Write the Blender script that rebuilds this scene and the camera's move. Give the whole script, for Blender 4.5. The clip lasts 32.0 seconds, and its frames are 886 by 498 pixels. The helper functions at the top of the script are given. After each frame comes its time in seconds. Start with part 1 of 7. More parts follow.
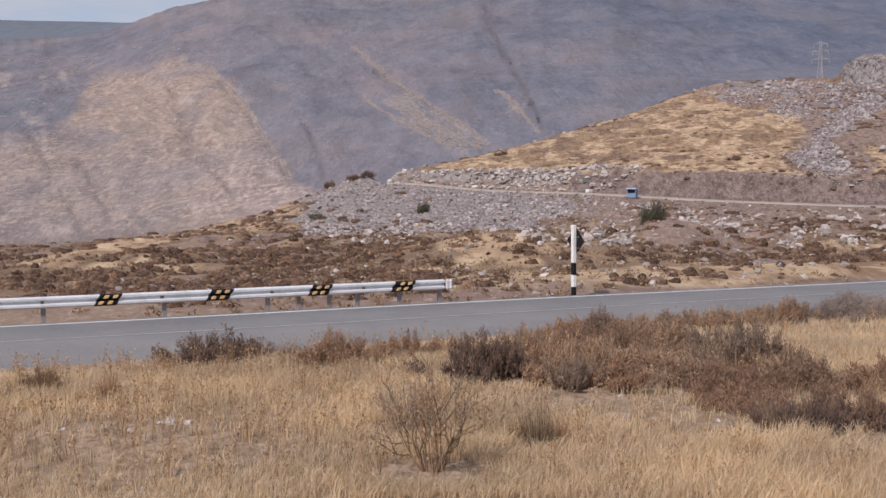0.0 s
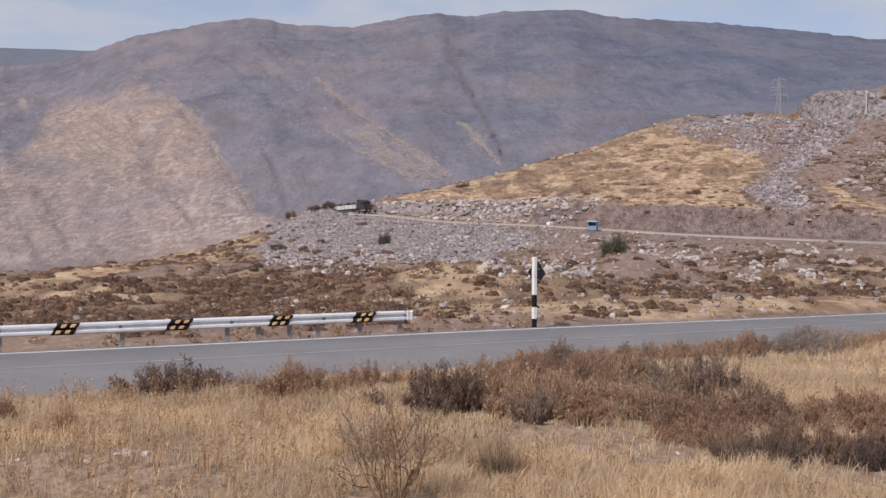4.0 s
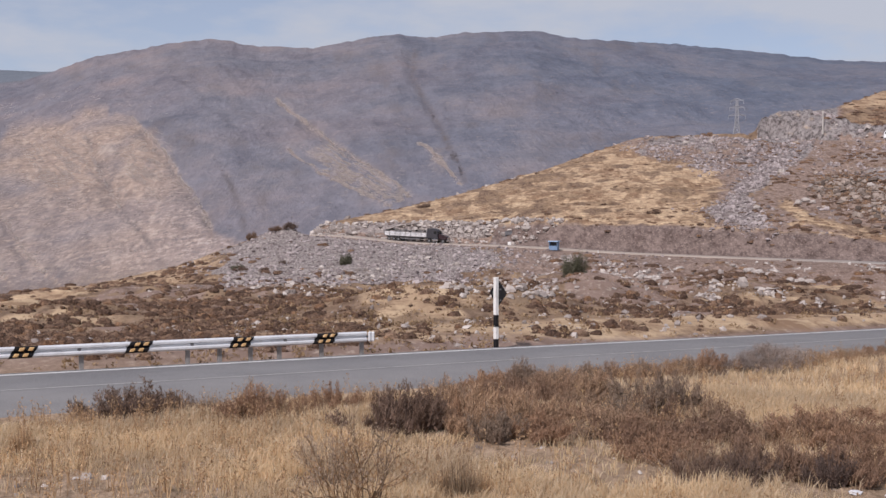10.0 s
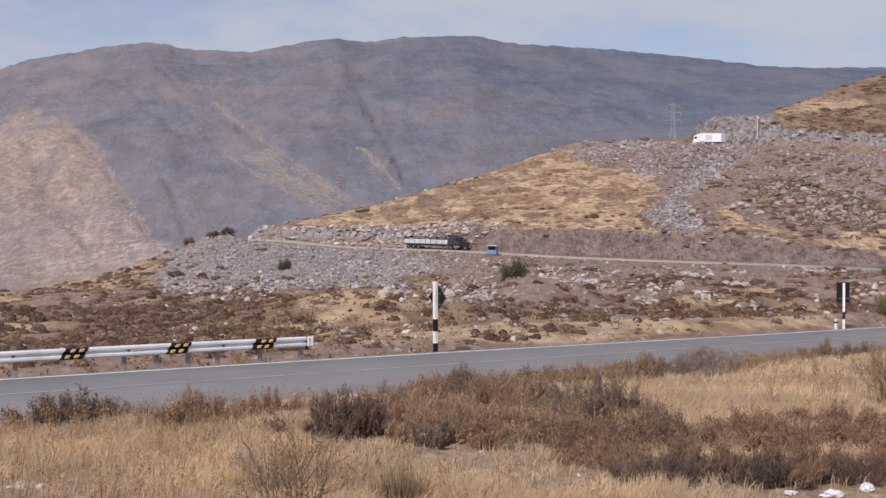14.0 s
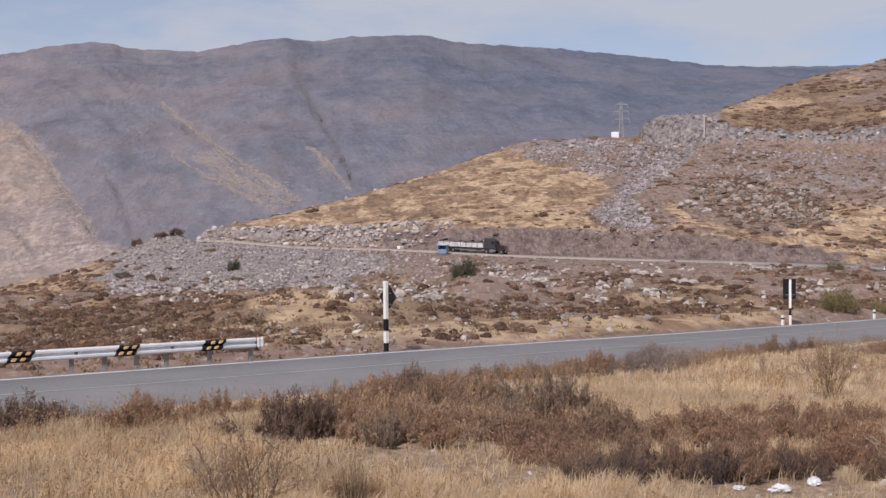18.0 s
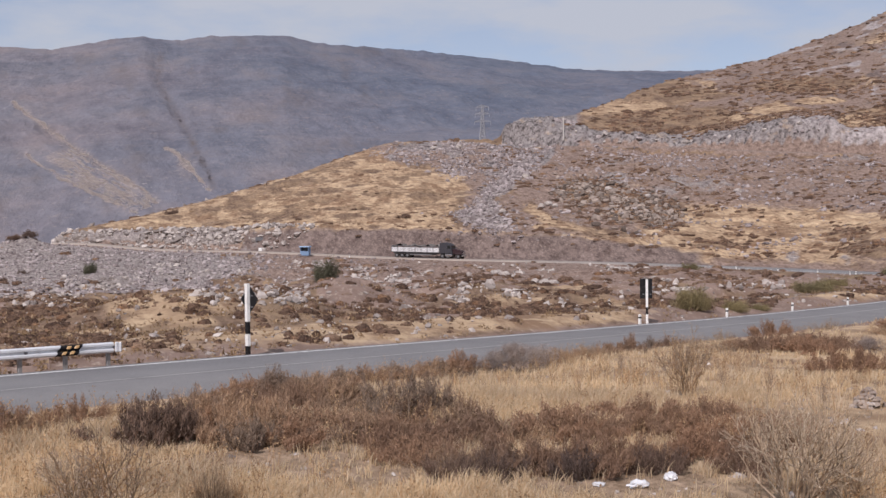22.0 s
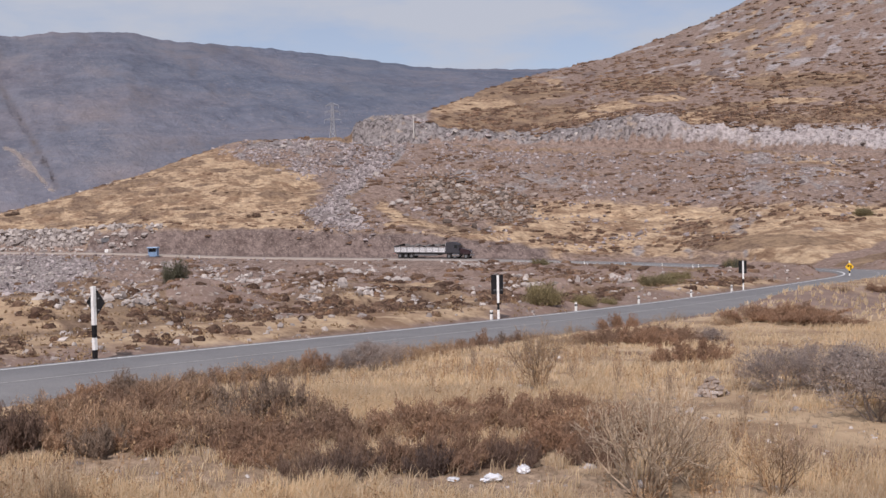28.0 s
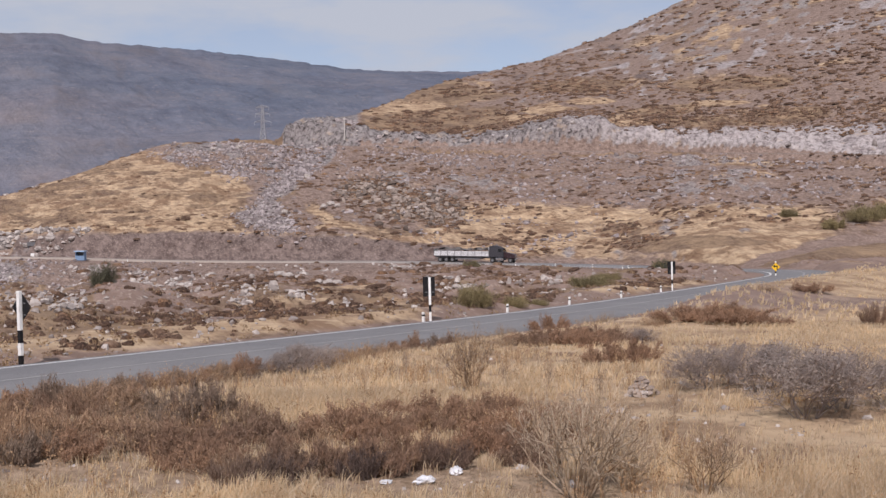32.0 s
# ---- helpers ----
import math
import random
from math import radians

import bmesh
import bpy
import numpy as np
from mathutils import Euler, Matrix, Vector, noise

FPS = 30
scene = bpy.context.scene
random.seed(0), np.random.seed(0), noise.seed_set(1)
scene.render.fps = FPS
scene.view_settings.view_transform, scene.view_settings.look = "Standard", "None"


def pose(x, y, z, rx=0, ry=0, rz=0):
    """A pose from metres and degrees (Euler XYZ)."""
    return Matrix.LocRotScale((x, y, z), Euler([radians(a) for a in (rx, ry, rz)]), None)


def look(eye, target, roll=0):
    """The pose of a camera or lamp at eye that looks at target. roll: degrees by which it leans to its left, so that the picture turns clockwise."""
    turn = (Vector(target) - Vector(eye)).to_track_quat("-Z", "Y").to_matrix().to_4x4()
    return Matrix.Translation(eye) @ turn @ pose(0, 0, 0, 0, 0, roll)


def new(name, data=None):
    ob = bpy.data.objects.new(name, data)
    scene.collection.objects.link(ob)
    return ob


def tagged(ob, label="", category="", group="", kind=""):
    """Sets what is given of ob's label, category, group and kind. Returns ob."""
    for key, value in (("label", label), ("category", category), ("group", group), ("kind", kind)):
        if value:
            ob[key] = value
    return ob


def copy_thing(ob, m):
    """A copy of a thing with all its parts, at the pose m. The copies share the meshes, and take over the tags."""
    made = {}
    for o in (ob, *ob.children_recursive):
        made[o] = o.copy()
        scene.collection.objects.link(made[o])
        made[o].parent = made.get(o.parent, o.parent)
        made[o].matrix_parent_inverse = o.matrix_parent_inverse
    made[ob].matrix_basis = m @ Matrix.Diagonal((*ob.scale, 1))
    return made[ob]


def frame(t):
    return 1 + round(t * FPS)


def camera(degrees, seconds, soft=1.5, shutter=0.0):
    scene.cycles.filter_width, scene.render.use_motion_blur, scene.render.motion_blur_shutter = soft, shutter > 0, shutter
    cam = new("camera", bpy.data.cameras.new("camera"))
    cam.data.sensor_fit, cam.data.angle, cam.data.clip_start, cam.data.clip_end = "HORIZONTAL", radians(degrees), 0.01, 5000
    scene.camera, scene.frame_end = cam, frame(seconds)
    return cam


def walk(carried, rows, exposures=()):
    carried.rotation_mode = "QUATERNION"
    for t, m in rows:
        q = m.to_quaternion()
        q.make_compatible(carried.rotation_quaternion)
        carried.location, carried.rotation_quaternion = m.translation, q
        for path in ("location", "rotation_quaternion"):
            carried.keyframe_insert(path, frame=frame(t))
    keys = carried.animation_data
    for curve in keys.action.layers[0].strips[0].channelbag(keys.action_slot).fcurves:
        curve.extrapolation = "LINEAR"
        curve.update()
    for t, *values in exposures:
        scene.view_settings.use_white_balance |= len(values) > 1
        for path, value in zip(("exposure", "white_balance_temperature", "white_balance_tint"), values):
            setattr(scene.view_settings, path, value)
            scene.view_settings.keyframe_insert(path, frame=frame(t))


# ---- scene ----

# ================= camera =================
EYE = Vector((0.0, 0.0, 4.6))   # on the bank above the road
cam = camera(37.5, 32.0, soft=1.5)
# seconds, heading, pitch, roll in degrees
PATH = [
    (0, 0.00, -3.85, 0.40), (0.5, 0.05, -3.81, 0.13), (1, 0.11, -3.58, -0.07), (1.5, -0.10, -3.30, -0.10),
    (2, -0.09, -3.19, -0.12), (2.5, -0.23, -3.15, -0.04), (3, -0.89, -3.01, -0.10), (3.5, -1.41, -2.71, -0.09),
    (4, -1.68, -2.48, -0.11), (4.5, -1.75, -2.34, -0.10), (6.5, -1.69, -1.92, 0.01), (7, -1.68, -1.81, 0.05),
    (7.5, -1.68, -1.78, 0.04), (8, -1.99, -1.74, 0.05), (8.5, -2.38, -1.71, 0.05), (9, -2.70, -1.66, 0.05),
    (9.5, -3.02, -1.62, 0.06), (10, -3.38, -1.58, 0.09), (10.5, -3.86, -1.53, 0.15), (11, -4.29, -1.49, 0.14),
    (11.5, -4.71, -1.45, 0.12), (12, -5.16, -1.42, 0.15), (12.5, -5.55, -1.40, 0.15), (13, -5.75, -1.40, 0.18),
    (13.5, -5.88, -1.40, 0.18), (14, -6.05, -1.39, 0.18), (14.5, -6.33, -1.40, 0.27), (16.5, -7.59, -1.45, 0.44),
    (17, -7.59, -1.44, 0.45), (17.5, -7.84, -1.43, 0.48), (18, -8.25, -1.43, 0.51), (18.5, -8.87, -1.43, 0.52),
    (19, -9.78, -1.43, 0.51), (19.5, -10.41, -1.43, 0.54), (20, -11.04, -1.43, 0.53), (20.5, -11.97, -1.43, 0.54),
    (21, -12.94, -1.43, 0.57), (21.5, -13.71, -1.42, 0.58), (22, -14.28, -1.42, 0.60), (22.5, -14.63, -1.45, 0.60),
    (23, -15.11, -1.51, 0.62), (23.5, -15.52, -1.59, 0.64), (24, -15.81, -1.59, 0.65), (24.5, -16.15, -1.58, 0.67),
    (25, -16.62, -1.58, 0.66), (25.5, -17.13, -1.58, 0.70), (27.5, -19.97, -1.59, 1.12), (28, -20.79, -1.61, 1.20),
    (28.5, -21.51, -1.61, 1.22), (29, -22.09, -1.62, 1.21), (29.5, -22.59, -1.61, 1.24), (30, -22.93, -1.61, 1.27),
    (30.5, -23.28, -1.62, 1.31), (31, -23.62, -1.60, 1.34), (31.5, -23.76, -1.59, 1.35), (32, -23.80, -1.58, 1.38),
]
walk(cam, [(t, pose(EYE.x, EYE.y, EYE.z, 90 + p, r, h)) for t, h, p, r in PATH], [(0, -0.03, 6490, 18), (32, -0.03, 6490, 18)])

# ================= light =================
SUN_AZ, SUN_EL = -148.0, 43.0    # bearing clockwise from +y, height
world = bpy.data.worlds.new("sky")
scene.world = world
world.use_nodes = True
wn, wl = world.node_tree.nodes, world.node_tree.links
wn.clear()
w_out, w_bg = wn.new("ShaderNodeOutputWorld"), wn.new("ShaderNodeBackground")
w_sky = wn.new("ShaderNodeTexSky")
w_sky.sky_type, w_sky.sun_disc = "NISHITA", False
w_sky.sun_elevation, w_sky.sun_rotation = radians(SUN_EL), radians(SUN_AZ)
w_sky.altitude, w_sky.dust_density = 3000, 1.5
w_tc, w_map = wn.new("ShaderNodeTexCoord"), wn.new("ShaderNodeMapping")
w_map.inputs["Scale"].default_value = (2.2, 2.2, 7.0)
w_map.inputs["Location"].default_value = (0.35, 0.2, 0.1)
w_n = wn.new("ShaderNodeTexNoise")
w_n.inputs["Scale"].default_value, w_n.inputs["Detail"].default_value = 3.2, 9
w_n.inputs["Roughness"].default_value = 0.55
w_r = wn.new("ShaderNodeValToRGB")
w_r.color_ramp.elements[0].position, w_r.color_ramp.elements[1].position = 0.40, 0.60
w_mix = wn.new("ShaderNodeMix")
w_mix.data_type = "RGBA"
w_mix.inputs[7].default_value = (5.45, 6.0, 6.65, 1)    # thin white cloud
w_fac = wn.new("ShaderNodeMath")
w_fac.operation = "MULTIPLY_ADD"
w_fac.inputs[1].default_value, w_fac.inputs[2].default_value = 0.50, 0.46
wl.new(w_tc.outputs["Generated"], w_map.inputs["Vector"])
wl.new(w_map.outputs["Vector"], w_n.inputs["Vector"])
wl.new(w_n.outputs["Fac"], w_r.inputs["Fac"])
wl.new(w_r.outputs["Color"], w_fac.inputs[0])
wl.new(w_fac.outputs[0], w_mix.inputs["Factor"])
wl.new(w_sky.outputs["Color"], w_mix.inputs[6])
wl.new(w_mix.outputs[2], w_bg.inputs["Color"])
wl.new(w_bg.outputs["Background"], w_out.inputs["Surface"])
w_bg.inputs["Strength"].default_value = 0.092
sun_data = bpy.data.lights.new("sun", "SUN")
sun_data.energy, sun_data.angle, sun_data.color = 3.75, radians(1.5), (1.0, 0.955, 0.91)
sun = new("sun", sun_data)
_a, _e = radians(SUN_AZ), radians(SUN_EL)
sun.matrix_world = look((0, 0, 300), Vector((0, 0, 300)) - Vector((math.sin(_a) * math.cos(_e), math.cos(_a) * math.cos(_e), math.sin(_e))))

# ================= helpers =================


def part(name, bm, material, parent, label="", smooth=False):
    me = bpy.data.meshes.new(name)
    bm.to_mesh(me)
    bm.free()
    if material:
        me.materials.append(material)
    if smooth:
        me.shade_smooth()
    ob = new(name, me)
    ob.parent = parent
    if label:
        ob["label"] = label
    return ob


def mesh_np(name, co, faces, material, smooth=True):
    """A mesh object out of an array of points and an array of triangles or quads."""
    me = bpy.data.meshes.new(name)
    k = faces.shape[1]
    me.vertices.add(len(co))
    me.vertices.foreach_set("co", np.asarray(co, np.float32).ravel())
    me.loops.add(faces.size)
    me.loops.foreach_set("vertex_index", np.asarray(faces, np.int32).ravel())
    me.polygons.add(len(faces))
    me.polygons.foreach_set("loop_start", np.arange(0, faces.size, k, dtype=np.int32))
    me.polygons.foreach_set("use_smooth", np.full(len(faces), smooth, dtype=bool))
    me.update(calc_edges=True)
    if material:
        me.materials.append(material)
    return new(name, me)


def thing(name, at, label, category, group="", turn=0.0):
    ob = new(name)
    ob.matrix_basis = pose(*at, 0, 0, turn)
    ob.empty_display_size = 0.2
    return tagged(ob, label, category, group)


def box(bm, x0, y0, z0, x1, y1, z1, bevel=0.0):
    m = Matrix.LocRotScale(((x0 + x1) / 2, (y0 + y1) / 2, (z0 + z1) / 2), None, (x1 - x0, y1 - y0, z1 - z0))
    vs = bmesh.ops.create_cube(bm, size=1, matrix=m)["verts"]
    if bevel:
        es = list({e for v in vs for e in v.link_edges})
        bmesh.ops.bevel(bm, geom=es, offset=bevel, segments=1, affect="EDGES")
    return bm


def tube(bm, p0, p1, r0, r1=None, n=10):
    p0, p1 = Vector(p0), Vector(p1)
    d = p1 - p0
    m = Matrix.Translation((p0 + p1) / 2) @ d.to_track_quat("Z", "Y").to_matrix().to_4x4()
    bmesh.ops.create_cone(bm, cap_ends=True, segments=n, radius1=r0, radius2=r0 if r1 is None else r1, depth=d.length, matrix=m)
    return bm


def lattice(ix, iy, seed):
    h = (ix * 374761393 + iy * 668265263 + seed * 974711) & 0xFFFFFFFF
    h = ((h ^ (h >> 13)) * 1274126177) & 0xFFFFFFFF
    return ((h ^ (h >> 16)) & 0xFFFF) / 65535.0


def vnoise(x, y, seed=0):
    ix, iy = np.floor(x).astype(np.int64), np.floor(y).astype(np.int64)
    fx, fy = x - ix, y - iy
    fx, fy = fx * fx * (3 - 2 * fx), fy * fy * (3 - 2 * fy)
    a, b = lattice(ix, iy, seed), lattice(ix + 1, iy, seed)
    c, d = lattice(ix, iy + 1, seed), lattice(ix + 1, iy + 1, seed)
    return (a + (b - a) * fx) * (1 - fy) + (c + (d - c) * fx) * fy


def fbm(x, y, octaves=4, seed=0):
    """Layered noise in -1..1."""
    s, amp, tot = np.zeros(np.shape(x)), 1.0, 0.0
    for k in range(octaves):
        s = s + amp * (vnoise(x, y, seed + k * 17) * 2 - 1)
        tot += amp
        x, y, amp = x * 2.03 + 11.3, y * 2.03 - 7.1, amp * 0.5
    return s / tot


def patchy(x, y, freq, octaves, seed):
    """Log-polar noise about the lookout, so that patches keep one apparent size from the camera."""
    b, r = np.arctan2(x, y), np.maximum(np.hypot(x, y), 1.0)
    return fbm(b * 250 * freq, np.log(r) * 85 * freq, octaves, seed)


def sstep(a, b, x):
    t = np.clip((x - a) / (b - a), 0, 1)
    return t * t * (3 - 2 * t)


# ================= materials =================


class Nodes:
    """A node material under construction."""

    def __init__(self, name, rough=0.9, metal=0.0, spec=0.25):
        self.mat = bpy.data.materials.new(name)
        self.mat.use_nodes = True
        self.n, self.l = self.mat.node_tree.nodes, self.mat.node_tree.links
        self.bsdf = self.n["Principled BSDF"]
        self.bsdf.inputs["Roughness"].default_value = rough
        self.bsdf.inputs["Metallic"].default_value = metal
        self.bsdf.inputs["Specular IOR Level"].default_value = spec
        self.pos = self.n.new("ShaderNodeNewGeometry").outputs["Position"]

    def noise(self, scale, detail=4, rough=0.55, vec=None, stretch=None):
        t = self.n.new("ShaderNodeTexNoise")
        t.inputs["Scale"].default_value, t.inputs["Detail"].default_value, t.inputs["Roughness"].default_value = scale, detail, rough
        v = vec or self.pos
        if stretch:
            m = self.n.new("ShaderNodeMapping")
            m.inputs["Scale"].default_value = stretch
            self.l.new(v, m.inputs["Vector"])
            v = m.outputs["Vector"]
        self.l.new(v, t.inputs["Vector"])
        return t.outputs["Fac"]

    def ramp(self, fac, *stops):
        r = self.n.new("ShaderNodeValToRGB")
        e = r.color_ramp.elements
        while len(e) < len(stops):
            e.new(0.5)
        for el, (p, c) in zip(e, stops):
            el.position, el.color = p, (*c, 1) if len(c) == 3 else c
        self.l.new(fac, r.inputs["Fac"])
        return r.outputs["Color"]

    def mask(self, fac, lo, hi):
        m = self.n.new("ShaderNodeMapRange")
        m.inputs["From Min"].default_value, m.inputs["From Max"].default_value = lo, hi
        self.l.new(fac, m.inputs["Value"])
        return m.outputs["Result"]

    def mix(self, fac, a, b, mode="MIX"):
        m = self.n.new("ShaderNodeMix")
        m.data_type, m.blend_type = "RGBA", mode
        for k, v in ((0, fac), (6, a), (7, b)):
            if isinstance(v, (int, float)):
                m.inputs[k].default_value = v
            elif isinstance(v, tuple):
                m.inputs[k].default_value = (*v, 1)
            else:
                self.l.new(v, m.inputs[k])
        return m.outputs[2]

    def math(self, op, a, b=0.0):
        m = self.n.new("ShaderNodeMath")
        m.operation = op
        for k, v in ((0, a), (1, b)):
            if isinstance(v, (int, float)):
                m.inputs[k].default_value = v
            else:
                self.l.new(v, m.inputs[k])
        return m.outputs[0]

    def island(self):
        return self.n.new("ShaderNodeNewGeometry").outputs["Random Per Island"]

    def object_random(self):
        return self.n.new("ShaderNodeObjectInfo").outputs["Random"]

    def colour(self, c):
        if isinstance(c, tuple):
            self.bsdf.inputs["Base Color"].default_value = (*c, 1)
        else:
            self.l.new(c, self.bsdf.inputs["Base Color"])
        return self

    def bump(self, h, strength=0.4, dist=0.05):
        b = self.n.new("ShaderNodeBump")
        b.inputs["Strength"].default_value, b.inputs["Distance"].default_value = strength, dist
        self.l.new(h, b.inputs["Height"])
        self.l.new(b.outputs["Normal"], self.bsdf.inputs["Normal"])
        return self


def mat_ground():
    m = Nodes("dry_ground", rough=0.95, spec=0.1)
    at = m.n.new("ShaderNodeAttribute")
    at.attribute_name = "cover"
    sp = m.n.new("ShaderNodeSeparateColor")
    m.l.new(at.outputs["Color"], sp.inputs["Color"])
    grass, rock, dirt = sp.outputs[0], sp.outputs[1], sp.outputs[2]
    far = at.outputs["Alpha"]
    # noise drawn out along y so that speckle looks even from the camera
    slope = (1.0, 0.42, 1.0)
    f1, f2 = m.noise(0.55, 6, 0.65, stretch=slope), m.noise(3.1, 5, 0.65, stretch=slope)
    f4 = m.noise(0.16, 6, 0.7, stretch=slope)
    scrub = m.mix(m.mask(f2, 0.4, 0.62), (0.135, 0.09, 0.063), (0.245, 0.17, 0.12))
    scrub = m.mix(m.mask(f4, 0.44, 0.58), scrub, (0.30, 0.21, 0.135))
    gold = m.mix(m.mask(f1, 0.35, 0.65), (0.36, 0.25, 0.16), (0.51, 0.38, 0.25))
    gold = m.mix(m.mask(f4, 0.50, 0.58), gold, (0.24, 0.155, 0.10))
    gold = m.mix(m.mask(f2, 0.56, 0.74), gold, (0.24, 0.16, 0.105))
    f7 = m.noise(0.55, 5, 0.65, stretch=(0.3, 0.5, 2.0))
    gold = m.mix(m.math("MULTIPLY", m.mask(f7, 0.53, 0.60), 0.75), gold, (0.235, 0.155, 0.10))
    gold = m.mix(m.math("MULTIPLY", m.mask(f7, 0.44, 0.38), 0.6), gold, (0.56, 0.43, 0.29))
    stone = m.mix(m.mask(f2, 0.38, 0.62), (0.185, 0.160, 0.152), (0.35, 0.312, 0.292))
    soil = m.mix(m.mask(f1, 0.35, 0.65), (0.195, 0.137, 0.112), (0.285, 0.205, 0.168))
    soil = m.mix(m.mask(f2, 0.55, 0.68), soil, (0.38, 0.31, 0.26))
    ys = m.n.new("ShaderNodeSeparateXYZ")
    m.l.new(m.pos, ys.inputs[0])
    soil = m.mix(m.mask(ys.outputs[1], 150, 220), soil, m.mix(m.mask(f2, 0.4, 0.62), (0.19, 0.138, 0.114), (0.31, 0.232, 0.192)))
    # paler, warmer earth in the roadside field than on the banks
    soil = m.mix(m.mask(ys.outputs[1], 44, 34), soil, m.mix(m.mask(f2, 0.4, 0.6), (0.26, 0.185, 0.125), (0.38, 0.28, 0.20)))
    f9 = m.noise(7.0, 5, 0.7)
    near_soil = m.mask(ys.outputs[1], 44, 34)
    soil = m.mix(m.math("MULTIPLY", near_soil, m.mask(f9, 0.50, 0.62)), soil, m.mix(1.0, soil, (0.72, 0.70, 0.68), "MULTIPLY"))
    soil = m.mix(m.math("MULTIPLY", near_soil, m.mask(f9, 0.44, 0.36)), soil, m.mix(1.0, soil, (1.25, 1.24, 1.22), "MULTIPLY"))
    # the mountain: thin dry scrub over reddish earth, haze and cloud shade put into its colour
    # drawn out further in y, again to suit the camera's view
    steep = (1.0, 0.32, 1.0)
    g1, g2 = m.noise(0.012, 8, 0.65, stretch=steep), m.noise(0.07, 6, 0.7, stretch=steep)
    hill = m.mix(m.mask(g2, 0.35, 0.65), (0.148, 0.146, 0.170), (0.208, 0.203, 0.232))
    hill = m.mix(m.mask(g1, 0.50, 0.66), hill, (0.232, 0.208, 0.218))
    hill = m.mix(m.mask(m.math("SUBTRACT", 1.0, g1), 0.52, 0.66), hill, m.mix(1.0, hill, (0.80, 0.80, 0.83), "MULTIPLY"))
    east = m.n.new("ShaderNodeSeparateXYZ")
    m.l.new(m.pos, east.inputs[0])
    # bluer and darker further along, as haze and cloud shade painted into the colour
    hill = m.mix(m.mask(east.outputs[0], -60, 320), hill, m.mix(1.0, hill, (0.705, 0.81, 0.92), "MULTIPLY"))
    pale = m.mix(m.mask(g2, 0.4, 0.6), (0.27, 0.207, 0.175), (0.36, 0.277, 0.23))
    g5 = m.noise(0.30, 4, 0.7, stretch=steep)
    hill = m.mix(m.mask(g5, 0.53, 0.64), hill, m.mix(1.0, hill, (0.86, 0.86, 0.87), "MULTIPLY"))
    hill = m.mix(m.mask(m.math("SUBTRACT", 1.0, g5), 0.55, 0.68), hill, m.mix(1.0, hill, (1.10, 1.09, 1.08), "MULTIPLY"))
    hill = m.mix(m.mask(m.math("SUBTRACT", 1.0, m.noise(0.11, 5, 0.75, stretch=steep)), 0.56, 0.68), hill, m.mix(1.0, hill, (1.13, 1.10, 1.07), "MULTIPLY"))
    g6 = m.noise(0.16, 5, 0.75, stretch=(1.0, 0.45, 1.6))
    pale = m.mix(m.mask(g6, 0.54, 0.62), pale, (0.48, 0.375, 0.30))
    hill = m.mix(m.math("MULTIPLY", m.mask(g6, 0.60, 0.66), 0.22), hill, (0.36, 0.30, 0.27))
    pale = m.mix(m.mask(g5, 0.52, 0.66), pale, m.mix(1.0, pale, (0.80, 0.78, 0.78), "MULTIPLY"))
    g8 = m.noise(0.24, 4, 0.7, stretch=(0.8, 0.6, 1.0))
    pale = m.mix(m.mask(g8, 0.54, 0.63), pale, (0.45, 0.36, 0.30))
    pale = m.mix(m.mask(g8, 0.45, 0.36), pale, (0.21, 0.172, 0.155))
    hill = m.mix(m.math("MULTIPLY", m.mask(g8, 0.58, 0.66), 0.4), hill, (0.33, 0.285, 0.265))
    pale = m.mix(m.mask(east.outputs[0], -170, -70), pale, m.mix(1.0, pale, (0.96, 1.02, 1.14), "MULTIPLY"))
    # broad fields of redder and darker scrub
    g7 = m.noise(0.0045, 4, 0.6)
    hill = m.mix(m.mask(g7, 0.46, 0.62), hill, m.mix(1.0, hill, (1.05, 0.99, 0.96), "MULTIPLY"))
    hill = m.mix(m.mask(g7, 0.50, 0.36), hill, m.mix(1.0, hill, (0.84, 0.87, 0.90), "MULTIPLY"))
    hill = m.mix(m.math("MULTIPLY", grass, m.mask(g1, 0.22, 0.44)), hill, pale)
    hill = m.mix(m.math("MULTIPLY", rock, m.mask(g2, 0.38, 0.58)), hill, (0.125, 0.108, 0.108))
    hill = m.mix(m.math("MULTIPLY", dirt, m.mask(g2, 0.30, 0.60)), hill, (0.44, 0.37, 0.32))

    # the ridge behind, its base colour painted blue in place of distance haze
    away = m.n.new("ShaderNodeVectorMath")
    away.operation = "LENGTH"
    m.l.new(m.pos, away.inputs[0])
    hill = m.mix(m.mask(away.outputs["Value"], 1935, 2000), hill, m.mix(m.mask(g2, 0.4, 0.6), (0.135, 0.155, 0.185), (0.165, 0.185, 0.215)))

    def edge(fac):
        # a ragged border where one cover gives way to another
        return m.mask(m.math("ADD", fac, m.math("MULTIPLY", m.math("ADD", m.math("ADD", f1, f4), -1.0), 0.9)), 0.38, 0.62)
    c = m.mix(edge(dirt), scrub, soil)
    c = m.mix(edge(grass), c, gold)
    # raw earth of the road cuttings, where nothing grows
    raw = m.mix(m.mask(f1, 0.4, 0.6), (0.125, 0.095, 0.085), (0.195, 0.150, 0.134))
    raw = m.mix(m.mask(f2, 0.52, 0.66), raw, (0.27, 0.212, 0.188))
    c = m.mix(m.math("MULTIPLY", edge(grass), m.mask(dirt, 0.82, 0.98)), c, raw)
    er = edge(rock)
    crack = m.noise(0.9, 5, 0.7, stretch=(1.0, 1.0, 0.5))
    block = m.noise(0.33, 4, 0.7)
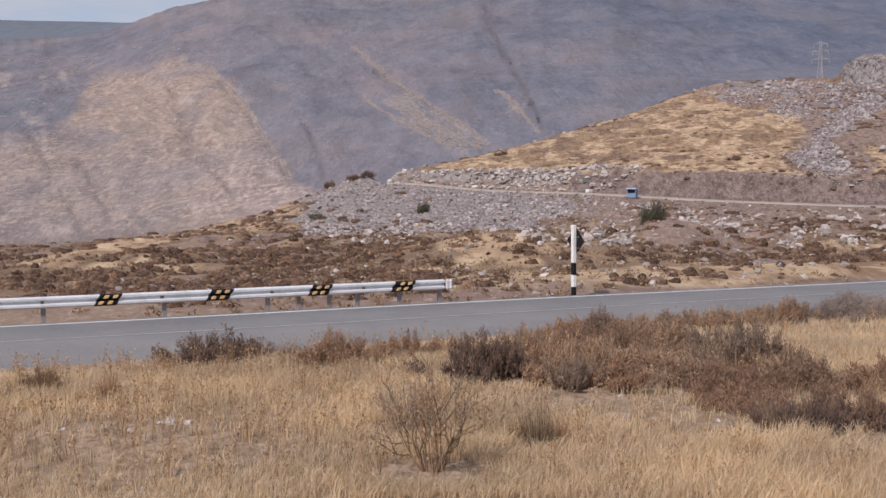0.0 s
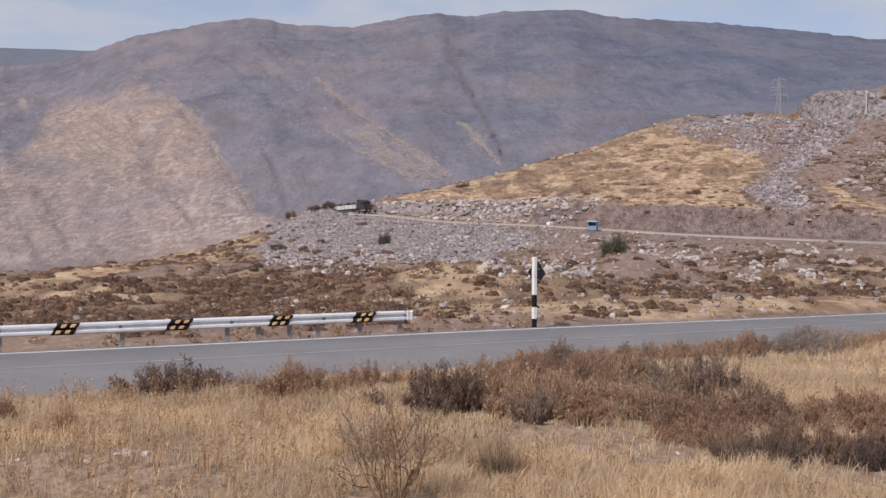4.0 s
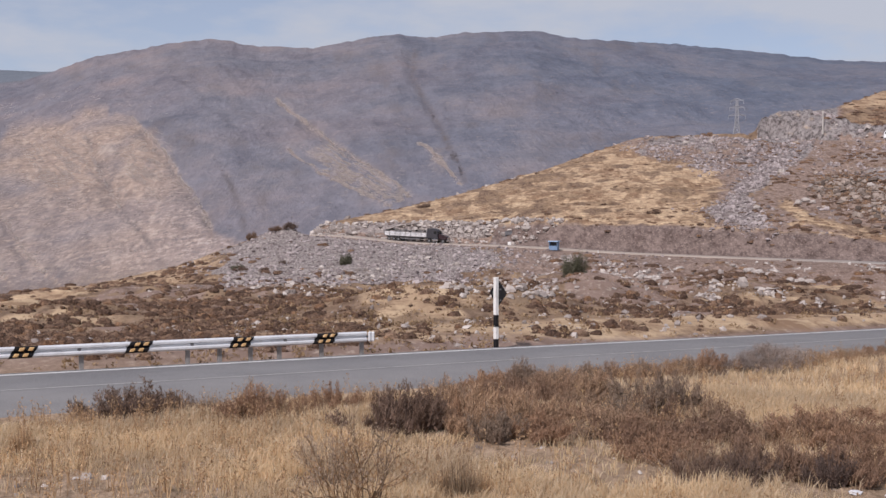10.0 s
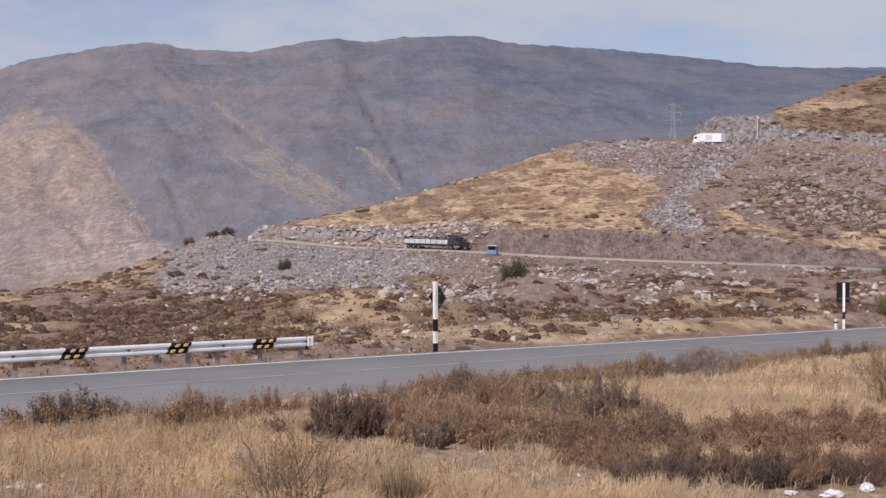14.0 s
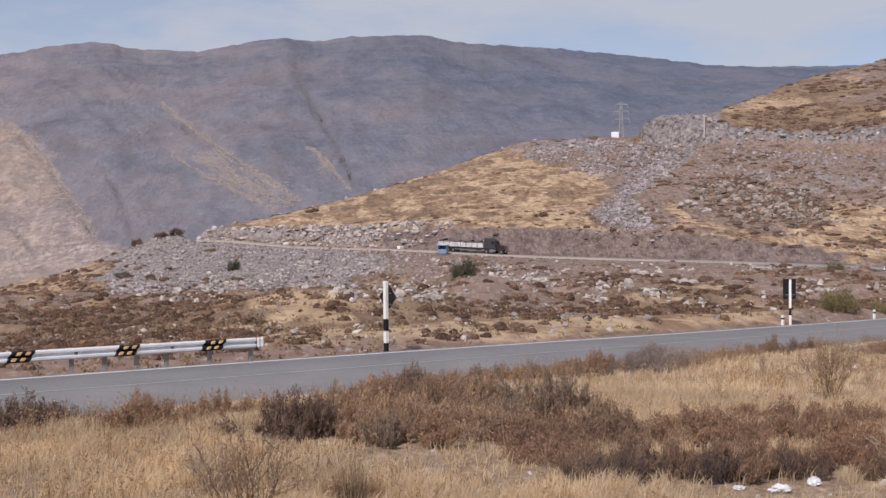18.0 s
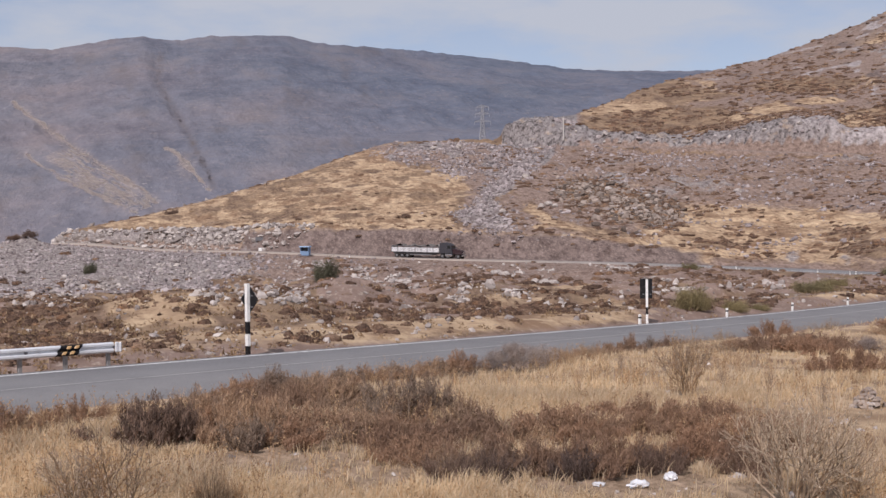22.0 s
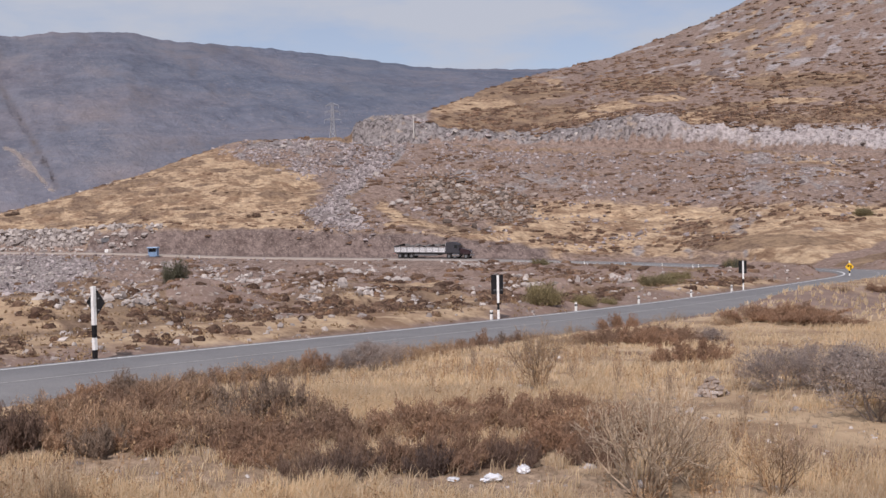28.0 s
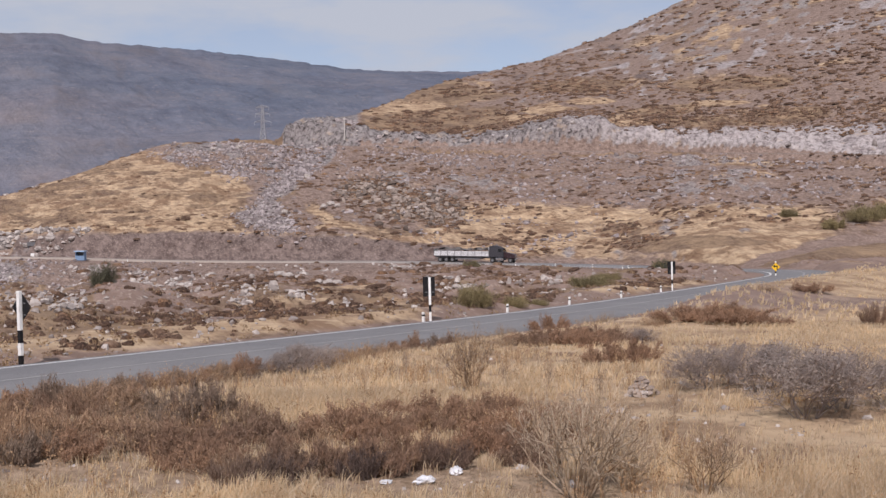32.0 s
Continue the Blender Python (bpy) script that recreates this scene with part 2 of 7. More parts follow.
    face = m.mix(m.mask(crack, 0.40, 0.52), (0.085, 0.075, 0.074), (0.28, 0.256, 0.25))
    face = m.mix(m.mask(f2, 0.54, 0.66), face, (0.20, 0.172, 0.162))
    # the fresher, paler cut further along
    fresh = m.mix(m.mask(crack, 0.37, 0.47), (0.14, 0.12, 0.114), (0.40, 0.36, 0.35))
    fresh = m.mix(m.mask(f2, 0.58, 0.70), fresh, (0.24, 0.208, 0.195))
    face = m.mix(m.mask(ys.outputs[0], 190, 204), face, fresh)
    face = m.mix(m.mask(block, 0.52, 0.64), face, m.mix(1.0, face, (0.74, 0.72, 0.72), "MULTIPLY"))
    face = m.mix(m.mask(f4, 0.58, 0.66), face, (0.36, 0.285, 0.22))
    c = m.mix(er, c, stone)
    c = m.mix(m.math("MULTIPLY", er, m.mask(dirt, 0.7, 1.0)), c, face)
    f5, f6 = m.noise(1.15, 3, 0.7, stretch=slope), m.noise(0.42, 4, 0.7, stretch=slope)
    hillside = m.mask(ys.outputs[1], 140, 200)
    c = m.mix(m.math("MULTIPLY", hillside, m.mask(f5, 0.50, 0.66)), c, m.mix(1.0, c, (0.60, 0.57, 0.58), "MULTIPLY"))
    c = m.mix(m.math("MULTIPLY", hillside, m.mask(f5, 0.44, 0.30)), c, m.mix(1.0, c, (1.34, 1.32, 1.30), "MULTIPLY"))
    c = m.mix(m.math("MULTIPLY", hillside, m.mask(f6, 0.53, 0.66)), c, m.mix(1.0, c, (0.72, 0.69, 0.69), "MULTIPLY"))
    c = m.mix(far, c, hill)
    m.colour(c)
    h = m.mix(far, m.math("ADD", m.math("MULTIPLY", f1, 0.5), m.math("ADD", m.math("MULTIPLY", f2, 0.5), m.math("MULTIPLY", f9, 0.3))), m.math("MULTIPLY", g2, 30.0))
    m.bump(h, 0.55, 0.35)
    return m.mat


def mat_asphalt():
    m = Nodes("asphalt", rough=0.85, spec=0.3)
    a, b = m.noise(0.35, 5, 0.6), m.noise(28, 3, 0.7)
    c = m.mix(m.mask(a, 0.35, 0.65), (0.155, 0.152, 0.155), (0.20, 0.195, 0.195))
    c = m.mix(m.mask(b, 0.45, 0.7), c, (0.25, 0.245, 0.245))
    sp = m.n.new("ShaderNodeSeparateXYZ")
    m.l.new(m.pos, sp.inputs[0])
    c = m.mix(m.mask(sp.outputs[1], 215, 260), c, m.mix(m.mask(a, 0.3, 0.7), (0.30, 0.25, 0.215), (0.40, 0.34, 0.29)))
    return m.colour(c).bump(b, 0.3, 0.01).mat


def mat_paint(name, base, dark, rough=0.6, metal=0.0, scale=6.0, spec=0.4):
    m = Nodes(name, rough=rough, metal=metal, spec=spec)
    a, b = m.noise(scale, 6, 0.7), m.noise(scale * 9, 3, 0.6)
    c = m.mix(m.mask(a, 0.48, 0.75), base, dark)
    m.colour(m.mix(m.mask(b, 0.6, 0.8), c, dark))
    return m.bump(b, 0.15, 0.004).mat


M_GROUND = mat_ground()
M_ASPHALT = mat_asphalt()
M_LINE = mat_paint("road_paint", (0.62, 0.62, 0.61), (0.40, 0.395, 0.39), 0.7, scale=2.5)
M_FADED = mat_paint("faded_road_paint", (0.36, 0.355, 0.34), (0.22, 0.215, 0.21), 0.8, scale=2.0)
M_STEEL = mat_paint("galvanised_steel", (0.74, 0.76, 0.79), (0.55, 0.56, 0.58), 0.45, 0.25, scale=1.6)
M_WHITE = mat_paint("white_paint", (0.80, 0.80, 0.78), (0.55, 0.53, 0.50), 0.55)
M_BLACK = mat_paint("black_paint", (0.014, 0.014, 0.016), (0.035, 0.03, 0.028), 0.8, spec=0.15)
M_YELLOW = mat_paint("yellow_sheeting", (0.85, 0.50, 0.02), (0.6, 0.36, 0.03), 0.4)

# ================= the lie of the land =================
# Bearings clockwise from +y as seen from the lookout; for each, the ground's line outwards:
# roadside, middle, foot of the slope, bench of the lower road, top of its cut, lip of the upper
# road, top of its rock cut, brow of the hill, valley behind, mountain slope, mountain brow.
BEAR = [-30, -20, -16, -12, -8, -4, 0, 4, 8, 12, 16, 20, 24, 28, 32, 36, 40, 44, 54]
ROADSIDE = ([40, 44, 44, 46, 48, 50, 52, 55, 58, 62, 66, 72, 80, 92, 112, 138, 165, 180, 190],
            None)
MIDDLE = ([130, 130, 130, 130, 130, 130, 130, 125, 122, 120, 120, 120, 125, 140, 150, 160, 185, 200, 210],
          [-4.1, -4.1, -4.1, -4, -4, -4, -4, -3.9, -3.8, -3.7, -3.7, -3.75, -3.55, -3.25, -3.05, -3.0, -2.5, -2.35, -2.3])
FOOT = ([300, 300, 290, 270, 245, 238, 240, 235, 230, 230, 225, 220, 215, 205, 195, 172, 205, 215, 225],
        [-3.5, -3.5, -3.5, -3.3, -3.1, -3.2, -3.0, -3.2, -2.9, -2.6, -2.5, -2.55, -2.55, -2.65, -2.75, -2.9, -2.2, -2.0, -1.9])
BENCH = ([400, 400, 390, 350, 315, 318, 308, 298, 287, 278, 268, 260, 253, 250, 236, 195, 225, 235, 245],
         [-3.4, -3.4, -3.4, -3.1, -2.25, -0.75, -1.14, -1.33, -1.54, -1.75, -1.92, -2.05, -2.2, -2.33, -2.52, -2.78, -1.9, -1.6, -1.5])
CUT_TOP = ([410, 410, 400, 360, 322, 326, 316, 306, 296, 287, 277, 269, 262, 259, 246, 207, 240, 250, 260],
           [-3.5, -3.5, -3.5, -3.2, -2.3, -0.8, -0.55, -0.58, -0.42, -0.55, -0.8, -1.05, -1.6, -2.1, -2.4, -2.6, -1.5, -1.1, -1])
LIP = ([430, 430, 420, 380, 335, 340, 345, 370, 385, 408, 412, 405, 395, 385, 375, 365, 355, 345, 340],
       [-3.6, -3.6, -3.6, -3.4, -2.5, -0.9, -0.1, 0.8, 1.94, 3.3, 3.2, 3.0, 2.7, 2.5, 2.35, 2.1, 1.85, 1.6, 1.5])
ROCK_TOP = ([440, 440, 430, 390, 345, 352, 358, 385, 402, 425, 426, 419, 408.5, 398.5, 388.5, 378.5, 368.5, 358.5, 354],
            [-3.8, -3.8, -3.8, -3.6, -2.7, -1.1, -0.2, 0.75, 1.85, 3.2, 3.4, 3.8, 3.3, 3.65, 3.35, 3.1, 2.95, 2.8, 2.65])
BROW = ([460, 460, 450, 420, 380, 390, 400, 430, 445, 450, 450, 455, 560, 640, 720, 760, 800, 850, 900],
        [-4.2, -4.2, -4.2, -4, -3.5, -2, -1, 0, 0.8, 2.2, 3.0, 4.4, 5.75, 6.5, 7.8, 9.6, 11, 12, 12.5])
VALLEY = ([700, 700, 700, 680, 650, 650, 650, 650, 650, 680, 700, 720, 800, 900, 1000, 1050, 1100, 1150, 1200],
          [-3.9, -3.9, -3.8, -3.5, -3.2, -2.5, -1.5, -1, -0.5, 0, 1, 2, 3, 4, 5, 7, 8, 9, 9])
LAND = [ROADSIDE, MIDDLE, FOOT, BENCH, CUT_TOP, LIP, ROCK_TOP, BROW, VALLEY]
SKY_BEAR = [-30, -20, -16, -14.4, -13.1, -11.7, -9.3, -8.4, -6.5, -4.8, -2.3, 0.4, 1.4, 2.6, 4.3, 7.4, 8.7, 12.6, 16.4, 20.3, 24, 30, 54]
SKY_EL = [4.5, 4.9, 5.2, 5.48, 5.99, 6.55, 7.03, 7.27, 7.47, 7.22, 7.15, 7.66, 7.78, 7.59, 7.83, 7.9, 7.59, 7.3, 6.86, 6.31, 6.15, 6.0, 6.0]

# the near road, its centre line and its level; it bends round and comes back as the lower road
ROAD = [(-150, -8, .35), (-80, 8, .3), (-45, 18.5, .28), (-26, 26, .24), (-9, 33.7, .12), (6.2, 42.2, -.10), (25.4, 57.3, -.92), (41.5, 70.6, -1.60),
        (60, 85.6, -2.16), (78.7, 100.2, -2.52), (88, 108.6, -2.75), (96, 119, -3.05), (103, 131, -3.5), (113.5, 152, -4.5), (122, 176, -5.3),
        (124, 198, -5.7), (117, 218, -5.55), (106.9, 228.5, -5.2), (92.9, 240.7, -4.7), (74.8, 257.4, -4.4), (54.7, 273.6, -3.85),
        (33.4, 289, -2.8), (10.6, 302.8, -2.15), (-6, 312.5, -.75), (-16, 321, -1.1), (-21, 333, -3.6), (-19, 350, -7.0), (-8, 366, -9), (12, 382, -10), (40, 400, -11)]
# the upper road, cut into the hill
UPPER = [(190, 478, 31), (160, 464, 30.4), (138, 449, 29.8), (126, 437, 29.5), (120, 424, 28.6), (118.5, 413, 27.9), (121.5, 403, 27.2), (129, 394, 26.6), (141, 383, 26.0), (165, 362, 24.5), (187, 338, 22.0), (208, 314, 20.2), (224, 280, 18.2), (237, 247, 16), (262, 205, 13)]


def smooth_line(pts, step=1.0):
    """A smooth line through the points, cut into even steps."""
    p = np.array(pts, float)
    q = np.vstack([2 * p[0] - p[1], p, 2 * p[-1] - p[-2]])
    out = []
    for i in range(1, len(q) - 2):
        n = max(2, int(np.linalg.norm(q[i + 1] - q[i]) / step))
        for t in np.arange(n) / n:
            a, b, c, d = q[i - 1], q[i], q[i + 1], q[i + 2]
            out.append(0.5 * (2 * b + (c - a) * t + (2 * a - 5 * b + 4 * c - d) * t * t + (3 * b - a - 3 * c + d) * t ** 3))
    out.append(p[-1])
    return np.array(out)


ROAD_LINE, UPPER_LINE = smooth_line(ROAD), smooth_line(UPPER, 2.0)
TURN = int(np.argmax(ROAD_LINE[:, 0]))      # where the road comes round


_nb = np.degrees(np.arctan2(ROAD_LINE[:TURN, 0], ROAD_LINE[:TURN, 1]))
_nk = np.where((_nb > -60) & (ROAD_LINE[:TURN, 1] > 5))[0]
_nk = _nk[:int(np.argmax(_nb[_nk])) + 1]


def this_side(x, y):
    """Whether a place lies on the lookout's side of the near road."""
    b, r = np.degrees(np.arctan2(x, y)), np.hypot(x, y)
    return r < np.interp(b, _nb[_nk], np.hypot(ROAD_LINE[_nk, 0], ROAD_LINE[_nk, 1]), right=170.0)


def near_line(x, y, line):
    """Distance to a line and the line's level there."""
    best, lev = np.full(x.shape, 1e9), np.zeros(x.shape)
    for k in range(0, len(line) - 3, 3):
        a, b = line[k], line[min(k + 3, len(line) - 1)]
        d = b[:2] - a[:2]
        t = np.clip(((x - a[0]) * d[0] + (y - a[1]) * d[1]) / (d @ d), 0, 1)
        e = np.hypot(x - a[0] - t * d[0], y - a[1] - t * d[1])
        near = e < best
        best[near] = e[near]
        lev[near] = (a[2] + t * (b[2] - a[2]))[near]
    return best, lev


FINE = np.arange(-30, 54.01, 0.1)


def spread(values, soft=9):
    v = np.interp(FINE, BEAR, values)
    k = np.exp(-0.5 * (np.arange(-3 * soft, 3 * soft + 1) / soft) ** 2)
    return np.convolve(np.pad(v, 3 * soft, mode="edge"), k / k.sum(), "valid")


KNOT_R = [np.interp(FINE, FINE, spread(r)) for r, e in LAND]
KNOT_Z = [None] + [spread(r) * np.tan(np.radians(spread(e, 6))) + EYE.z for r, e in LAND[1:]]
_sky = np.interp(FINE, SKY_BEAR, SKY_EL)
KNOT_R += [np.full(len(FINE), 1250.0), np.full(len(FINE), 1900.0), np.full(len(FINE), 2600.0), np.full(len(FINE), 4200.0)]
_v, _t = KNOT_Z[-1], 1900 * np.tan(np.radians(_sky)) + EYE.z
KNOT_Z += [_v + (_t - _v) * 0.47, _t, np.where(FINE < -11, 2600 * math.tan(radians(6.02)), _t * 0.9), _t * 0.6]


# dry gullies of the mountain and its pale ribs: bearing and height in degrees from the lookout
GULLIES = [[(2.15, 7.0), (2.02, 6.0), (2.5, 5.0), (3.0, 4.1), (4.05, 2.2), (4.3, 1.4)], [(-11.7, 3.1), (-11.13, 1.42), (-10.3, 0.0), (-9.2, -1.4)],
           [(-9.7, 3.5), (-8.6, 2.2), (-7.2, 0.0), (-6.5, -1.2)], [(-17.46, 1.15), (-16.4, -1.2), (-15.5, -2.9)], [(-15.6, 0.2), (-14.9, -1.4), (-14.4, -2.4)],
           [(-6.0, 1.6), (-5.4, 0.2), (-5.2, -0.8)], [(-2.8, 4.0), (-1.3, 2.9), (0.9, 1.6)]]
RIBS = [[(-3.87, 4.93), (-2.7, 4.0), (-1.6, 3.2), (0.27, 2.0), (1.95, 0.77)], [(-3.4, 2.78), (-1.9, 1.76), (-0.4, 1.0), (1.1, 0.28)], [(2.35, 3.09), (3.19, 2.48), (4.16, 1.24)],
        [(-10.04, 4.08), (-8.85, 2.89), (-7.42, 0.71), (-6.7, -0.64)], [(-11.9, 3.3), (-11.3, 1.7), (-10.5, 0.2)], [(-17.6, 0.8), (-16.0, -1.6), (-15.0, -3.0)], [(-15.2, -0.2), (-14.3, -1.8), (-13.0, -3.0)]]
# pale fans of dry grass: bearing, height, half-sizes
FANS = [(-0.6, 1.9, 0.9, 0.5), (0.5, 1.35, 0.9, 0.45), (-1.7, 2.6, 0.8, 0.5), (-13.0, 2.1, 1.6, 1.3), (-9.4, 1.9, 0.9, 1.6), (3.2, 2.2, 0.35, 0.5)]
# on the hill below the upper road: the stream of dark stones, the pale track beside it, and patches (bearing, height, half-sizes)
STREAM = [[(17.95, 2.2), (17.0, 1.5), (16.2, 0.97), (16.0, 0.3), (16.3, -0.3), (16.7, -0.9)]]
TRACK = [[(18.0, 0.35), (18.7, -0.1), (19.5, -0.43), (22.8, -1.25)]]
THICKET = [(20.6, 1.0, 1.5, 0.6), (22.4, 0.4, 1.5, 0.6), (23.9, 0.0, 0.9, 0.6), (33.6, -1.55, 2.6, 0.32), (31.4, -0.9, 0.9, 0.25), (36.5, -1.5, 2.0, 0.3), (21.2, -0.9, 1.2, 0.2), (26.0, -1.35, 1.0, 0.2), (10.0, 0.4, 1.2, 0.12), (7.6, 0.1, 1.3, 0.1), (11.5, 1.0, 0.9, 0.14), (9.2, 1.2, 0.8, 0.12), (13.6, 0.9, 0.8, 0.2)]
STRAW = [(26.4, -0.2, 2.1, 0.42), (28.9, -0.7, 2.1, 0.42), (25.2, -0.75, 1.6, 0.25), (18.5, -0.5, 0.6, 0.16), (34.5, -1.0, 1.5, 0.15), (38.0, -1.3, 2.0, 0.25), (24.2, -1.2, 1.2, 0.15)]


# on the flats beyond the near road: golden mounds, bare earth, and runs of pale stones
FLAT_GOLD = [(2.41, -3.84, 1.1, 0.54), (3.4, -4.71, 1.71, 0.39), (1.17, -4.32, 0.85, 0.24), (-0.8, -4.74, 0.98, 0.15), (8.62, -4.72, 1.95, 0.24), (11.09, -4.59, 1.46, 0.24), (13.78, -4.82, 0.98, 0.2), (21.39, -3.88, 1.22, 0.12), (19.29, -4.51, 0.98, 0.12), (5.39, -5.09, 1.46, 0.29)]
FLAT_EARTH = [(6.89, -2.12, 2.2, 0.54), (12.56, -3.48, 1.46, 0.49), (10.35, -3.12, 0.73, 0.49), (14.75, -2.12, 4.88, 0.49), (20.69, -2.33, 2.93, 0.73)]
FLAT_RIDGE = [[(-18.0, -4.3), (-13.03, -3.36), (-10.77, -2.81), (-8.46, -2.25), (-7.16, -1.74)]]
STONE_RUNS = [(12.07, -2.72, 0.39, 0.22, 40), (12.61, -3.11, 0.44, 0.2, 30), (10.72, -2.28, 0.68, 0.12, 40), (10.89, -2.62, 0.3, 0.14, 18), (15.12, -3.15, 0.39, 0.2, 40), (14.95, -3.59, 0.44, 0.24, 40), (16.2, -3.12, 0.39, 0.1, 18), (17.52, -3.47, 0.73, 0.2, 60), (19.48, -3.91, 0.44, 0.12, 14), (12.32, -4.14, 0.54, 0.1, 18), (8.74, -2.08, 0.98, 0.17, 60), (5.89, -3.24, 0.98, 0.34, 90), (-1.28, -2.94, 1.46, 0.29, 110), (-2.98, -3.29, 1.46, 0.34, 110), (-5.15, -3.02, 0.98, 0.34, 60), (4.15, -3.4, 0.73, 0.29, 60), (7.63, -3.49, 0.98, 0.29, 60), (2.17, -2.1, 0.98, 0.34, 40), (24.0, -3.3, 1.6, 0.3, 70), (28.0, -3.1, 1.5, 0.3, 50)]


# above the upper road: golden streaks and darker heath
HIGH_GOLD = [(22.1, 4.66, 1.7, 0.24), (21.1, 4.6, 1.0, 0.24), (28.5, 4.4, 1.7, 0.24), (27.7, 4.0, 1.5, 0.22), (30.2, 4.7, 1.5, 0.2), (31.7, 3.75, 0.9, 0.34), (35.9, 4.4, 1.2, 0.15)]
HEATH = [(23.3, 3.9, 2.0, 0.44), (25.8, 4.1, 1.5, 0.5), (35.3, 3.55, 3.7, 0.34), (33.5, 4.2, 2.2, 0.24), (38.1, 3.8, 2.0, 0.34), (25.3, 5.1, 2.0, 0.24), (30.0, 5.35, 3.0, 0.34), (36.0, 5.2, 3.0, 0.34)]


def spoil(b, e, wob):
    """Where the heap of spoil lies below the upper road."""
    low = np.interp(b, [10.2, 11, 13, 15, 17, 18.2, 19.5], [3.3, 2.95, 2.25, 1.65, 1.6, 2.0, 2.9])
    return sstep(-0.2, 0.2, e - low + 0.5 * wob) * sstep(10, 11, b) * (1 - sstep(18.5, 20, b))


def patches(b, e, spots, wob):
    """Nearness, 0 to 1, to a set of ragged patches."""
    best = np.zeros(b.shape)
    for cb, ce, wb, we in spots:
        best = np.maximum(best, 1 - sstep(0.55, 1.25, np.hypot((b - cb) / wb, (e - ce) / we) + 0.8 * wob))
    return best


def beside(b, e, lines, width):
    """Nearness, 0 to 1, to a set of lines drawn in bearing and height."""
    best = np.full(b.shape, 9.0)
    for pts in lines:
        for (b0, e0), (b1, e1) in zip(pts, pts[1:]):
            d2 = (b1 - b0) ** 2 + (e1 - e0) ** 2
            t = np.clip(((b - b0) * (b1 - b0) + (e - e0) * (e1 - e0)) / d2, 0, 1)
            best = np.minimum(best, np.hypot(b - b0 - t * (b1 - b0), e - e0 - t * (e1 - e0)))
    return np.exp(-(best / width) ** 2)


def gully(b, z, r):
    w = 0.25 * fbm(b * 2.0, r * 0.004, 3, 15)
    return beside(b + w, np.degrees(np.arctan2(z - EYE.z, r)), GULLIES, 0.22)


# low rises on the flats: bearing, distance, radius, height
# the last two stand by the lower road, set to hide the truck from the camera
HUMMOCKS = [(3.2, 66, 5.5, 1.5), (0.6, 74, 6, 1.0), (5.8, 72, 4, 0.8), (-13, 84, 9, 0.9), (10.5, 92, 6, 1.0), (15.2, 108, 7, 1.1), (-4, 96, 8, 0.9), (20, 128, 7, 1.0), (-3.55, 310, 4.2, 2.0), (-4.6, 306, 5, 0.7)]


def outcrop(b):
    """The rock nose where the upper road turns, by bearing."""
    return sstep(16.75, 17.1, b) * np.exp(-(np.maximum(b - 18.0, 0) / 1.7) ** 2)


def near_ground(x, y):
    """The field between the lookout and the road: it falls gently with the road."""
    s = x * 0.78 + y * 0.62
    r = np.hypot(x, y)
    z = 0.12 - 0.0255 * np.maximum(s - 24, 0) * (1 - 0.25 * sstep(120, 260, s))
    z = z + 2.75 * (1 - sstep(3, 17, r))
    return z + 0.22 * fbm(x * 0.11, y * 0.11, 3, 5) + 0.05 * fbm(x * 0.9, y * 0.9, 2, 9)


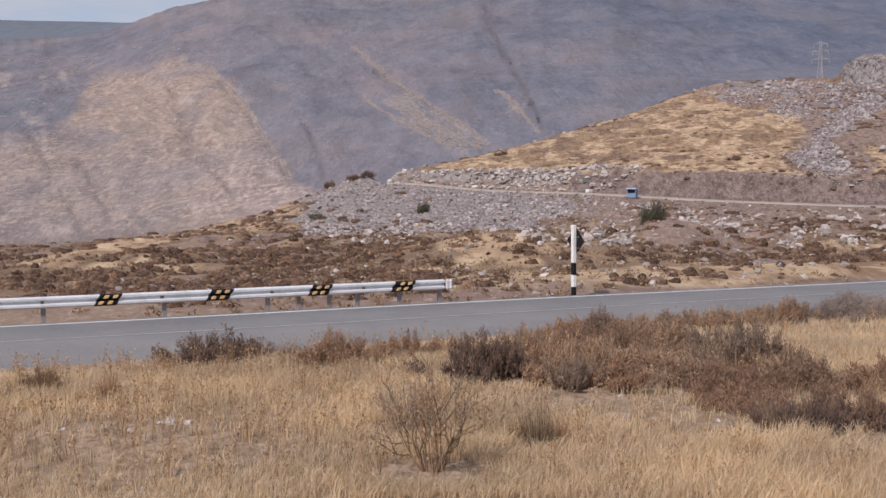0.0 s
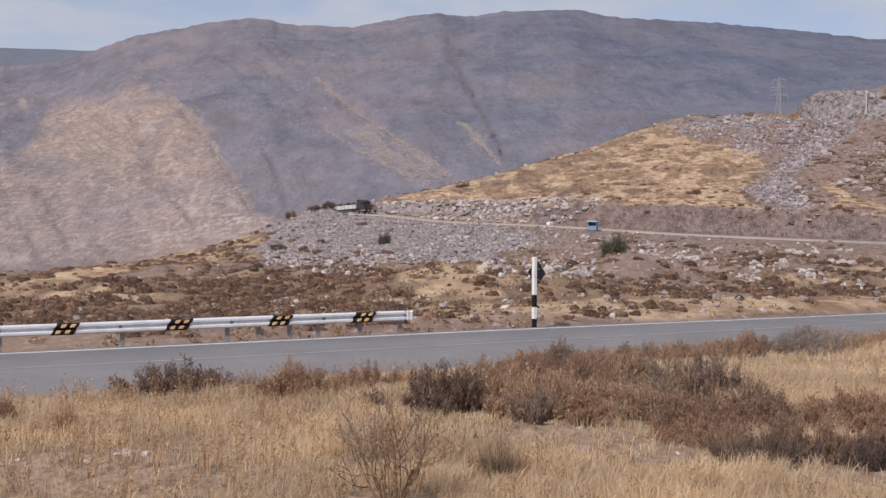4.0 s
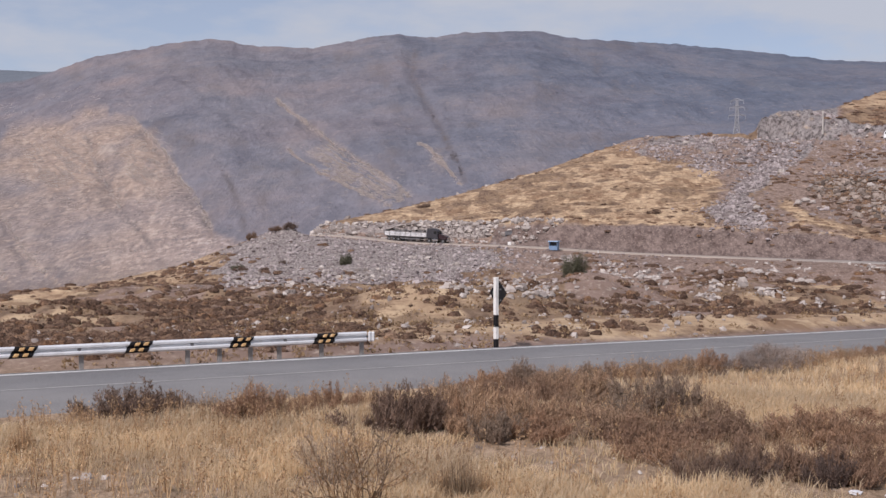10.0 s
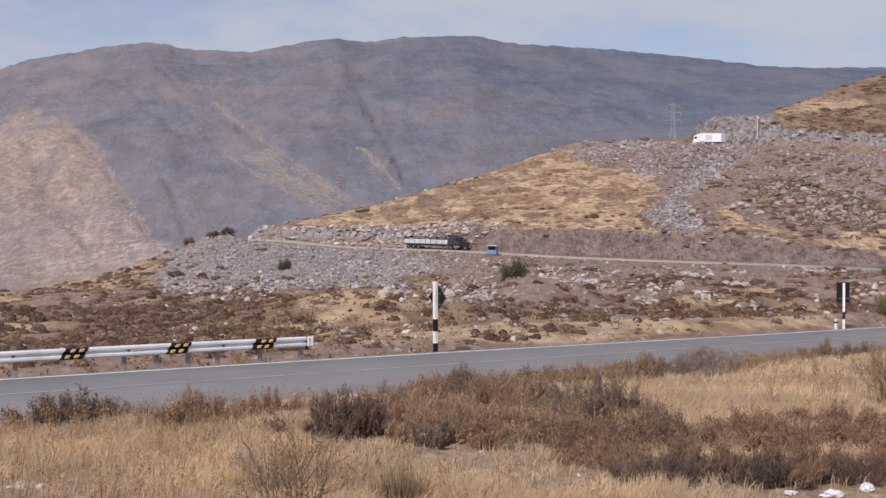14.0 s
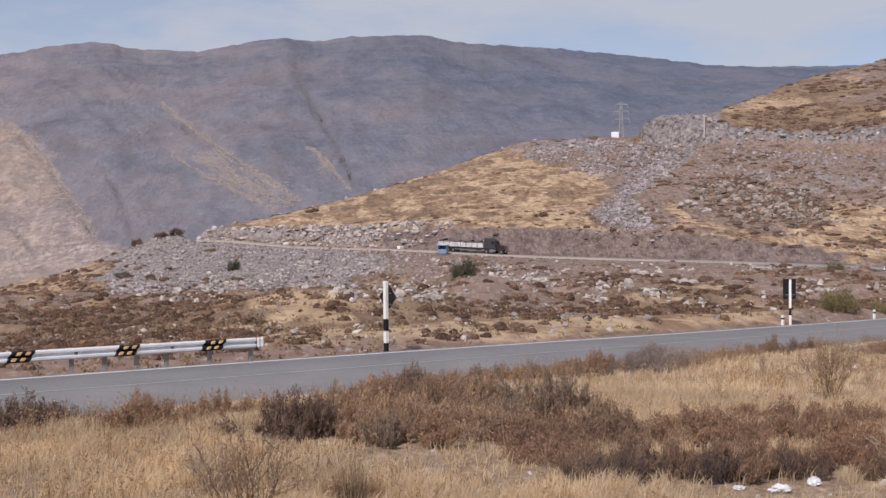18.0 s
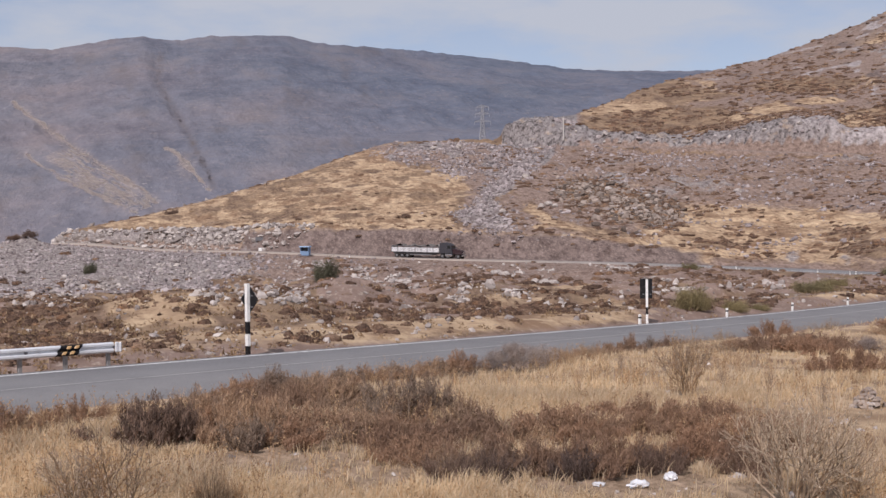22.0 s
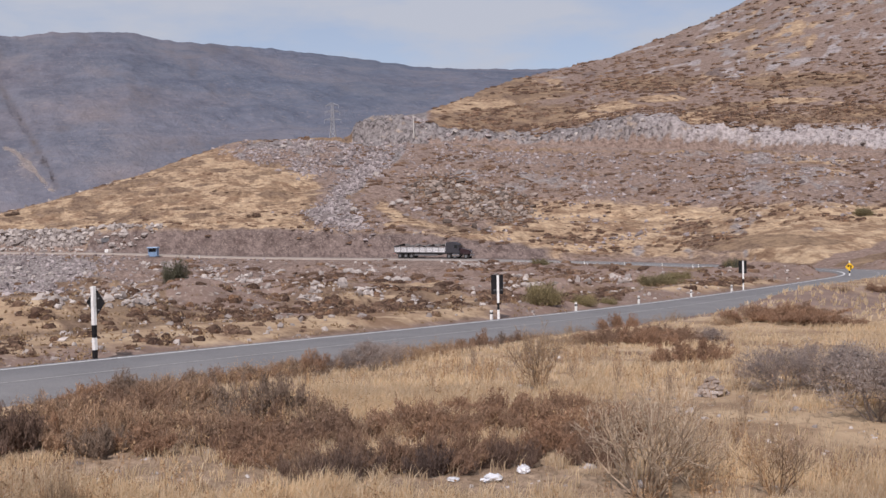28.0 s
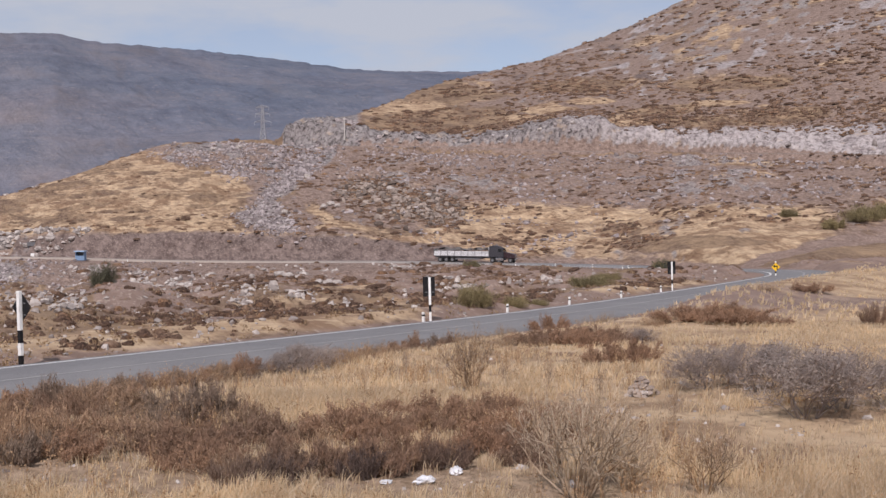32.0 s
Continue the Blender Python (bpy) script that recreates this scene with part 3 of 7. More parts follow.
def land(x, y):
    """Height of the ground, and how far out along the land's line a place lies."""
    x, y = np.asarray(x, float), np.asarray(y, float)
    r, b = np.hypot(x, y), np.degrees(np.arctan2(x, y))
    bb = np.clip(b, -30, 54)
    g = near_ground(x, y)
    rr = [np.interp(bb, FINE, k) for k in KNOT_R]
    zz = [g] + [np.interp(bb, FINE, k) for k in KNOT_Z[1:]]
    z, q = g.copy(), r / rr[0] - 1
    q = np.minimum(q, 0)
    # the field's own line, carried on to the first knot
    ez = near_ground(np.sin(np.radians(b)) * rr[0], np.cos(np.radians(b)) * rr[0])
    for i in range(len(rr) - 1):
        t = np.clip((r - rr[i]) / (rr[i + 1] - rr[i]), 0, 1)
        on = r > rr[i]
        z0 = ez if i == 0 else zz[i]
        z = np.where(on, z0 + (zz[i + 1] - z0) * t, z)
        q = np.where(on, i + t, q)
    # unevenness, growing with the scale of the land
    mid = sstep(0.1, 0.6, q) * (1 - sstep(7.6, 8.4, q))
    z = z + mid * (0.55 * fbm(x * 0.045, y * 0.045, 4, 21) + 0.28 * fbm(x * 0.33, y * 0.33, 3, 31))
    lumps = 1.5 * fbm(x * 0.09, y * 0.09, 3, 27) + 1.1 * (0.25 - np.abs(fbm(x * 0.2, y * 0.2, 3, 28)))
    z = z + sstep(0.12, 0.4, q) * (1 - sstep(2.1, 2.6, q)) * lumps + sstep(4.1, 4.3, q) * (1 - sstep(4.8, 4.95, q)) * 0.7 * lumps * sstep(16, 19, bb)
    folds = 1.6 * fbm(x * 0.035 + y * 0.012, y * 0.05, 3, 33) + 0.9 * (0.3 - np.abs(fbm(x * 0.11, y * 0.13, 3, 34)))
    z = z + sstep(4.08, 4.3, q) * (1 - sstep(4.75, 4.95, q)) * folds * (1 - sstep(14, 17, bb))
    z = z + sstep(0.05, 0.2, q) * (1 - sstep(1.6, 2.0, q)) * 0.55 * (0.3 - np.abs(fbm(x * 0.16 + 5, y * 0.16, 3, 36)))
    for hb, hr, hw, hh in HUMMOCKS:
        z = z + hh * np.exp(-((x - hr * math.sin(radians(hb))) ** 2 + (y - hr * math.cos(radians(hb))) ** 2) / (hw * hw))
    steep = sstep(4.9, 5.05, q) * (1 - sstep(5.95, 6.1, q)) * sstep(15, 18, bb)
    z = z + steep * (2.4 * fbm(x * 0.07, y * 0.07, 3, 43) + 1.5 * fbm(x * 0.3, y * 0.3, 3, 41))
    # broken buttresses of the rock face and its uneven top
    z = z + steep * (1.7 * fbm(bb * 2.6, r * 0.02, 4, 46) + 0.9 * np.abs(fbm(x * 0.8, y * 0.8, 2, 48)))
    crest = np.interp(bb, [20, 25, 27.5, 28.6, 29.4, 30.9, 31.5, 33, 37, 41], [0, 0, .6, 1.8, 2.8, 2.3, 0, 0, -.6, -.9])
    z = z + crest * sstep(5.3, 5.95, q) * (1 - sstep(6.0, 6.6, q))
    z = z + outcrop(bb) * sstep(5.55, 6.0, q) * (1 - sstep(6.5, 7.1, q)) * (3.4 + 2.2 * fbm(x * 0.25, y * 0.25, 3, 49) + 1.6 * fbm(x * 0.9, y * 0.9, 2, 50))
    cutb = sstep(3.05, 3.3, q) * (1 - sstep(4.0, 4.2, q))
    z = z + cutb * 0.7 * fbm(x * 0.28, y * 0.28, 3, 47)
    mt = sstep(8.0, 8.8, q)
    u = bb * 33.0 + r * 0.22
    ridge = 1 - np.abs(fbm(u * 0.011, r * 0.0011, 4, 51)) * 2
    z = z + mt * (1 - sstep(9.4, 9.98, q) * 0.85) * (3.2 * (ridge - 0.6) + 6 * fbm(x * 0.012, y * 0.012, 5, 61)) - mt * 2.0 * gully(bb, z, r)
    z = z + sstep(9.55, 9.95, q) * (1 - sstep(10.0, 10.25, q)) * 2.0 * fbm(bb * 3.5, bb * 0.0, 4, 53)
    # outside the valley the hills close round
    out = sstep(0, 40, np.maximum(-30 - b, b - 54))
    far_z = sstep(150, 1800, r) * 240 + 40 * fbm(x * 0.003, y * 0.003, 3, 71) * sstep(100, 800, r)
    z = z * (1 - out) + (far_z + g * (1 - sstep(100, 300, r))) * out
    # benches of the roads
    d, lev = near_line(x, y, ROAD_LINE)
    k = 1 - sstep(4.3, 7.5 + 2.0 * sstep(150, 220, r), d)
    z = z * (1 - k) + (lev - 0.12 - 0.10 * sstep(3.5, 4.6, d)) * k
    # the field stands a little over the road where it nears the bend
    z = z + 0.75 * sstep(4.0, 5.4, d) * (1 - sstep(8, 15, d)) * this_side(x, y) * sstep(32, 36.5, b) * (1 - sstep(45, 60, b))
    d2, lev2 = near_line(x, y, UPPER_LINE)
    k2 = 1 - sstep(3.4, 5.5, d2)
    z = z * (1 - k2) + (lev2 - 0.1) * k2
    return z, q, np.minimum(d, d2 + 100)


def ground_at(x, y):
    return float(land(np.array([x]), np.array([y]))[0][0])


def by_bearing(b, r):
    return r * math.sin(radians(b)), r * math.cos(radians(b))


def build_ground():
    az = np.concatenate([np.arange(-180, -34, 4.0), np.arange(-34, -21, 0.5), np.arange(-21, 46, 0.125), np.arange(46, 58, 0.5), np.arange(58, 180, 4.0)])
    rr = np.concatenate([np.linspace(0.02, 16, 20), np.arange(17, 70, 0.5), np.arange(70, 190, 1.2), np.arange(190, 460, 1.0),
                         np.arange(460, 1200, 9), np.arange(1200, 2000, 10), np.arange(2000, 4201, 100)])
    A, Rr = np.meshgrid(np.radians(az), rr, indexing="ij")
    x, y = np.sin(A) * Rr - 0.41, np.cos(A) * Rr - 0.23
    z, q, d = land(x.ravel(), y.ravel())
    co = np.stack([x.ravel(), y.ravel(), z], -1)
    na, nr = len(az), len(rr)
    i, j = np.meshgrid(np.arange(na), np.arange(nr - 1), indexing="ij")
    i2 = (i + 1) % na
    f = np.stack([i * nr + j, i * nr + j + 1, i2 * nr + j + 1, i2 * nr + j], -1).reshape(-1, 4)
    ob = mesh_np("ground", co, f, M_GROUND)
    # what covers it
    xx, yy = co[:, 0], co[:, 1]
    b = np.degrees(np.arctan2(xx, yy))
    r = np.hypot(xx, yy)
    n3 = fbm(xx * 0.012, yy * 0.012, 4, 23)
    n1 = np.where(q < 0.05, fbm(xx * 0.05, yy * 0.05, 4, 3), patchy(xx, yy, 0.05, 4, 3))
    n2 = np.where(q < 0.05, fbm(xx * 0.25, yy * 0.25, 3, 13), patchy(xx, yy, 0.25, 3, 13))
    grass, rock, dirt, far = (np.zeros(len(r)) for _ in range(4))

    def put(target, where, value):
        np.copyto(target, np.maximum(target * (1 - where), where * value) if value > 0 else target * (1 - where))
    near = 1 - sstep(0.0, 0.05, q)
    # near field: grass, with bare earth between
    grass += near * np.clip(0.55 + 0.9 * n1, 0, 1)
    dirt += near * np.clip(0.75 - 0.9 * n1, 0, 1)
    # verge of the road
    verge = (1 - sstep(4.2, 7.5 - 2.2 * sstep(0.0, 0.02, q), d)) * (r < 200)
    dirt = np.maximum(dirt, verge * 0.9)
    grass *= 1 - 0.7 * verge
    # flats beyond the road
    flat = sstep(0.0, 0.1, q) * (1 - sstep(2.0, 2.1, q))
    grass += flat * np.clip(-0.40 + 1.1 * n1 + 1.2 * n2, 0, 1)
    dirt += flat * np.clip(0.42 + 0.8 * n2 - 0.8 * n1 + 0.45 * sstep(5, 12, b) * sstep(100, 150, r), 0, 1)
    for pb, pr, pw in ((2.9, 65, 5), (0.9, 72, 4), (-14, 75, 6), (-18, 60, 6), (17, 95, 7), (-6, 120, 9), (11, 120, 7), (20, 92, 5), (16, 150, 9)):
        px, py = by_bearing(pb, pr)
        spot = np.exp(-((xx - px) ** 2 + (yy - py) ** 2) / (pw * pw)) * (1 + 0.6 * n2) * flat
        grass = np.maximum(grass, np.clip(0.7 * spot, 0, 1))
        dirt *= 1 - np.clip(spot, 0, 1)
    elf = np.degrees(np.arctan2(co[:, 2] - EYE.z, r))
    for spots, g_, d_ in ((FLAT_EARTH, 0, 1), (FLAT_GOLD, 1, 0)):
        here = flat * patches(b, elf, spots, 0.7 * n2)
        grass, dirt = grass * (1 - here) + g_ * here, dirt * (1 - here) + d_ * here
    # scree under the lower road, earth bank further along it
    band = sstep(1.75, 2.1, q + 0.55 * n2 + 0.4 * n1) * (1 - sstep(2.93, 2.99, q))
    scree = band * sstep(-7.5, -5.5, b + 2.0 * n2) * (1 - sstep(4, 7, b + 3 * n2))
    rock += scree
    dirt += band * sstep(5, 7, b) * (1 - sstep(24, 30, b))
    left = sstep(1.85, 2.2, q + 0.3 * n1) * (1 - sstep(3.9, 4.0, q)) * (1 - sstep(-7.2, -5.6, b + 1.5 * n2))
    grass += left * np.clip(0.85 + 0.8 * n1 + 0.6 * n2, 0, 1)
    dirt *= 1 - left
    ridge = (1 - sstep(3.9, 4.0, q)) * sstep(0.3, 0.6, q) * np.clip(1.3 * beside(b, elf, FLAT_RIDGE, 0.3) * (1 + 0.8 * n2), 0, 1)
    grass, rock, dirt = np.maximum(grass, ridge), rock * (1 - ridge), dirt * (1 - ridge)
    # cut bank of the lower road
    cut = sstep(3.0, 3.05, q) * (1 - sstep(3.9, 4.05, q))
    rock += cut * (1 - sstep(5, 8, b + 2 * n2)) * 0.8
    earth = cut * sstep(5, 8, b) * (1 - sstep(24, 29, b))
    dirt += cut * sstep(24, 29, b)
    # golden hill
    hill = sstep(3.95, 4.05, q) * (1 - sstep(7.9, 8.1, q))
    gold = hill * (1 - sstep(14.4, 16.4, b + 1.5 * n2)) * sstep(-2, 0.5, b)
    terr0 = fbm(b * 0.9, co[:, 2] * 0.8, 3, 68)
    grass += gold * np.clip(0.76 + 0.7 * n2 + 0.3 * n1 + 1.3 * terr0, 0, 1)
    dirt += gold * 0.3
    crop = sstep(4.4, 5.2, d) * (1 - sstep(10, 13, d + 4 * n2)) * (q > 3.0) * (d < 60) * sstep(-3.4, -2.4, b) * (1 - sstep(7.5, 9.5, b + 2 * n2))
    grass, rock, dirt = grass * (1 - crop), rock * (1 - crop) + crop * np.clip(0.9 + n2, 0, 1), dirt * (1 - crop) + 0.55 * crop
    # spoil heap under the upper road and the stream of stones below it
    heap = hill * (1 - sstep(5.0, 5.05, q)) * spoil(b, np.degrees(np.arctan2(co[:, 2] - EYE.z, r)), n2)
    rock += heap * np.clip(0.35 + 1.5 * n2, 0, 1)
    dirt += heap * 0.6 + 0.7 * hill * (1 - sstep(4.97, 5.0, q)) * sstep(14.8, 15.8, b) * (1 - sstep(18, 20, b))
    rest = hill * (1 - sstep(4.97, 5.0, q)) * sstep(17.5, 20, b + 2 * n1)
    rock += rest * np.clip(0.25 * sstep(4.35, 4.7, q + 0.2 * n1) + 1.0 * n2, 0, 1)
    dirt += rest * 0.65
    grass += rest * np.clip(0.75 * (1 - sstep(4.3, 4.5, q + 0.15 * n1)) * sstep(21, 24, b) + 1.0 * n1 + 0.12, 0, 1)
    # rock cut of the upper road
    cliff = sstep(5.0, 5.08, q) * (1 - sstep(6.0, 6.04, q - 0.45 * np.exp(-((b - 18.3) / 1.4) ** 2))) * sstep(16.4, 17.1, b) * sstep(103.0, 103.5, d)
    rock = rock * (1 - cliff) + cliff * 1.3
    dirt = dirt * (1 - cliff) + cliff * 1.3
    grass = grass * (1 - cliff)
    bench = sstep(150, 200, r) * (1 - sstep(5.5, 7.5, d)) * (d < 60)
    dirt = np.maximum(dirt * (1 - bench), bench)
    grass, rock = grass * (1 - bench), rock * (1 - bench)
    ledge = (1 - sstep(4.2, 5.2, np.abs(d - 100))) * (d > 94) * (d < 106) * sstep(4.5, 4.9, q)
    dirt = np.maximum(dirt * (1 - ledge), ledge)
    grass, rock = grass * (1 - ledge), rock * (1 - ledge)
    # hillside above
    top = hill * sstep(6.0, 6.04, q - 0.45 * np.exp(-((b - 18.3) / 1.4) ** 2)) * sstep(16, 18, b)
    terr = fbm(b * 1.2, co[:, 2] * 0.35, 3, 66)
    grass += top * np.clip(-0.34 + 0.14 * sstep(24, 29, b) + 0.8 * n3 + 0.6 * n2 + 1.5 * terr + 0.42 * sstep(24, 31, b) * sstep(4.6, 6.2, np.degrees(np.arctan2(co[:, 2] - EYE.z, r))), 0, 1)
    dirt += top * np.clip(0.42 - n1 + 0.6 * sstep(23, 30, b), 0, 1)
    rock += top * np.clip(1.5 * fbm(b * 1.6 + 3, co[:, 2] * 0.5, 3, 67) - 0.3 + 0.5 * sstep(26, 34, b) * sstep(40, 60, co[:, 2]), 0, 1)
    for spots, g_, d_ in ((HEATH, 0, 0), (HIGH_GOLD, 1, 0)):
        here = top * patches(b, elf, spots, 0.7 * n2)
        grass, dirt, rock = grass * (1 - here) + g_ * here, dirt * (1 - here) + d_ * here, rock * (1 - here)
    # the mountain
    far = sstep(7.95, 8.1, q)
    el = np.degrees(np.arctan2(co[:, 2] - EYE.z, r))
    wob = 0.22 * fbm(b * 1.7, el * 1.7, 4, 81)
    bw, ew = b + wob, el + 0.5 * wob
    # pale lower slopes; above, darker scrub with cloud shade put into its colour
    edge = np.interp(bw, [-20, -17, -16, -15, -14, -12.5, -11.8, -10.1, -8.85, -7.4, -6.5, -5, -3, 0, 3, 5], [1.0, 1.0, 1.5, 3.2, 3.5, 3.7, 4.2, 4.05, 2.8, 0.7, -0.9, -1.4, -1.2, -0.9, -0.8, -2])
    g = 1 - sstep(-0.12, 0.2 + 0.5 * (b < -11), ew - edge)
    rib = beside(b + 0.3 * wob, el + 0.2 * wob, RIBS, 0.05) * (0.45 + 0.9 * n2)
    fan = (0.55 + 0.45 * (b < -6)) * patches(b, el, FANS, 0.5 * n2) * np.clip(0.75 + 1.2 * fbm((b * 0.62 + el) * 5.0, (b - el) * 0.9, 3, 86), 0, 1)
    gul = beside(b + 0.5 * wob, el, GULLIES, 0.13)
    grass = grass * (1 - far) + far * np.clip(g * (0.75 + 0.6 * n3) + fan + rib, 0, 1)
    rock = rock * (1 - far) + far * np.clip(gul * 0.8 + sstep(10.02, 10.1, q) + 0.5 * sstep(0.2, 0.6, fbm(b * 0.9 + 4, el * 1.3, 4, 91)), 0, 1)
    dirt = dirt * (1 - far) + far * np.clip(rib * 0.6 + 0.3 * fan * (b > -6) + 0.6 * sstep(0.38, 0.62, fbm(b * 1.3 + 9, el * 1.1, 4, 97)) * (1 - sstep(3.5, 5.5, el)) * (b < -8), 0, 1)
    el_near = (1 - far) * sstep(4.0, 4.1, q) * (1 - sstep(4.97, 5.0, q))
    thick = el_near * patches(b, el, THICKET, 0.6 * n2 + 0.5 * n1)
    straw = el_near * patches(b, el, STRAW, 0.6 * n2 + 0.5 * n1)
    track = el_near * beside(b + 0.3 * n2, el, TRACK, 0.22)
    flow = el_near * np.clip(1.3 * beside(b + 0.5 * n2, el, STREAM, 0.35 + 0.6 * (1 - sstep(0.0, 0.9, el))), 0, 1)
    bank = sstep(3.02, 3.06, q) * (1 - sstep(4.0, 4.06, q)) * sstep(5.5, 6.5, b + 2 * n2) * (1 - sstep(25, 27, b)) * sstep(3.9, 4.4, d)
    for where, g_, r_, d_ in ((bank, 1, np.clip(0.8 * n2, 0, 0.45), 1), (thick, 0, 0, 0), (straw, 1, 0, 0), (0.8 * track, 1, 0, 0), (flow, 0, 1, 0)):
        grass, rock, dirt = grass * (1 - where) + g_ * where, rock * (1 - where) + r_ * where, dirt * (1 - where) + d_ * where
    crag = (1 - far) * sstep(0.12, 0.3, outcrop(b)) * sstep(5.3, 5.5, q) * (1 - sstep(6.9, 7.2, q + 0.4 * n2))
    grass, rock, dirt = grass * (1 - crag), rock * (1 - crag) + crag * 1.3, dirt * (1 - crag) + crag * 1.3
    at = ob.data.attributes.new("cover", "FLOAT_COLOR", "POINT")
    at.data.foreach_set("color", np.clip(np.stack([grass, rock, dirt, far], -1), 0, 1).astype(np.float32).ravel())
    return tagged(ob, "dry Andean hillsides of golden grass, brown scrub, scree and bare earth", "ground", kind="structure")


build_ground()


def ribbon(name, line, offs, lift, material, skip=None):
    """A strip along a line between two side offsets (positive to the right of the way)."""
    p = line
    d = np.gradient(p[:, :2], axis=0)
    d /= np.linalg.norm(d, axis=1)[:, None]
    n = np.stack([d[:, 1], -d[:, 0]], -1)
    cols = [np.column_stack([p[:, :2] + n * o, p[:, 2] + lift + h]) for o, h in offs]
    co = np.concatenate(cols)
    L, k = len(p), len(offs)
    faces = []
    for a in range(k - 1):
        for i in range(L - 1):
            if skip and skip(i):
                continue
            faces.append((a * L + i, a * L + i + 1, (a + 1) * L + i + 1, (a + 1) * L + i))
    return mesh_np(name, co, np.array(faces)[:, ::-1], material)


road = ribbon("road", ROAD_LINE, [(-3.75, -0.16), (-3.6, 0), (0, 0.05), (3.6, 0), (3.75, -0.16)], 0.0, M_ASPHALT)
tagged(road, "two-lane grey asphalt road that bends round the valley", "road", kind="structure")
for nm, o, sk in (("edge_line", -3.1, lambda i: i > TURN + 45), ("centre_line", 0.4, lambda i: i > TURN)):
    ln = ribbon(nm, ROAD_LINE, [(o - (0.11 if o < 0 else 0.06), 0.006 + (0.05 * (1 - abs(o) / 3.6))), (o + (0.11 if o < 0 else 0.06), 0.006 + (0.05 * (1 - abs(o) / 3.6)))], 0.0, M_LINE if o < 0 else M_FADED, sk)
    ln.parent = road
M_TRACK = mat_paint("dusty_track", (0.20, 0.165, 0.145), (0.15, 0.12, 0.105), 0.9, scale=0.4)
upper = ribbon("road", UPPER_LINE, [(-3.2, -0.2), (-3.0, 0), (3.0, 0), (3.2, -0.2)], 0.02, M_TRACK)
tagged(upper, "narrow upper road cut into the hillside", "road", kind="structure")


# ================= rail, posts and signs =================
M_PADY = mat_paint("amber_reflector", (0.66, 0.42, 0.19), (0.40, 0.24, 0.11), 0.4)
M_BLUE = mat_paint("blue_paint", (0.19, 0.29, 0.44), (0.12, 0.17, 0.25), 0.6)
M_POST = mat_paint("weathered_steel_post", (0.30, 0.295, 0.29), (0.20, 0.19, 0.18), 0.6, 0.3)
M_DARKSTEEL = mat_paint("dull_steel", (0.16, 0.16, 0.17), (0.09, 0.085, 0.08), 0.6, 0.3)


def offset_line(line, o):
    d = np.gradient(line[:, :2], axis=0)
    d /= np.linalg.norm(d, axis=1)[:, None]
    return np.column_stack([line[:, :2] + np.stack([d[:, 1], -d[:, 0]], -1) * o, line[:, 2]]), d


def along(line, bearing, lo=0, hi=None):
    """The place on a line that shows at a bearing, and the line's heading there."""
    hi = hi or len(line) - 1
    b = np.degrees(np.arctan2(line[lo:hi, 0], line[lo:hi, 1]))
    k = lo + int(np.argmin(np.abs(b - bearing)))
    k = min(max(k, 1), len(line) - 2)
    d = line[k + 1] - line[k - 1]
    return Vector(line[k]), math.atan2(d[1], d[0])


RAIL_LINE, _ = offset_line(smooth_line(ROAD, 0.05)[:6000], -4.35)


def beam_profile():
    return [(0.0, 0.67), (0.025, 0.665), (0.08, 0.625), (0.08, 0.57), (0.012, 0.53), (0.012, 0.475), (0.08, 0.435), (0.08, 0.38), (0.025, 0.335), (0.0, 0.33)]


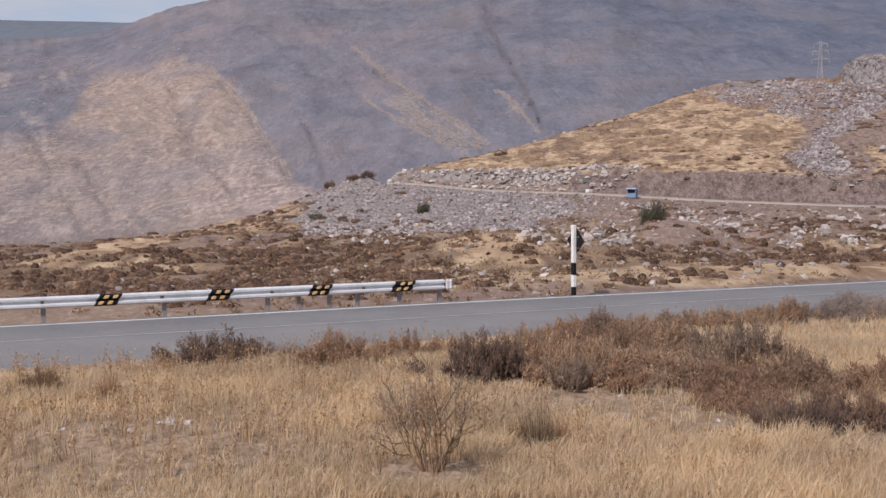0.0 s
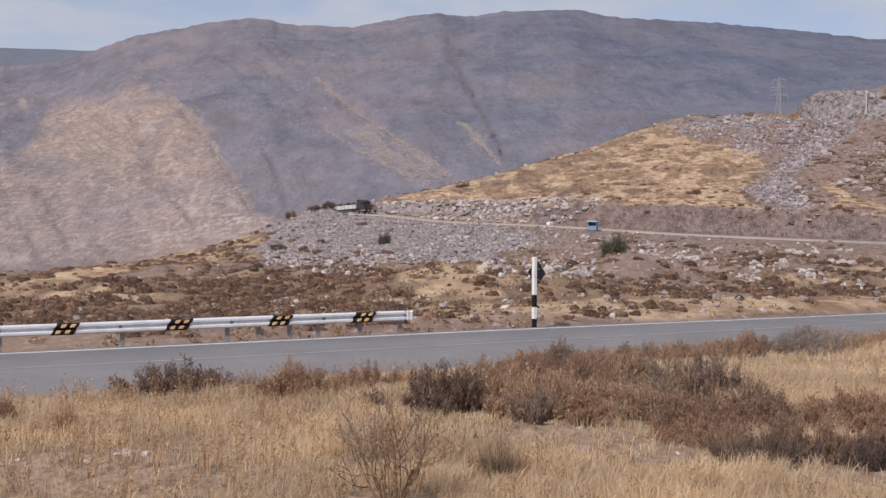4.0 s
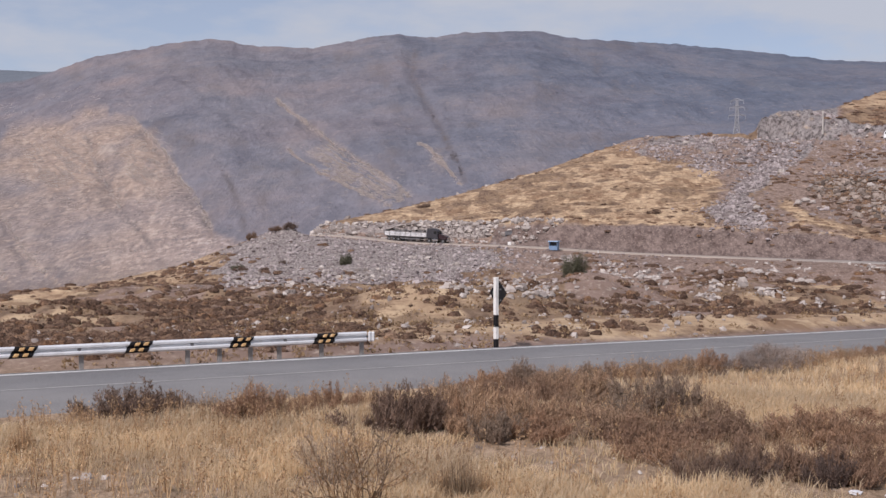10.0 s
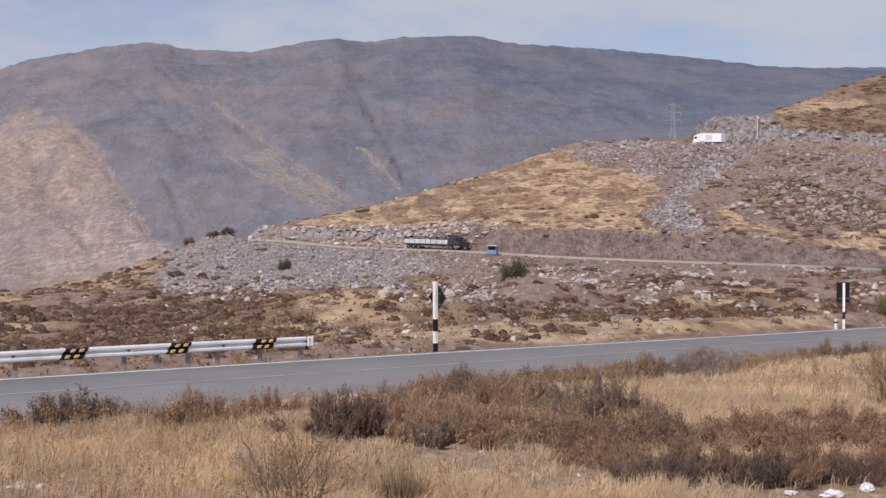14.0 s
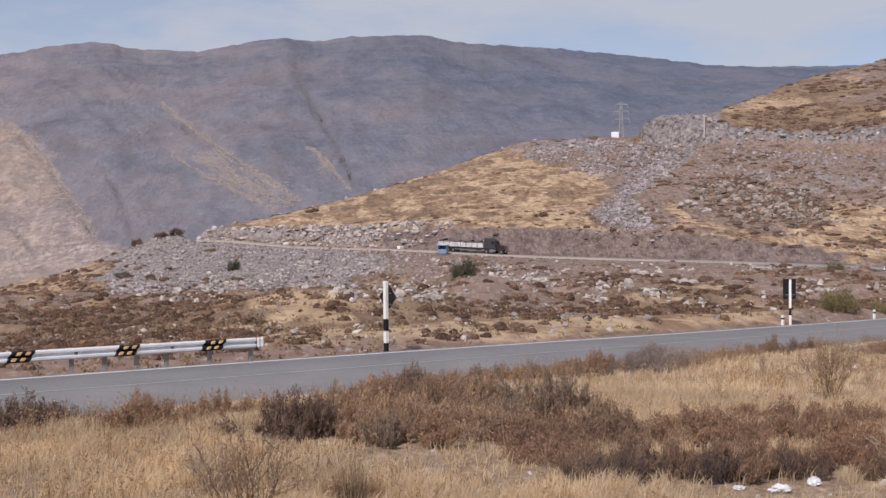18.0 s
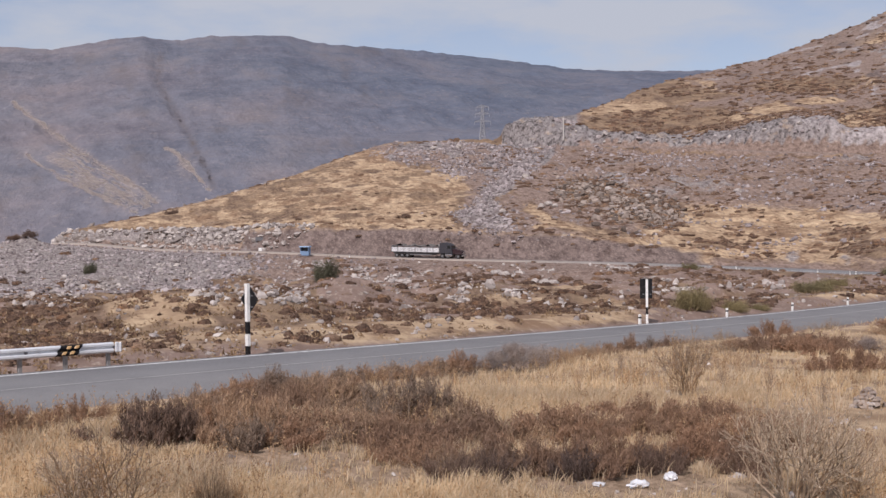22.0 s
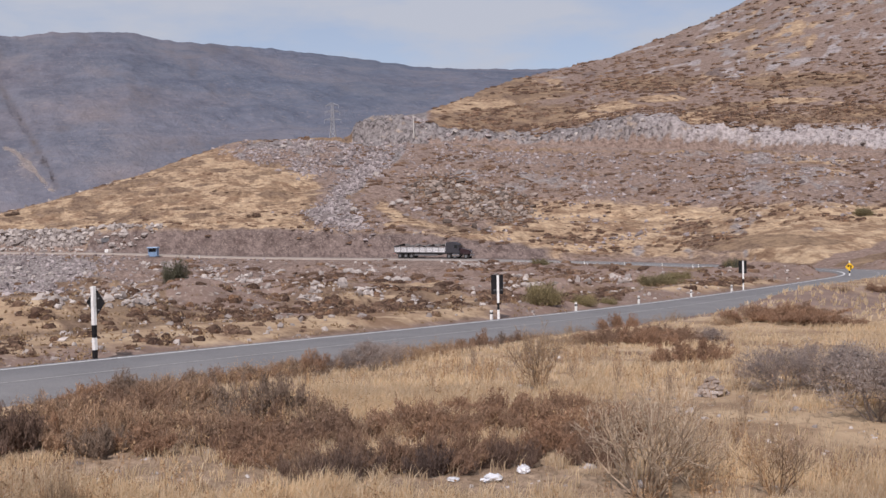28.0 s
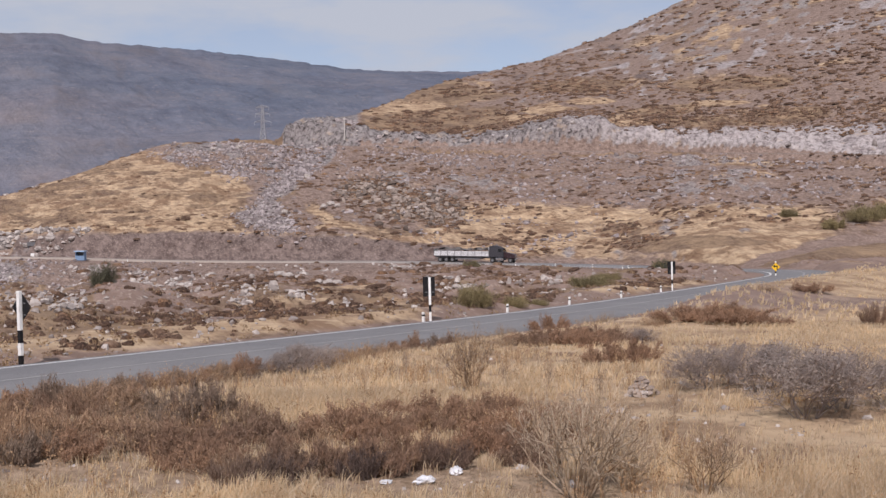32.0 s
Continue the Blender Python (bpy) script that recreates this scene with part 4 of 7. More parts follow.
def build_rail():
    rail = thing("guardrail", (0, 0, 0), "galvanised steel crash barrier with amber and black reflector panels", "guardrail")
    prof = beam_profile()
    ends = [-0.02, -3.55, -7.55, -12.2, -17.2, -22.5, -28.5, -36]

    def section(b0, b1, name, mat, lift=0.0, parent=rail, slant=0.0):
        b = np.degrees(np.arctan2(RAIL_LINE[:, 0], RAIL_LINE[:, 1]))
        i0, i1 = int(np.argmin(np.abs(b - b0))), int(np.argmin(np.abs(b - b1)))
        i0, i1 = min(i0, i1), max(i0, i1)
        ks = list(range(i0, i1, max(1, (i1 - i0) // 6))) + [i1]
        bm = bmesh.new()
        rows = []
        for k in ks:
            p, d = RAIL_LINE[k], RAIL_LINE[min(k + 3, len(RAIL_LINE) - 1)] - RAIL_LINE[k - 3]
            d = d[:2] / np.linalg.norm(d[:2])
            n = np.array((d[1], -d[0]))
            front = [bm.verts.new((p[0] + n[0] * (x + lift) + d[0] * slant * (h - 0.5), p[1] + n[1] * (x + lift) + d[1] * slant * (h - 0.5), p[2] + h)) for x, h in prof]
            back = [bm.verts.new((p[0] + n[0] * (x + lift - 0.012) + d[0] * slant * (h - 0.5), p[1] + n[1] * (x + lift - 0.012) + d[1] * slant * (h - 0.5), p[2] + h)) for x, h in prof[::-1]]
            rows.append(front + back)
        for a, c in zip(rows, rows[1:]):
            for q in range(len(a)):
                q2 = (q + 1) % len(a)
                bm.faces.new((a[q], a[q2], c[q2], c[q]))
        bm.faces.new(rows[0])
        bm.faces.new(rows[-1][::-1])
        bmesh.ops.recalc_face_normals(bm, faces=bm.faces)
        return part(name, bm, mat, parent)

    for n, (b1, b0) in enumerate(zip(ends, ends[1:])):
        section(b0 - 0.15, b1, "beam", M_STEEL, 0.003 * (n % 2))
    for b in (-0.12, -1.86, -3.7, -4.99, -6.3, -7.7, -12.1, -17.1, -22.4, -28.4):
        p, h = along(RAIL_LINE, b)
        bm = bmesh.new()
        box(bm, -0.065, -0.05, -0.35, 0.065, 0.05, 0.62, 0.01)
        q = part("post", bm, M_POST, rail)
        q.matrix_basis = pose(p.x + 0.13 * math.cos(h + math.pi / 2), p.y + 0.13 * math.sin(h + math.pi / 2), p.z, 0, 0, math.degrees(h))
    for b in (0.1, -3.5, -7.5, -12.2, -17.15, -22.45):
        p, h = along(RAIL_LINE, b - 0.05)
        bm = bmesh.new()
        box(bm, -0.05, -0.05, 0.47, 0.05, 0.0, 0.54, 0.01)
        q = part("bolt_plate", bm, M_DARKSTEEL, rail, "dark bolted joint plate")
        q.matrix_basis = pose(p.x, p.y, p.z, 0, 0, math.degrees(h))
    for b in (-1.83, -5.48, -9.8, -14.55, -19.9):
        p, h = along(RAIL_LINE, b)
        wide = math.degrees(0.32 / math.hypot(p.x, p.y))
        pad = section(b - wide, b + wide, "panel", M_BLACK, 0.012, slant=0.6)
        pad["label"] = "black panel with amber reflectors"
        for du, up in ((-0.06, 1), (0.21, 1), (-0.22, 0), (0.05, 0)):
            z = 0.545 if up else 0.375
            bm = bmesh.new()
            box(bm, -0.07, -0.128, 0, 0.07, -0.085, 0.10, 0.015)
            for v in bm.verts:
                v.co.x += 0.6 * v.co.z
            q = part("reflector", bm, M_PADY, pad)
            q.matrix_basis = pose(p.x + du * math.cos(h), p.y + du * math.sin(h), p.z + z, 0, 0, math.degrees(h))
    # turned-out end piece
    p, h = along(RAIL_LINE, 0.02)
    bm = bmesh.new()
    box(bm, 0.0, -0.085, 0.33, 0.16, 0.0, 0.67, 0.04)
    box(bm, 0.13, -0.12, 0.32, 0.24, -0.02, 0.68, 0.05)
    q = part("end_piece", bm, M_STEEL, rail, "flared steel end piece")
    q.matrix_basis = pose(p.x, p.y, p.z, 0, 0, math.degrees(h))


build_rail()


def striped_post(name, at, turn, label, bands, width=0.15, group="roadside sign posts"):
    ob = thing(name, at, label, "road sign", group, turn)
    z = -0.2
    for top, mat, nm in bands:
        bm = bmesh.new()
        w = width / 2
        box(bm, -w, -w, z, w, w, top, 0.008)
        part("post", bm, mat, ob, nm + " band of the post")
        z = top
    return ob


def board(parent, corners, thick, mat, name, offset=0.0, label=""):
    """A flat board in the post's xz plane, at a distance along y."""
    bm = bmesh.new()
    a = [bm.verts.new((x, offset, z)) for x, z in corners]
    b = [bm.verts.new((x, offset + thick, z)) for x, z in corners]
    bm.faces.new(a)
    bm.faces.new(b[::-1])
    for i in range(len(a)):
        j = (i + 1) % len(a)
        bm.faces.new((a[i], b[i], b[j], a[j]))
    bmesh.ops.recalc_face_normals(bm, faces=bm.faces)
    return part(name, bm, mat, parent, label)


def rect(w, z0, z1, x=0.0):
    return [(x - w / 2, z0), (x + w / 2, z0), (x + w / 2, z1), (x - w / 2, z1)]


SIDE, _ = offset_line(ROAD_LINE, -4.7)
p, h = along(SIDE, 5.27, 0, TURN)
p = p + Vector((math.cos(h), math.sin(h), 0)) * 0.56
d1 = math.degrees(h) - 90
s1 = striped_post("warning_sign", (p.x, p.y, p.z - 0.13), d1 - 2, "banded black and white post with a diamond sign's dark back",
                  [(0.30, M_BLACK, "black"), (0.73, M_WHITE, "white"), (1.17, M_BLACK, "black"), (2.53, M_WHITE, "white")], 0.14)
board(s1, [(0, 1.45), (0.5, 1.96), (0, 2.47), (-0.5, 1.96)], 0.012, M_BLACK, "sign_panel", 0.09, "dark back of the diamond panel")
for z in (1.7, 2.1):
    bm = bmesh.new()
    box(bm, -0.2, 0.078, z - 0.02, 0.2, 0.09, z + 0.02)
    part("bracket", bm, M_DARKSTEEL, s1)
for b, r in ((23.05, -0.25), (33.7, 0)):
    p, h = along(SIDE, b, 0, TURN)
    p = p + Vector((math.cos(h), math.sin(h), 0)) * r
    t = -b
    s2 = striped_post("chevron_sign", (p.x, p.y, p.z - 0.05), t, "black bend marker board on a banded post beside the road",
                      [(0.44, M_WHITE, "white"), (0.82, M_BLACK, "black"), (2.33, M_WHITE, "white")], 0.13)
    board(s2, rect(0.66, 1.28, 2.36, -0.04), 0.02, M_BLACK, "sign_panel", 0.075, "dark board")
    bm = bmesh.new()
    box(bm, -0.25, 0.062, 1.5, 0.25, 0.075, 1.54)
    part("bracket", bm, M_DARKSTEEL, s2)

# low marker posts at the edge of the road
mk = thing("marker_post", (0, 0, 0), "short white concrete marker post with a black band", "marker post", "marker posts along the road")
bm = bmesh.new()
box(bm, -0.065, -0.065, -0.1, 0.065, 0.065, 0.34, 0.01)
part("post", bm, M_WHITE, mk)
bm = bmesh.new()
box(bm, -0.07, -0.07, 0.34, 0.07, 0.07, 0.42, 0.006)
part("band", bm, M_BLACK, mk, "black band")
bm = bmesh.new()
box(bm, -0.065, -0.065, 0.42, 0.065, 0.065, 0.55, 0.015)
part("cap", bm, M_WHITE, mk)
MARKS, _ = offset_line(ROAD_LINE, -4.2)
first = True
for b in (22.7, 26.5, 29.3, 31.5, 33.2, 34.6, 35.7):
    p, h = along(MARKS, b, 0, TURN)
    m = pose(p.x, p.y, p.z - 0.1, 0, 0, math.degrees(h))
    if first:
        mk.matrix_basis, first = m, False
    else:
        copy_thing(mk, m)
INNER, _ = offset_line(ROAD_LINE, -4.4)
for b in (34.0, 31.6, 30.2, 28.6, 27.0, 10.2, 3.0):
    p, h = along(INNER, b, TURN, len(ROAD_LINE) - 70)
    copy_thing(mk, pose(p.x, p.y, p.z - 0.1, 0, 0, math.degrees(h)))

# the yellow bend sign at the turn
x, y = by_bearing(38.05, 139.5)
yz = ground_at(x, y) - 0.35
ys = striped_post("curve_sign", (x, y, yz), -38 + 8, "yellow diamond left-bend sign on a black and white post",
                  [(0.25, M_BLACK, "black"), (0.72, M_WHITE, "white"), (0.95, M_BLACK, "black"), (2.0, M_WHITE, "white")], 0.13)
board(ys, [(0, 0.93), (0.45, 1.38), (0, 1.83), (-0.45, 1.38)], 0.012, M_YELLOW, "sign_panel", -0.09, "yellow diamond panel")
board(ys, rect(0.11, 1.08, 1.42, 0.14), 0.006, M_BLACK, "arrow", -0.098)
board(ys, rect(0.30, 1.42, 1.53, 0.045), 0.006, M_BLACK, "arrow", -0.098)
board(ys, [(-0.08, 1.32), (-0.08, 1.63), (-0.30, 1.475)], 0.006, M_BLACK, "arrow", -0.098)

# ================= things along the lower and upper roads =================
FARSIDE, _ = offset_line(ROAD_LINE, -5.4)
NEARSIDE, _ = offset_line(ROAD_LINE, 5.2)
p, h = along(FARSIDE, 8.25, TURN)
gz = ROAD_LINE[:, 2]
kiosk = thing("roadside_stall", (p.x, p.y, p.z - 0.1), "small light blue painted wooden roadside stall with a dark opening", "stall", "", math.degrees(h) + 180)
for x0, x1, nm in ((-1.0, -0.92, "side_wall"), (0.92, 1.0, "side_wall")):
    bm = bmesh.new()
    box(bm, x0, -0.5, 0, x1, 0.5, 1.75)
    part(nm, bm, M_BLUE, kiosk)
bm = bmesh.new()
box(bm, -0.92, -0.5, 0.0, 0.92, -0.44, 0.95)
part("front_panel", bm, M_BLUE, kiosk)
# back wall in a dark colour, in place of shade inside the opening
bm = bmesh.new()
box(bm, -0.92, 0.44, 0.0, 0.92, 0.5, 1.75)
part("back_wall", bm, M_DARKSTEEL, kiosk, "inside wall coloured dark to stand in for shade")
bm = bmesh.new()
box(bm, -1.2, -0.7, 1.75, 1.2, 0.6, 1.98, 0.03)
part("roof", bm, mat_paint("pale_blue_paint", (0.36, 0.52, 0.72), (0.22, 0.32, 0.46), 0.5), kiosk, "pale blue flat roof")
for k, b in enumerate((6.05, 6.3)):
    p, h = along(NEARSIDE, b, TURN)
    p.z = ground_at(p.x, p.y)
    st = thing("kerb_block", tuple(p), "white painted concrete block at the edge of the lower road", "block", "white blocks", math.degrees(h))
    bm = bmesh.new()
    box(bm, -0.4, -0.3, -0.1, 0.4, 0.3, 0.65, 0.06)
    part("block", bm, M_WHITE, st)
x, y = by_bearing(6.25, 299.5)
ds = thing("notice_board", (x, y, ground_at(x, y) - 0.1), "small dark notice board on two legs on the cut bank", "notice board", "", -6)
board(ds, rect(1.7, 0.5, 1.35), 0.05, M_DARKSTEEL, "panel", 0.0, "dark panel")
for x0 in (-0.6, 0.6):
    bm = bmesh.new()
    box(bm, x0 - 0.05, 0.05, -0.3, x0 + 0.05, 0.12, 1.3)
    part("leg", bm, M_DARKSTEEL, ds)
x, y = by_bearing(19.58, 415)
dr = thing("utility_pole", (x, y, ground_at(x, y) - 0.3), "pale concrete pole against the rock cut of the upper road", "pole")
bm = bmesh.new()
tube(bm, (0, 0, 0), (0, 0, 7.2), 0.26, 0.17, 10)
part("shaft", bm, mat_paint("concrete", (0.5, 0.47, 0.44), (0.36, 0.33, 0.3), 0.9), dr)


M_PYLON = mat_paint("dull_zinc", (0.34, 0.35, 0.38), (0.26, 0.27, 0.29), 0.7)


def build_tower():
    x, y = by_bearing(16.05, 540)
    z0 = ground_at(x, y) - 0.5
    H = 50.5 - z0
    tw = thing("transmission_tower", (x, y, z0), "grey steel lattice transmission tower behind the spoil heap", "pylon", "", -22)
    waist, half0, half1 = H * 0.62, 2.6, 0.75

    def half(z):
        return half0 + (half1 - half0) * min(z / waist, 1)
    for sx in (-1, 1):
        for sy in (-1, 1):
            bm = bmesh.new()
            tube(bm, (sx * half0, sy * half0, 0), (sx * half1, sy * half1, waist), 0.17, 0.14, 5)
            tube(bm, (sx * half1, sy * half1, waist), (sx * 0.35, sy * 0.35, H), 0.14, 0.11, 5)
            part("leg", bm, M_PYLON, tw)
    levels = [0] + [waist * k for k in (0.3, 0.55, 0.76, 0.9, 1.0)] + [H * k for k in (0.72, 0.8, 0.88, 0.95)]
    for za, zb in zip(levels, levels[1:]):
        bm = bmesh.new()
        a, b = half(za), half(zb)
        if za >= waist:
            a, b = 0.75 - 0.4 * (za - waist) / (H - waist), 0.75 - 0.4 * (zb - waist) / (H - waist)
        for (ax, ay), (bx, by) in (((-1, -1), (1, -1)), ((1, -1), (1, 1)), ((1, 1), (-1, 1)), ((-1, 1), (-1, -1))):
            tube(bm, (ax * a, ay * a, za), (bx * b, by * b, zb), 0.085, 0.085, 4)
            tube(bm, (bx * a, by * a, za), (ax * b, ay * b, zb), 0.085, 0.085, 4)
            tube(bm, (ax * b, ay * b, zb), (bx * b, by * b, zb), 0.085, 0.085, 4)
        part("bracing", bm, M_PYLON, tw)
    for z, w in ((H * 0.74, 3.4), (H * 0.86, 3.0), (H * 0.965, 2.6)):
        for sx in (-1, 1):
            bm = bmesh.new()
            for sy in (-0.5, 0.5):
                tube(bm, (0, sy, z + 0.9), (sx * w, 0, z), 0.12, 0.09, 4)
                tube(bm, (0, sy, z), (sx * w, 0, z), 0.12, 0.09, 4)
            tube(bm, (sx * w, 0, z), (sx * w, 0, z - 1.3), 0.09, 0.09, 5)
            part("crossarm", bm, M_PYLON, tw)


build_tower()

# ================= vehicles =================
M_TYRE = mat_paint("tyre_rubber", (0.02, 0.02, 0.02), (0.06, 0.05, 0.045), 0.9)
M_MAROON = mat_paint("dark_maroon_paint", (0.032, 0.016, 0.02), (0.07, 0.05, 0.05), 0.35)
M_GLASS = Nodes("dark_glass", rough=0.08, spec=0.6).colour((0.015, 0.018, 0.02)).mat
M_TARP = mat_paint("dark_tarpaulin", (0.035, 0.034, 0.042), (0.07, 0.066, 0.07), 0.8)
M_BOARD = mat_paint("weathered_white_boards", (0.68, 0.68, 0.69), (0.38, 0.37, 0.37), 0.7, scale=1.2)
M_CHROME = mat_paint("chrome", (0.6, 0.6, 0.62), (0.4, 0.4, 0.4), 0.2, 0.9)
M_REDLAMP = mat_paint("red_lens", (0.45, 0.02, 0.015), (0.3, 0.02, 0.02), 0.3)
M_TRUCKWHITE = mat_paint("white_truck_paint", (0.86, 0.88, 0.90), (0.70, 0.72, 0.74), 0.4, scale=0.8)
M_GREYPANEL = mat_paint("pale_grey_panel", (0.6, 0.64, 0.68), (0.5, 0.54, 0.58), 0.5)
M_LOAD = mat_paint("loose_load", (0.10, 0.09, 0.085), (0.22, 0.2, 0.18), 0.95, scale=2)


def wheel(parent, x, y, r=0.5, w=0.3, name="wheel"):
    bm = bmesh.new()
    tube(bm, (0, -w / 2, 0), (0, w / 2, 0), r, r, 20)
    bmesh.ops.bevel(bm, geom=[e for e in bm.edges if abs(e.verts[0].co.y - e.verts[1].co.y) < 1e-4], offset=0.05, segments=2, affect="EDGES")
    t = part(name, bm, M_TYRE, parent)
    t.location = (x, y, r)
    bm = bmesh.new()
    tube(bm, (0, -w / 2 - 0.012, 0), (0, w / 2 + 0.012, 0), r * 0.55, r * 0.5, 12)
    part("rim", bm, M_DARKSTEEL, t)
    return t


def build_truck():
    """A bonneted tractor with a high-sided trailer; x is forwards, the middle at the origin."""
    tr = thing("articulated_truck", (0, 0, 0), "dark bonneted truck hauling a long trailer with pale side boards", "truck")
    wheels = []

    def b(name, x0, y0, z0, x1, y1, z1, mat, bev=0.03, label="", parent=None):
        bm = bmesh.new()
        box(bm, x0, y0, z0, x1, y1, z1, bev)
        return part(name, bm, mat, parent or tr, label)
    # trailer
    b("chassis", -8.1, -0.5, 0.85, 3.9, 0.5, 1.15, M_DARKSTEEL)
    bed = b("bed", -8.2, -1.28, 1.15, 2.9, 1.28, 1.3, M_DARKSTEEL)
    for sy in (-1, 1):
        for k in range(8):
            x0 = -8.2 + k * 11.1 / 8
            w = b("side_board", x0 + 0.04, sy * 1.25 - 0.03, 1.3, x0 + 11.1 / 8 - 0.04, sy * 1.25 + 0.03, 2.18, M_BOARD, 0.015)
            for z in (1.55, 1.78, 2.0):
                b("rail", x0 + 0.06, sy * 1.28 - 0.025, z - 0.02, x0 + 11.1 / 8 - 0.06, sy * 1.28 + 0.025, z + 0.02, M_DARKSTEEL, 0, "", w)
        for k in range(9):
            x0 = -8.2 + k * 11.1 / 8
            b("stake", x0 - 0.05, sy * 1.27 - 0.05, 1.2, x0 + 0.05, sy * 1.27 + 0.05, 2.5, M_DARKSTEEL, 0.01)
        b("top_rail", -8.2, sy * 1.26 - 0.03, 2.44, 2.9, sy * 1.26 + 0.03, 2.52, M_DARKSTEEL, 0.01)
        b("underrun_bar", -3.9, sy * 1.2 - 0.03, 0.6, 1.2, sy * 1.2 + 0.03, 0.85, M_DARKSTEEL, 0.01)
    b("front_board", 2.84, -1.25, 1.3, 2.92, 1.25, 2.9, M_BOARD, 0.015)
    b("tail_board", -8.24, -1.25, 1.3, -8.18, 1.25, 2.42, M_BOARD, 0.015)
    for sy in (-0.95, 0.95):
        b("tail_lamp", -8.28, sy - 0.15, 0.95, -8.2, sy + 0.15, 1.1, M_REDLAMP, 0.01)
    # load
    bm = bmesh.new()
    bmesh.ops.create_grid(bm, x_segments=44, y_segments=10, size=0.5)
    for v in bm.verts:
        x, y = v.co.x * 11.0 - 2.65, v.co.y * 2.44
        v.co = (x, y, 2.6 + 0.55 * noise.fractal(Vector((x * 0.9, y * 0.9, 3.3)), 1.0, 2.0, 3) + 0.16 * (1 - (y / 1.22) ** 2))
    part("load", bm, M_LOAD, tr, "dark uneven load under ropes")
    # tractor
    b("frame_rail", 2.9, -0.45, 0.75, 8.1, 0.45, 1.0, M_DARKSTEEL)
    bm = bmesh.new()
    prof = [(2.95, 1.05), (2.95, 3.25), (3.7, 3.35), (4.6, 3.22), (5.55, 2.75), (5.75, 2.15), (5.9, 1.05)]
    a = [bm.verts.new((x, -1.2, z)) for x, z in prof]
    c = [bm.verts.new((x, 1.2, z)) for x, z in prof]
    bm.faces.new(a)
    bm.faces.new(c[::-1])
    for i in range(len(a)):
        j = (i + 1) % len(a)
        bm.faces.new((a[i], c[i], c[j], a[j]))
    bmesh.ops.recalc_face_normals(bm, faces=bm.faces)
    bmesh.ops.bevel(bm, geom=list(bm.edges), offset=0.09, segments=2, affect="EDGES")
    cab = part("cab", bm, M_TARP, tr, "dark sleeper cab")
    bm = bmesh.new()
    prof = [(5.7, 0.95), (5.7, 2.1), (6.4, 2.0), (7.6, 1.78), (8.0, 1.5), (8.05, 0.8)]
    a = [bm.verts.new((x, -0.85, z)) for x, z in prof]
    c = [bm.verts.new((x, 0.85, z)) for x, z in prof]
    bm.faces.new(a)
    bm.faces.new(c[::-1])
    for i in range(len(a)):
        j = (i + 1) % len(a)
        bm.faces.new((a[i], c[i], c[j], a[j]))
    bmesh.ops.recalc_face_normals(bm, faces=bm.faces)
    bmesh.ops.bevel(bm, geom=list(bm.edges), offset=0.1, segments=2, affect="EDGES")
    part("bonnet", bm, M_MAROON, tr, "dark maroon bonnet")
    for sy in (-1, 1):
        b("mudguard", 6.55, sy * 1.02 - 0.2, 0.85, 7.9, sy * 1.02 + 0.2, 1.22, M_MAROON, 0.12)
        b("side_window", 4.75, sy * 1.2 - 0.02, 2.1, 5.45, sy * 1.2 + 0.02, 2.72, M_GLASS, 0.01, "", cab)
        b("fuel_tank", 4.2, sy * 1.0 - 0.25, 0.45, 5.8, sy * 1.0 + 0.25, 1.0, M_CHROME, 0.12)
        b("mirror", 5.75, sy * 1.45 - 0.06, 1.9, 5.85, sy * 1.45 + 0.12, 2.4, M_TARP, 0.02)
        b("headlight", 8.0, sy * 0.68 - 0.14, 0.98, 8.1, sy * 0.68 + 0.14, 1.2, M_CHROME, 0.02)
        bm = bmesh.new()
        tube(bm, (3.1, sy * 1.05, 1.0), (3.1, sy * 1.05, 3.6), 0.08, 0.08, 8)
        part("exhaust_stack", bm, M_CHROME, tr)
    b("windscreen", 5.62, -1.0, 2.18, 5.72, 1.0, 2.72, M_GLASS, 0.01, "", cab)
    b("bumper", 8.02, -1.1, 0.5, 8.22, 1.1, 0.82, M_CHROME, 0.05)
    b("grille", 8.02, -0.45, 0.9, 8.1, 0.45, 1.5, M_CHROME, 0.02)
    for x in (-7.0, -5.75, -4.5, 3.6, 4.9 - 0.05, 7.2):
        for sy in (-1, 1):
            wheels.append(wheel(tr, x, sy * 1.02))
    return tr, wheels


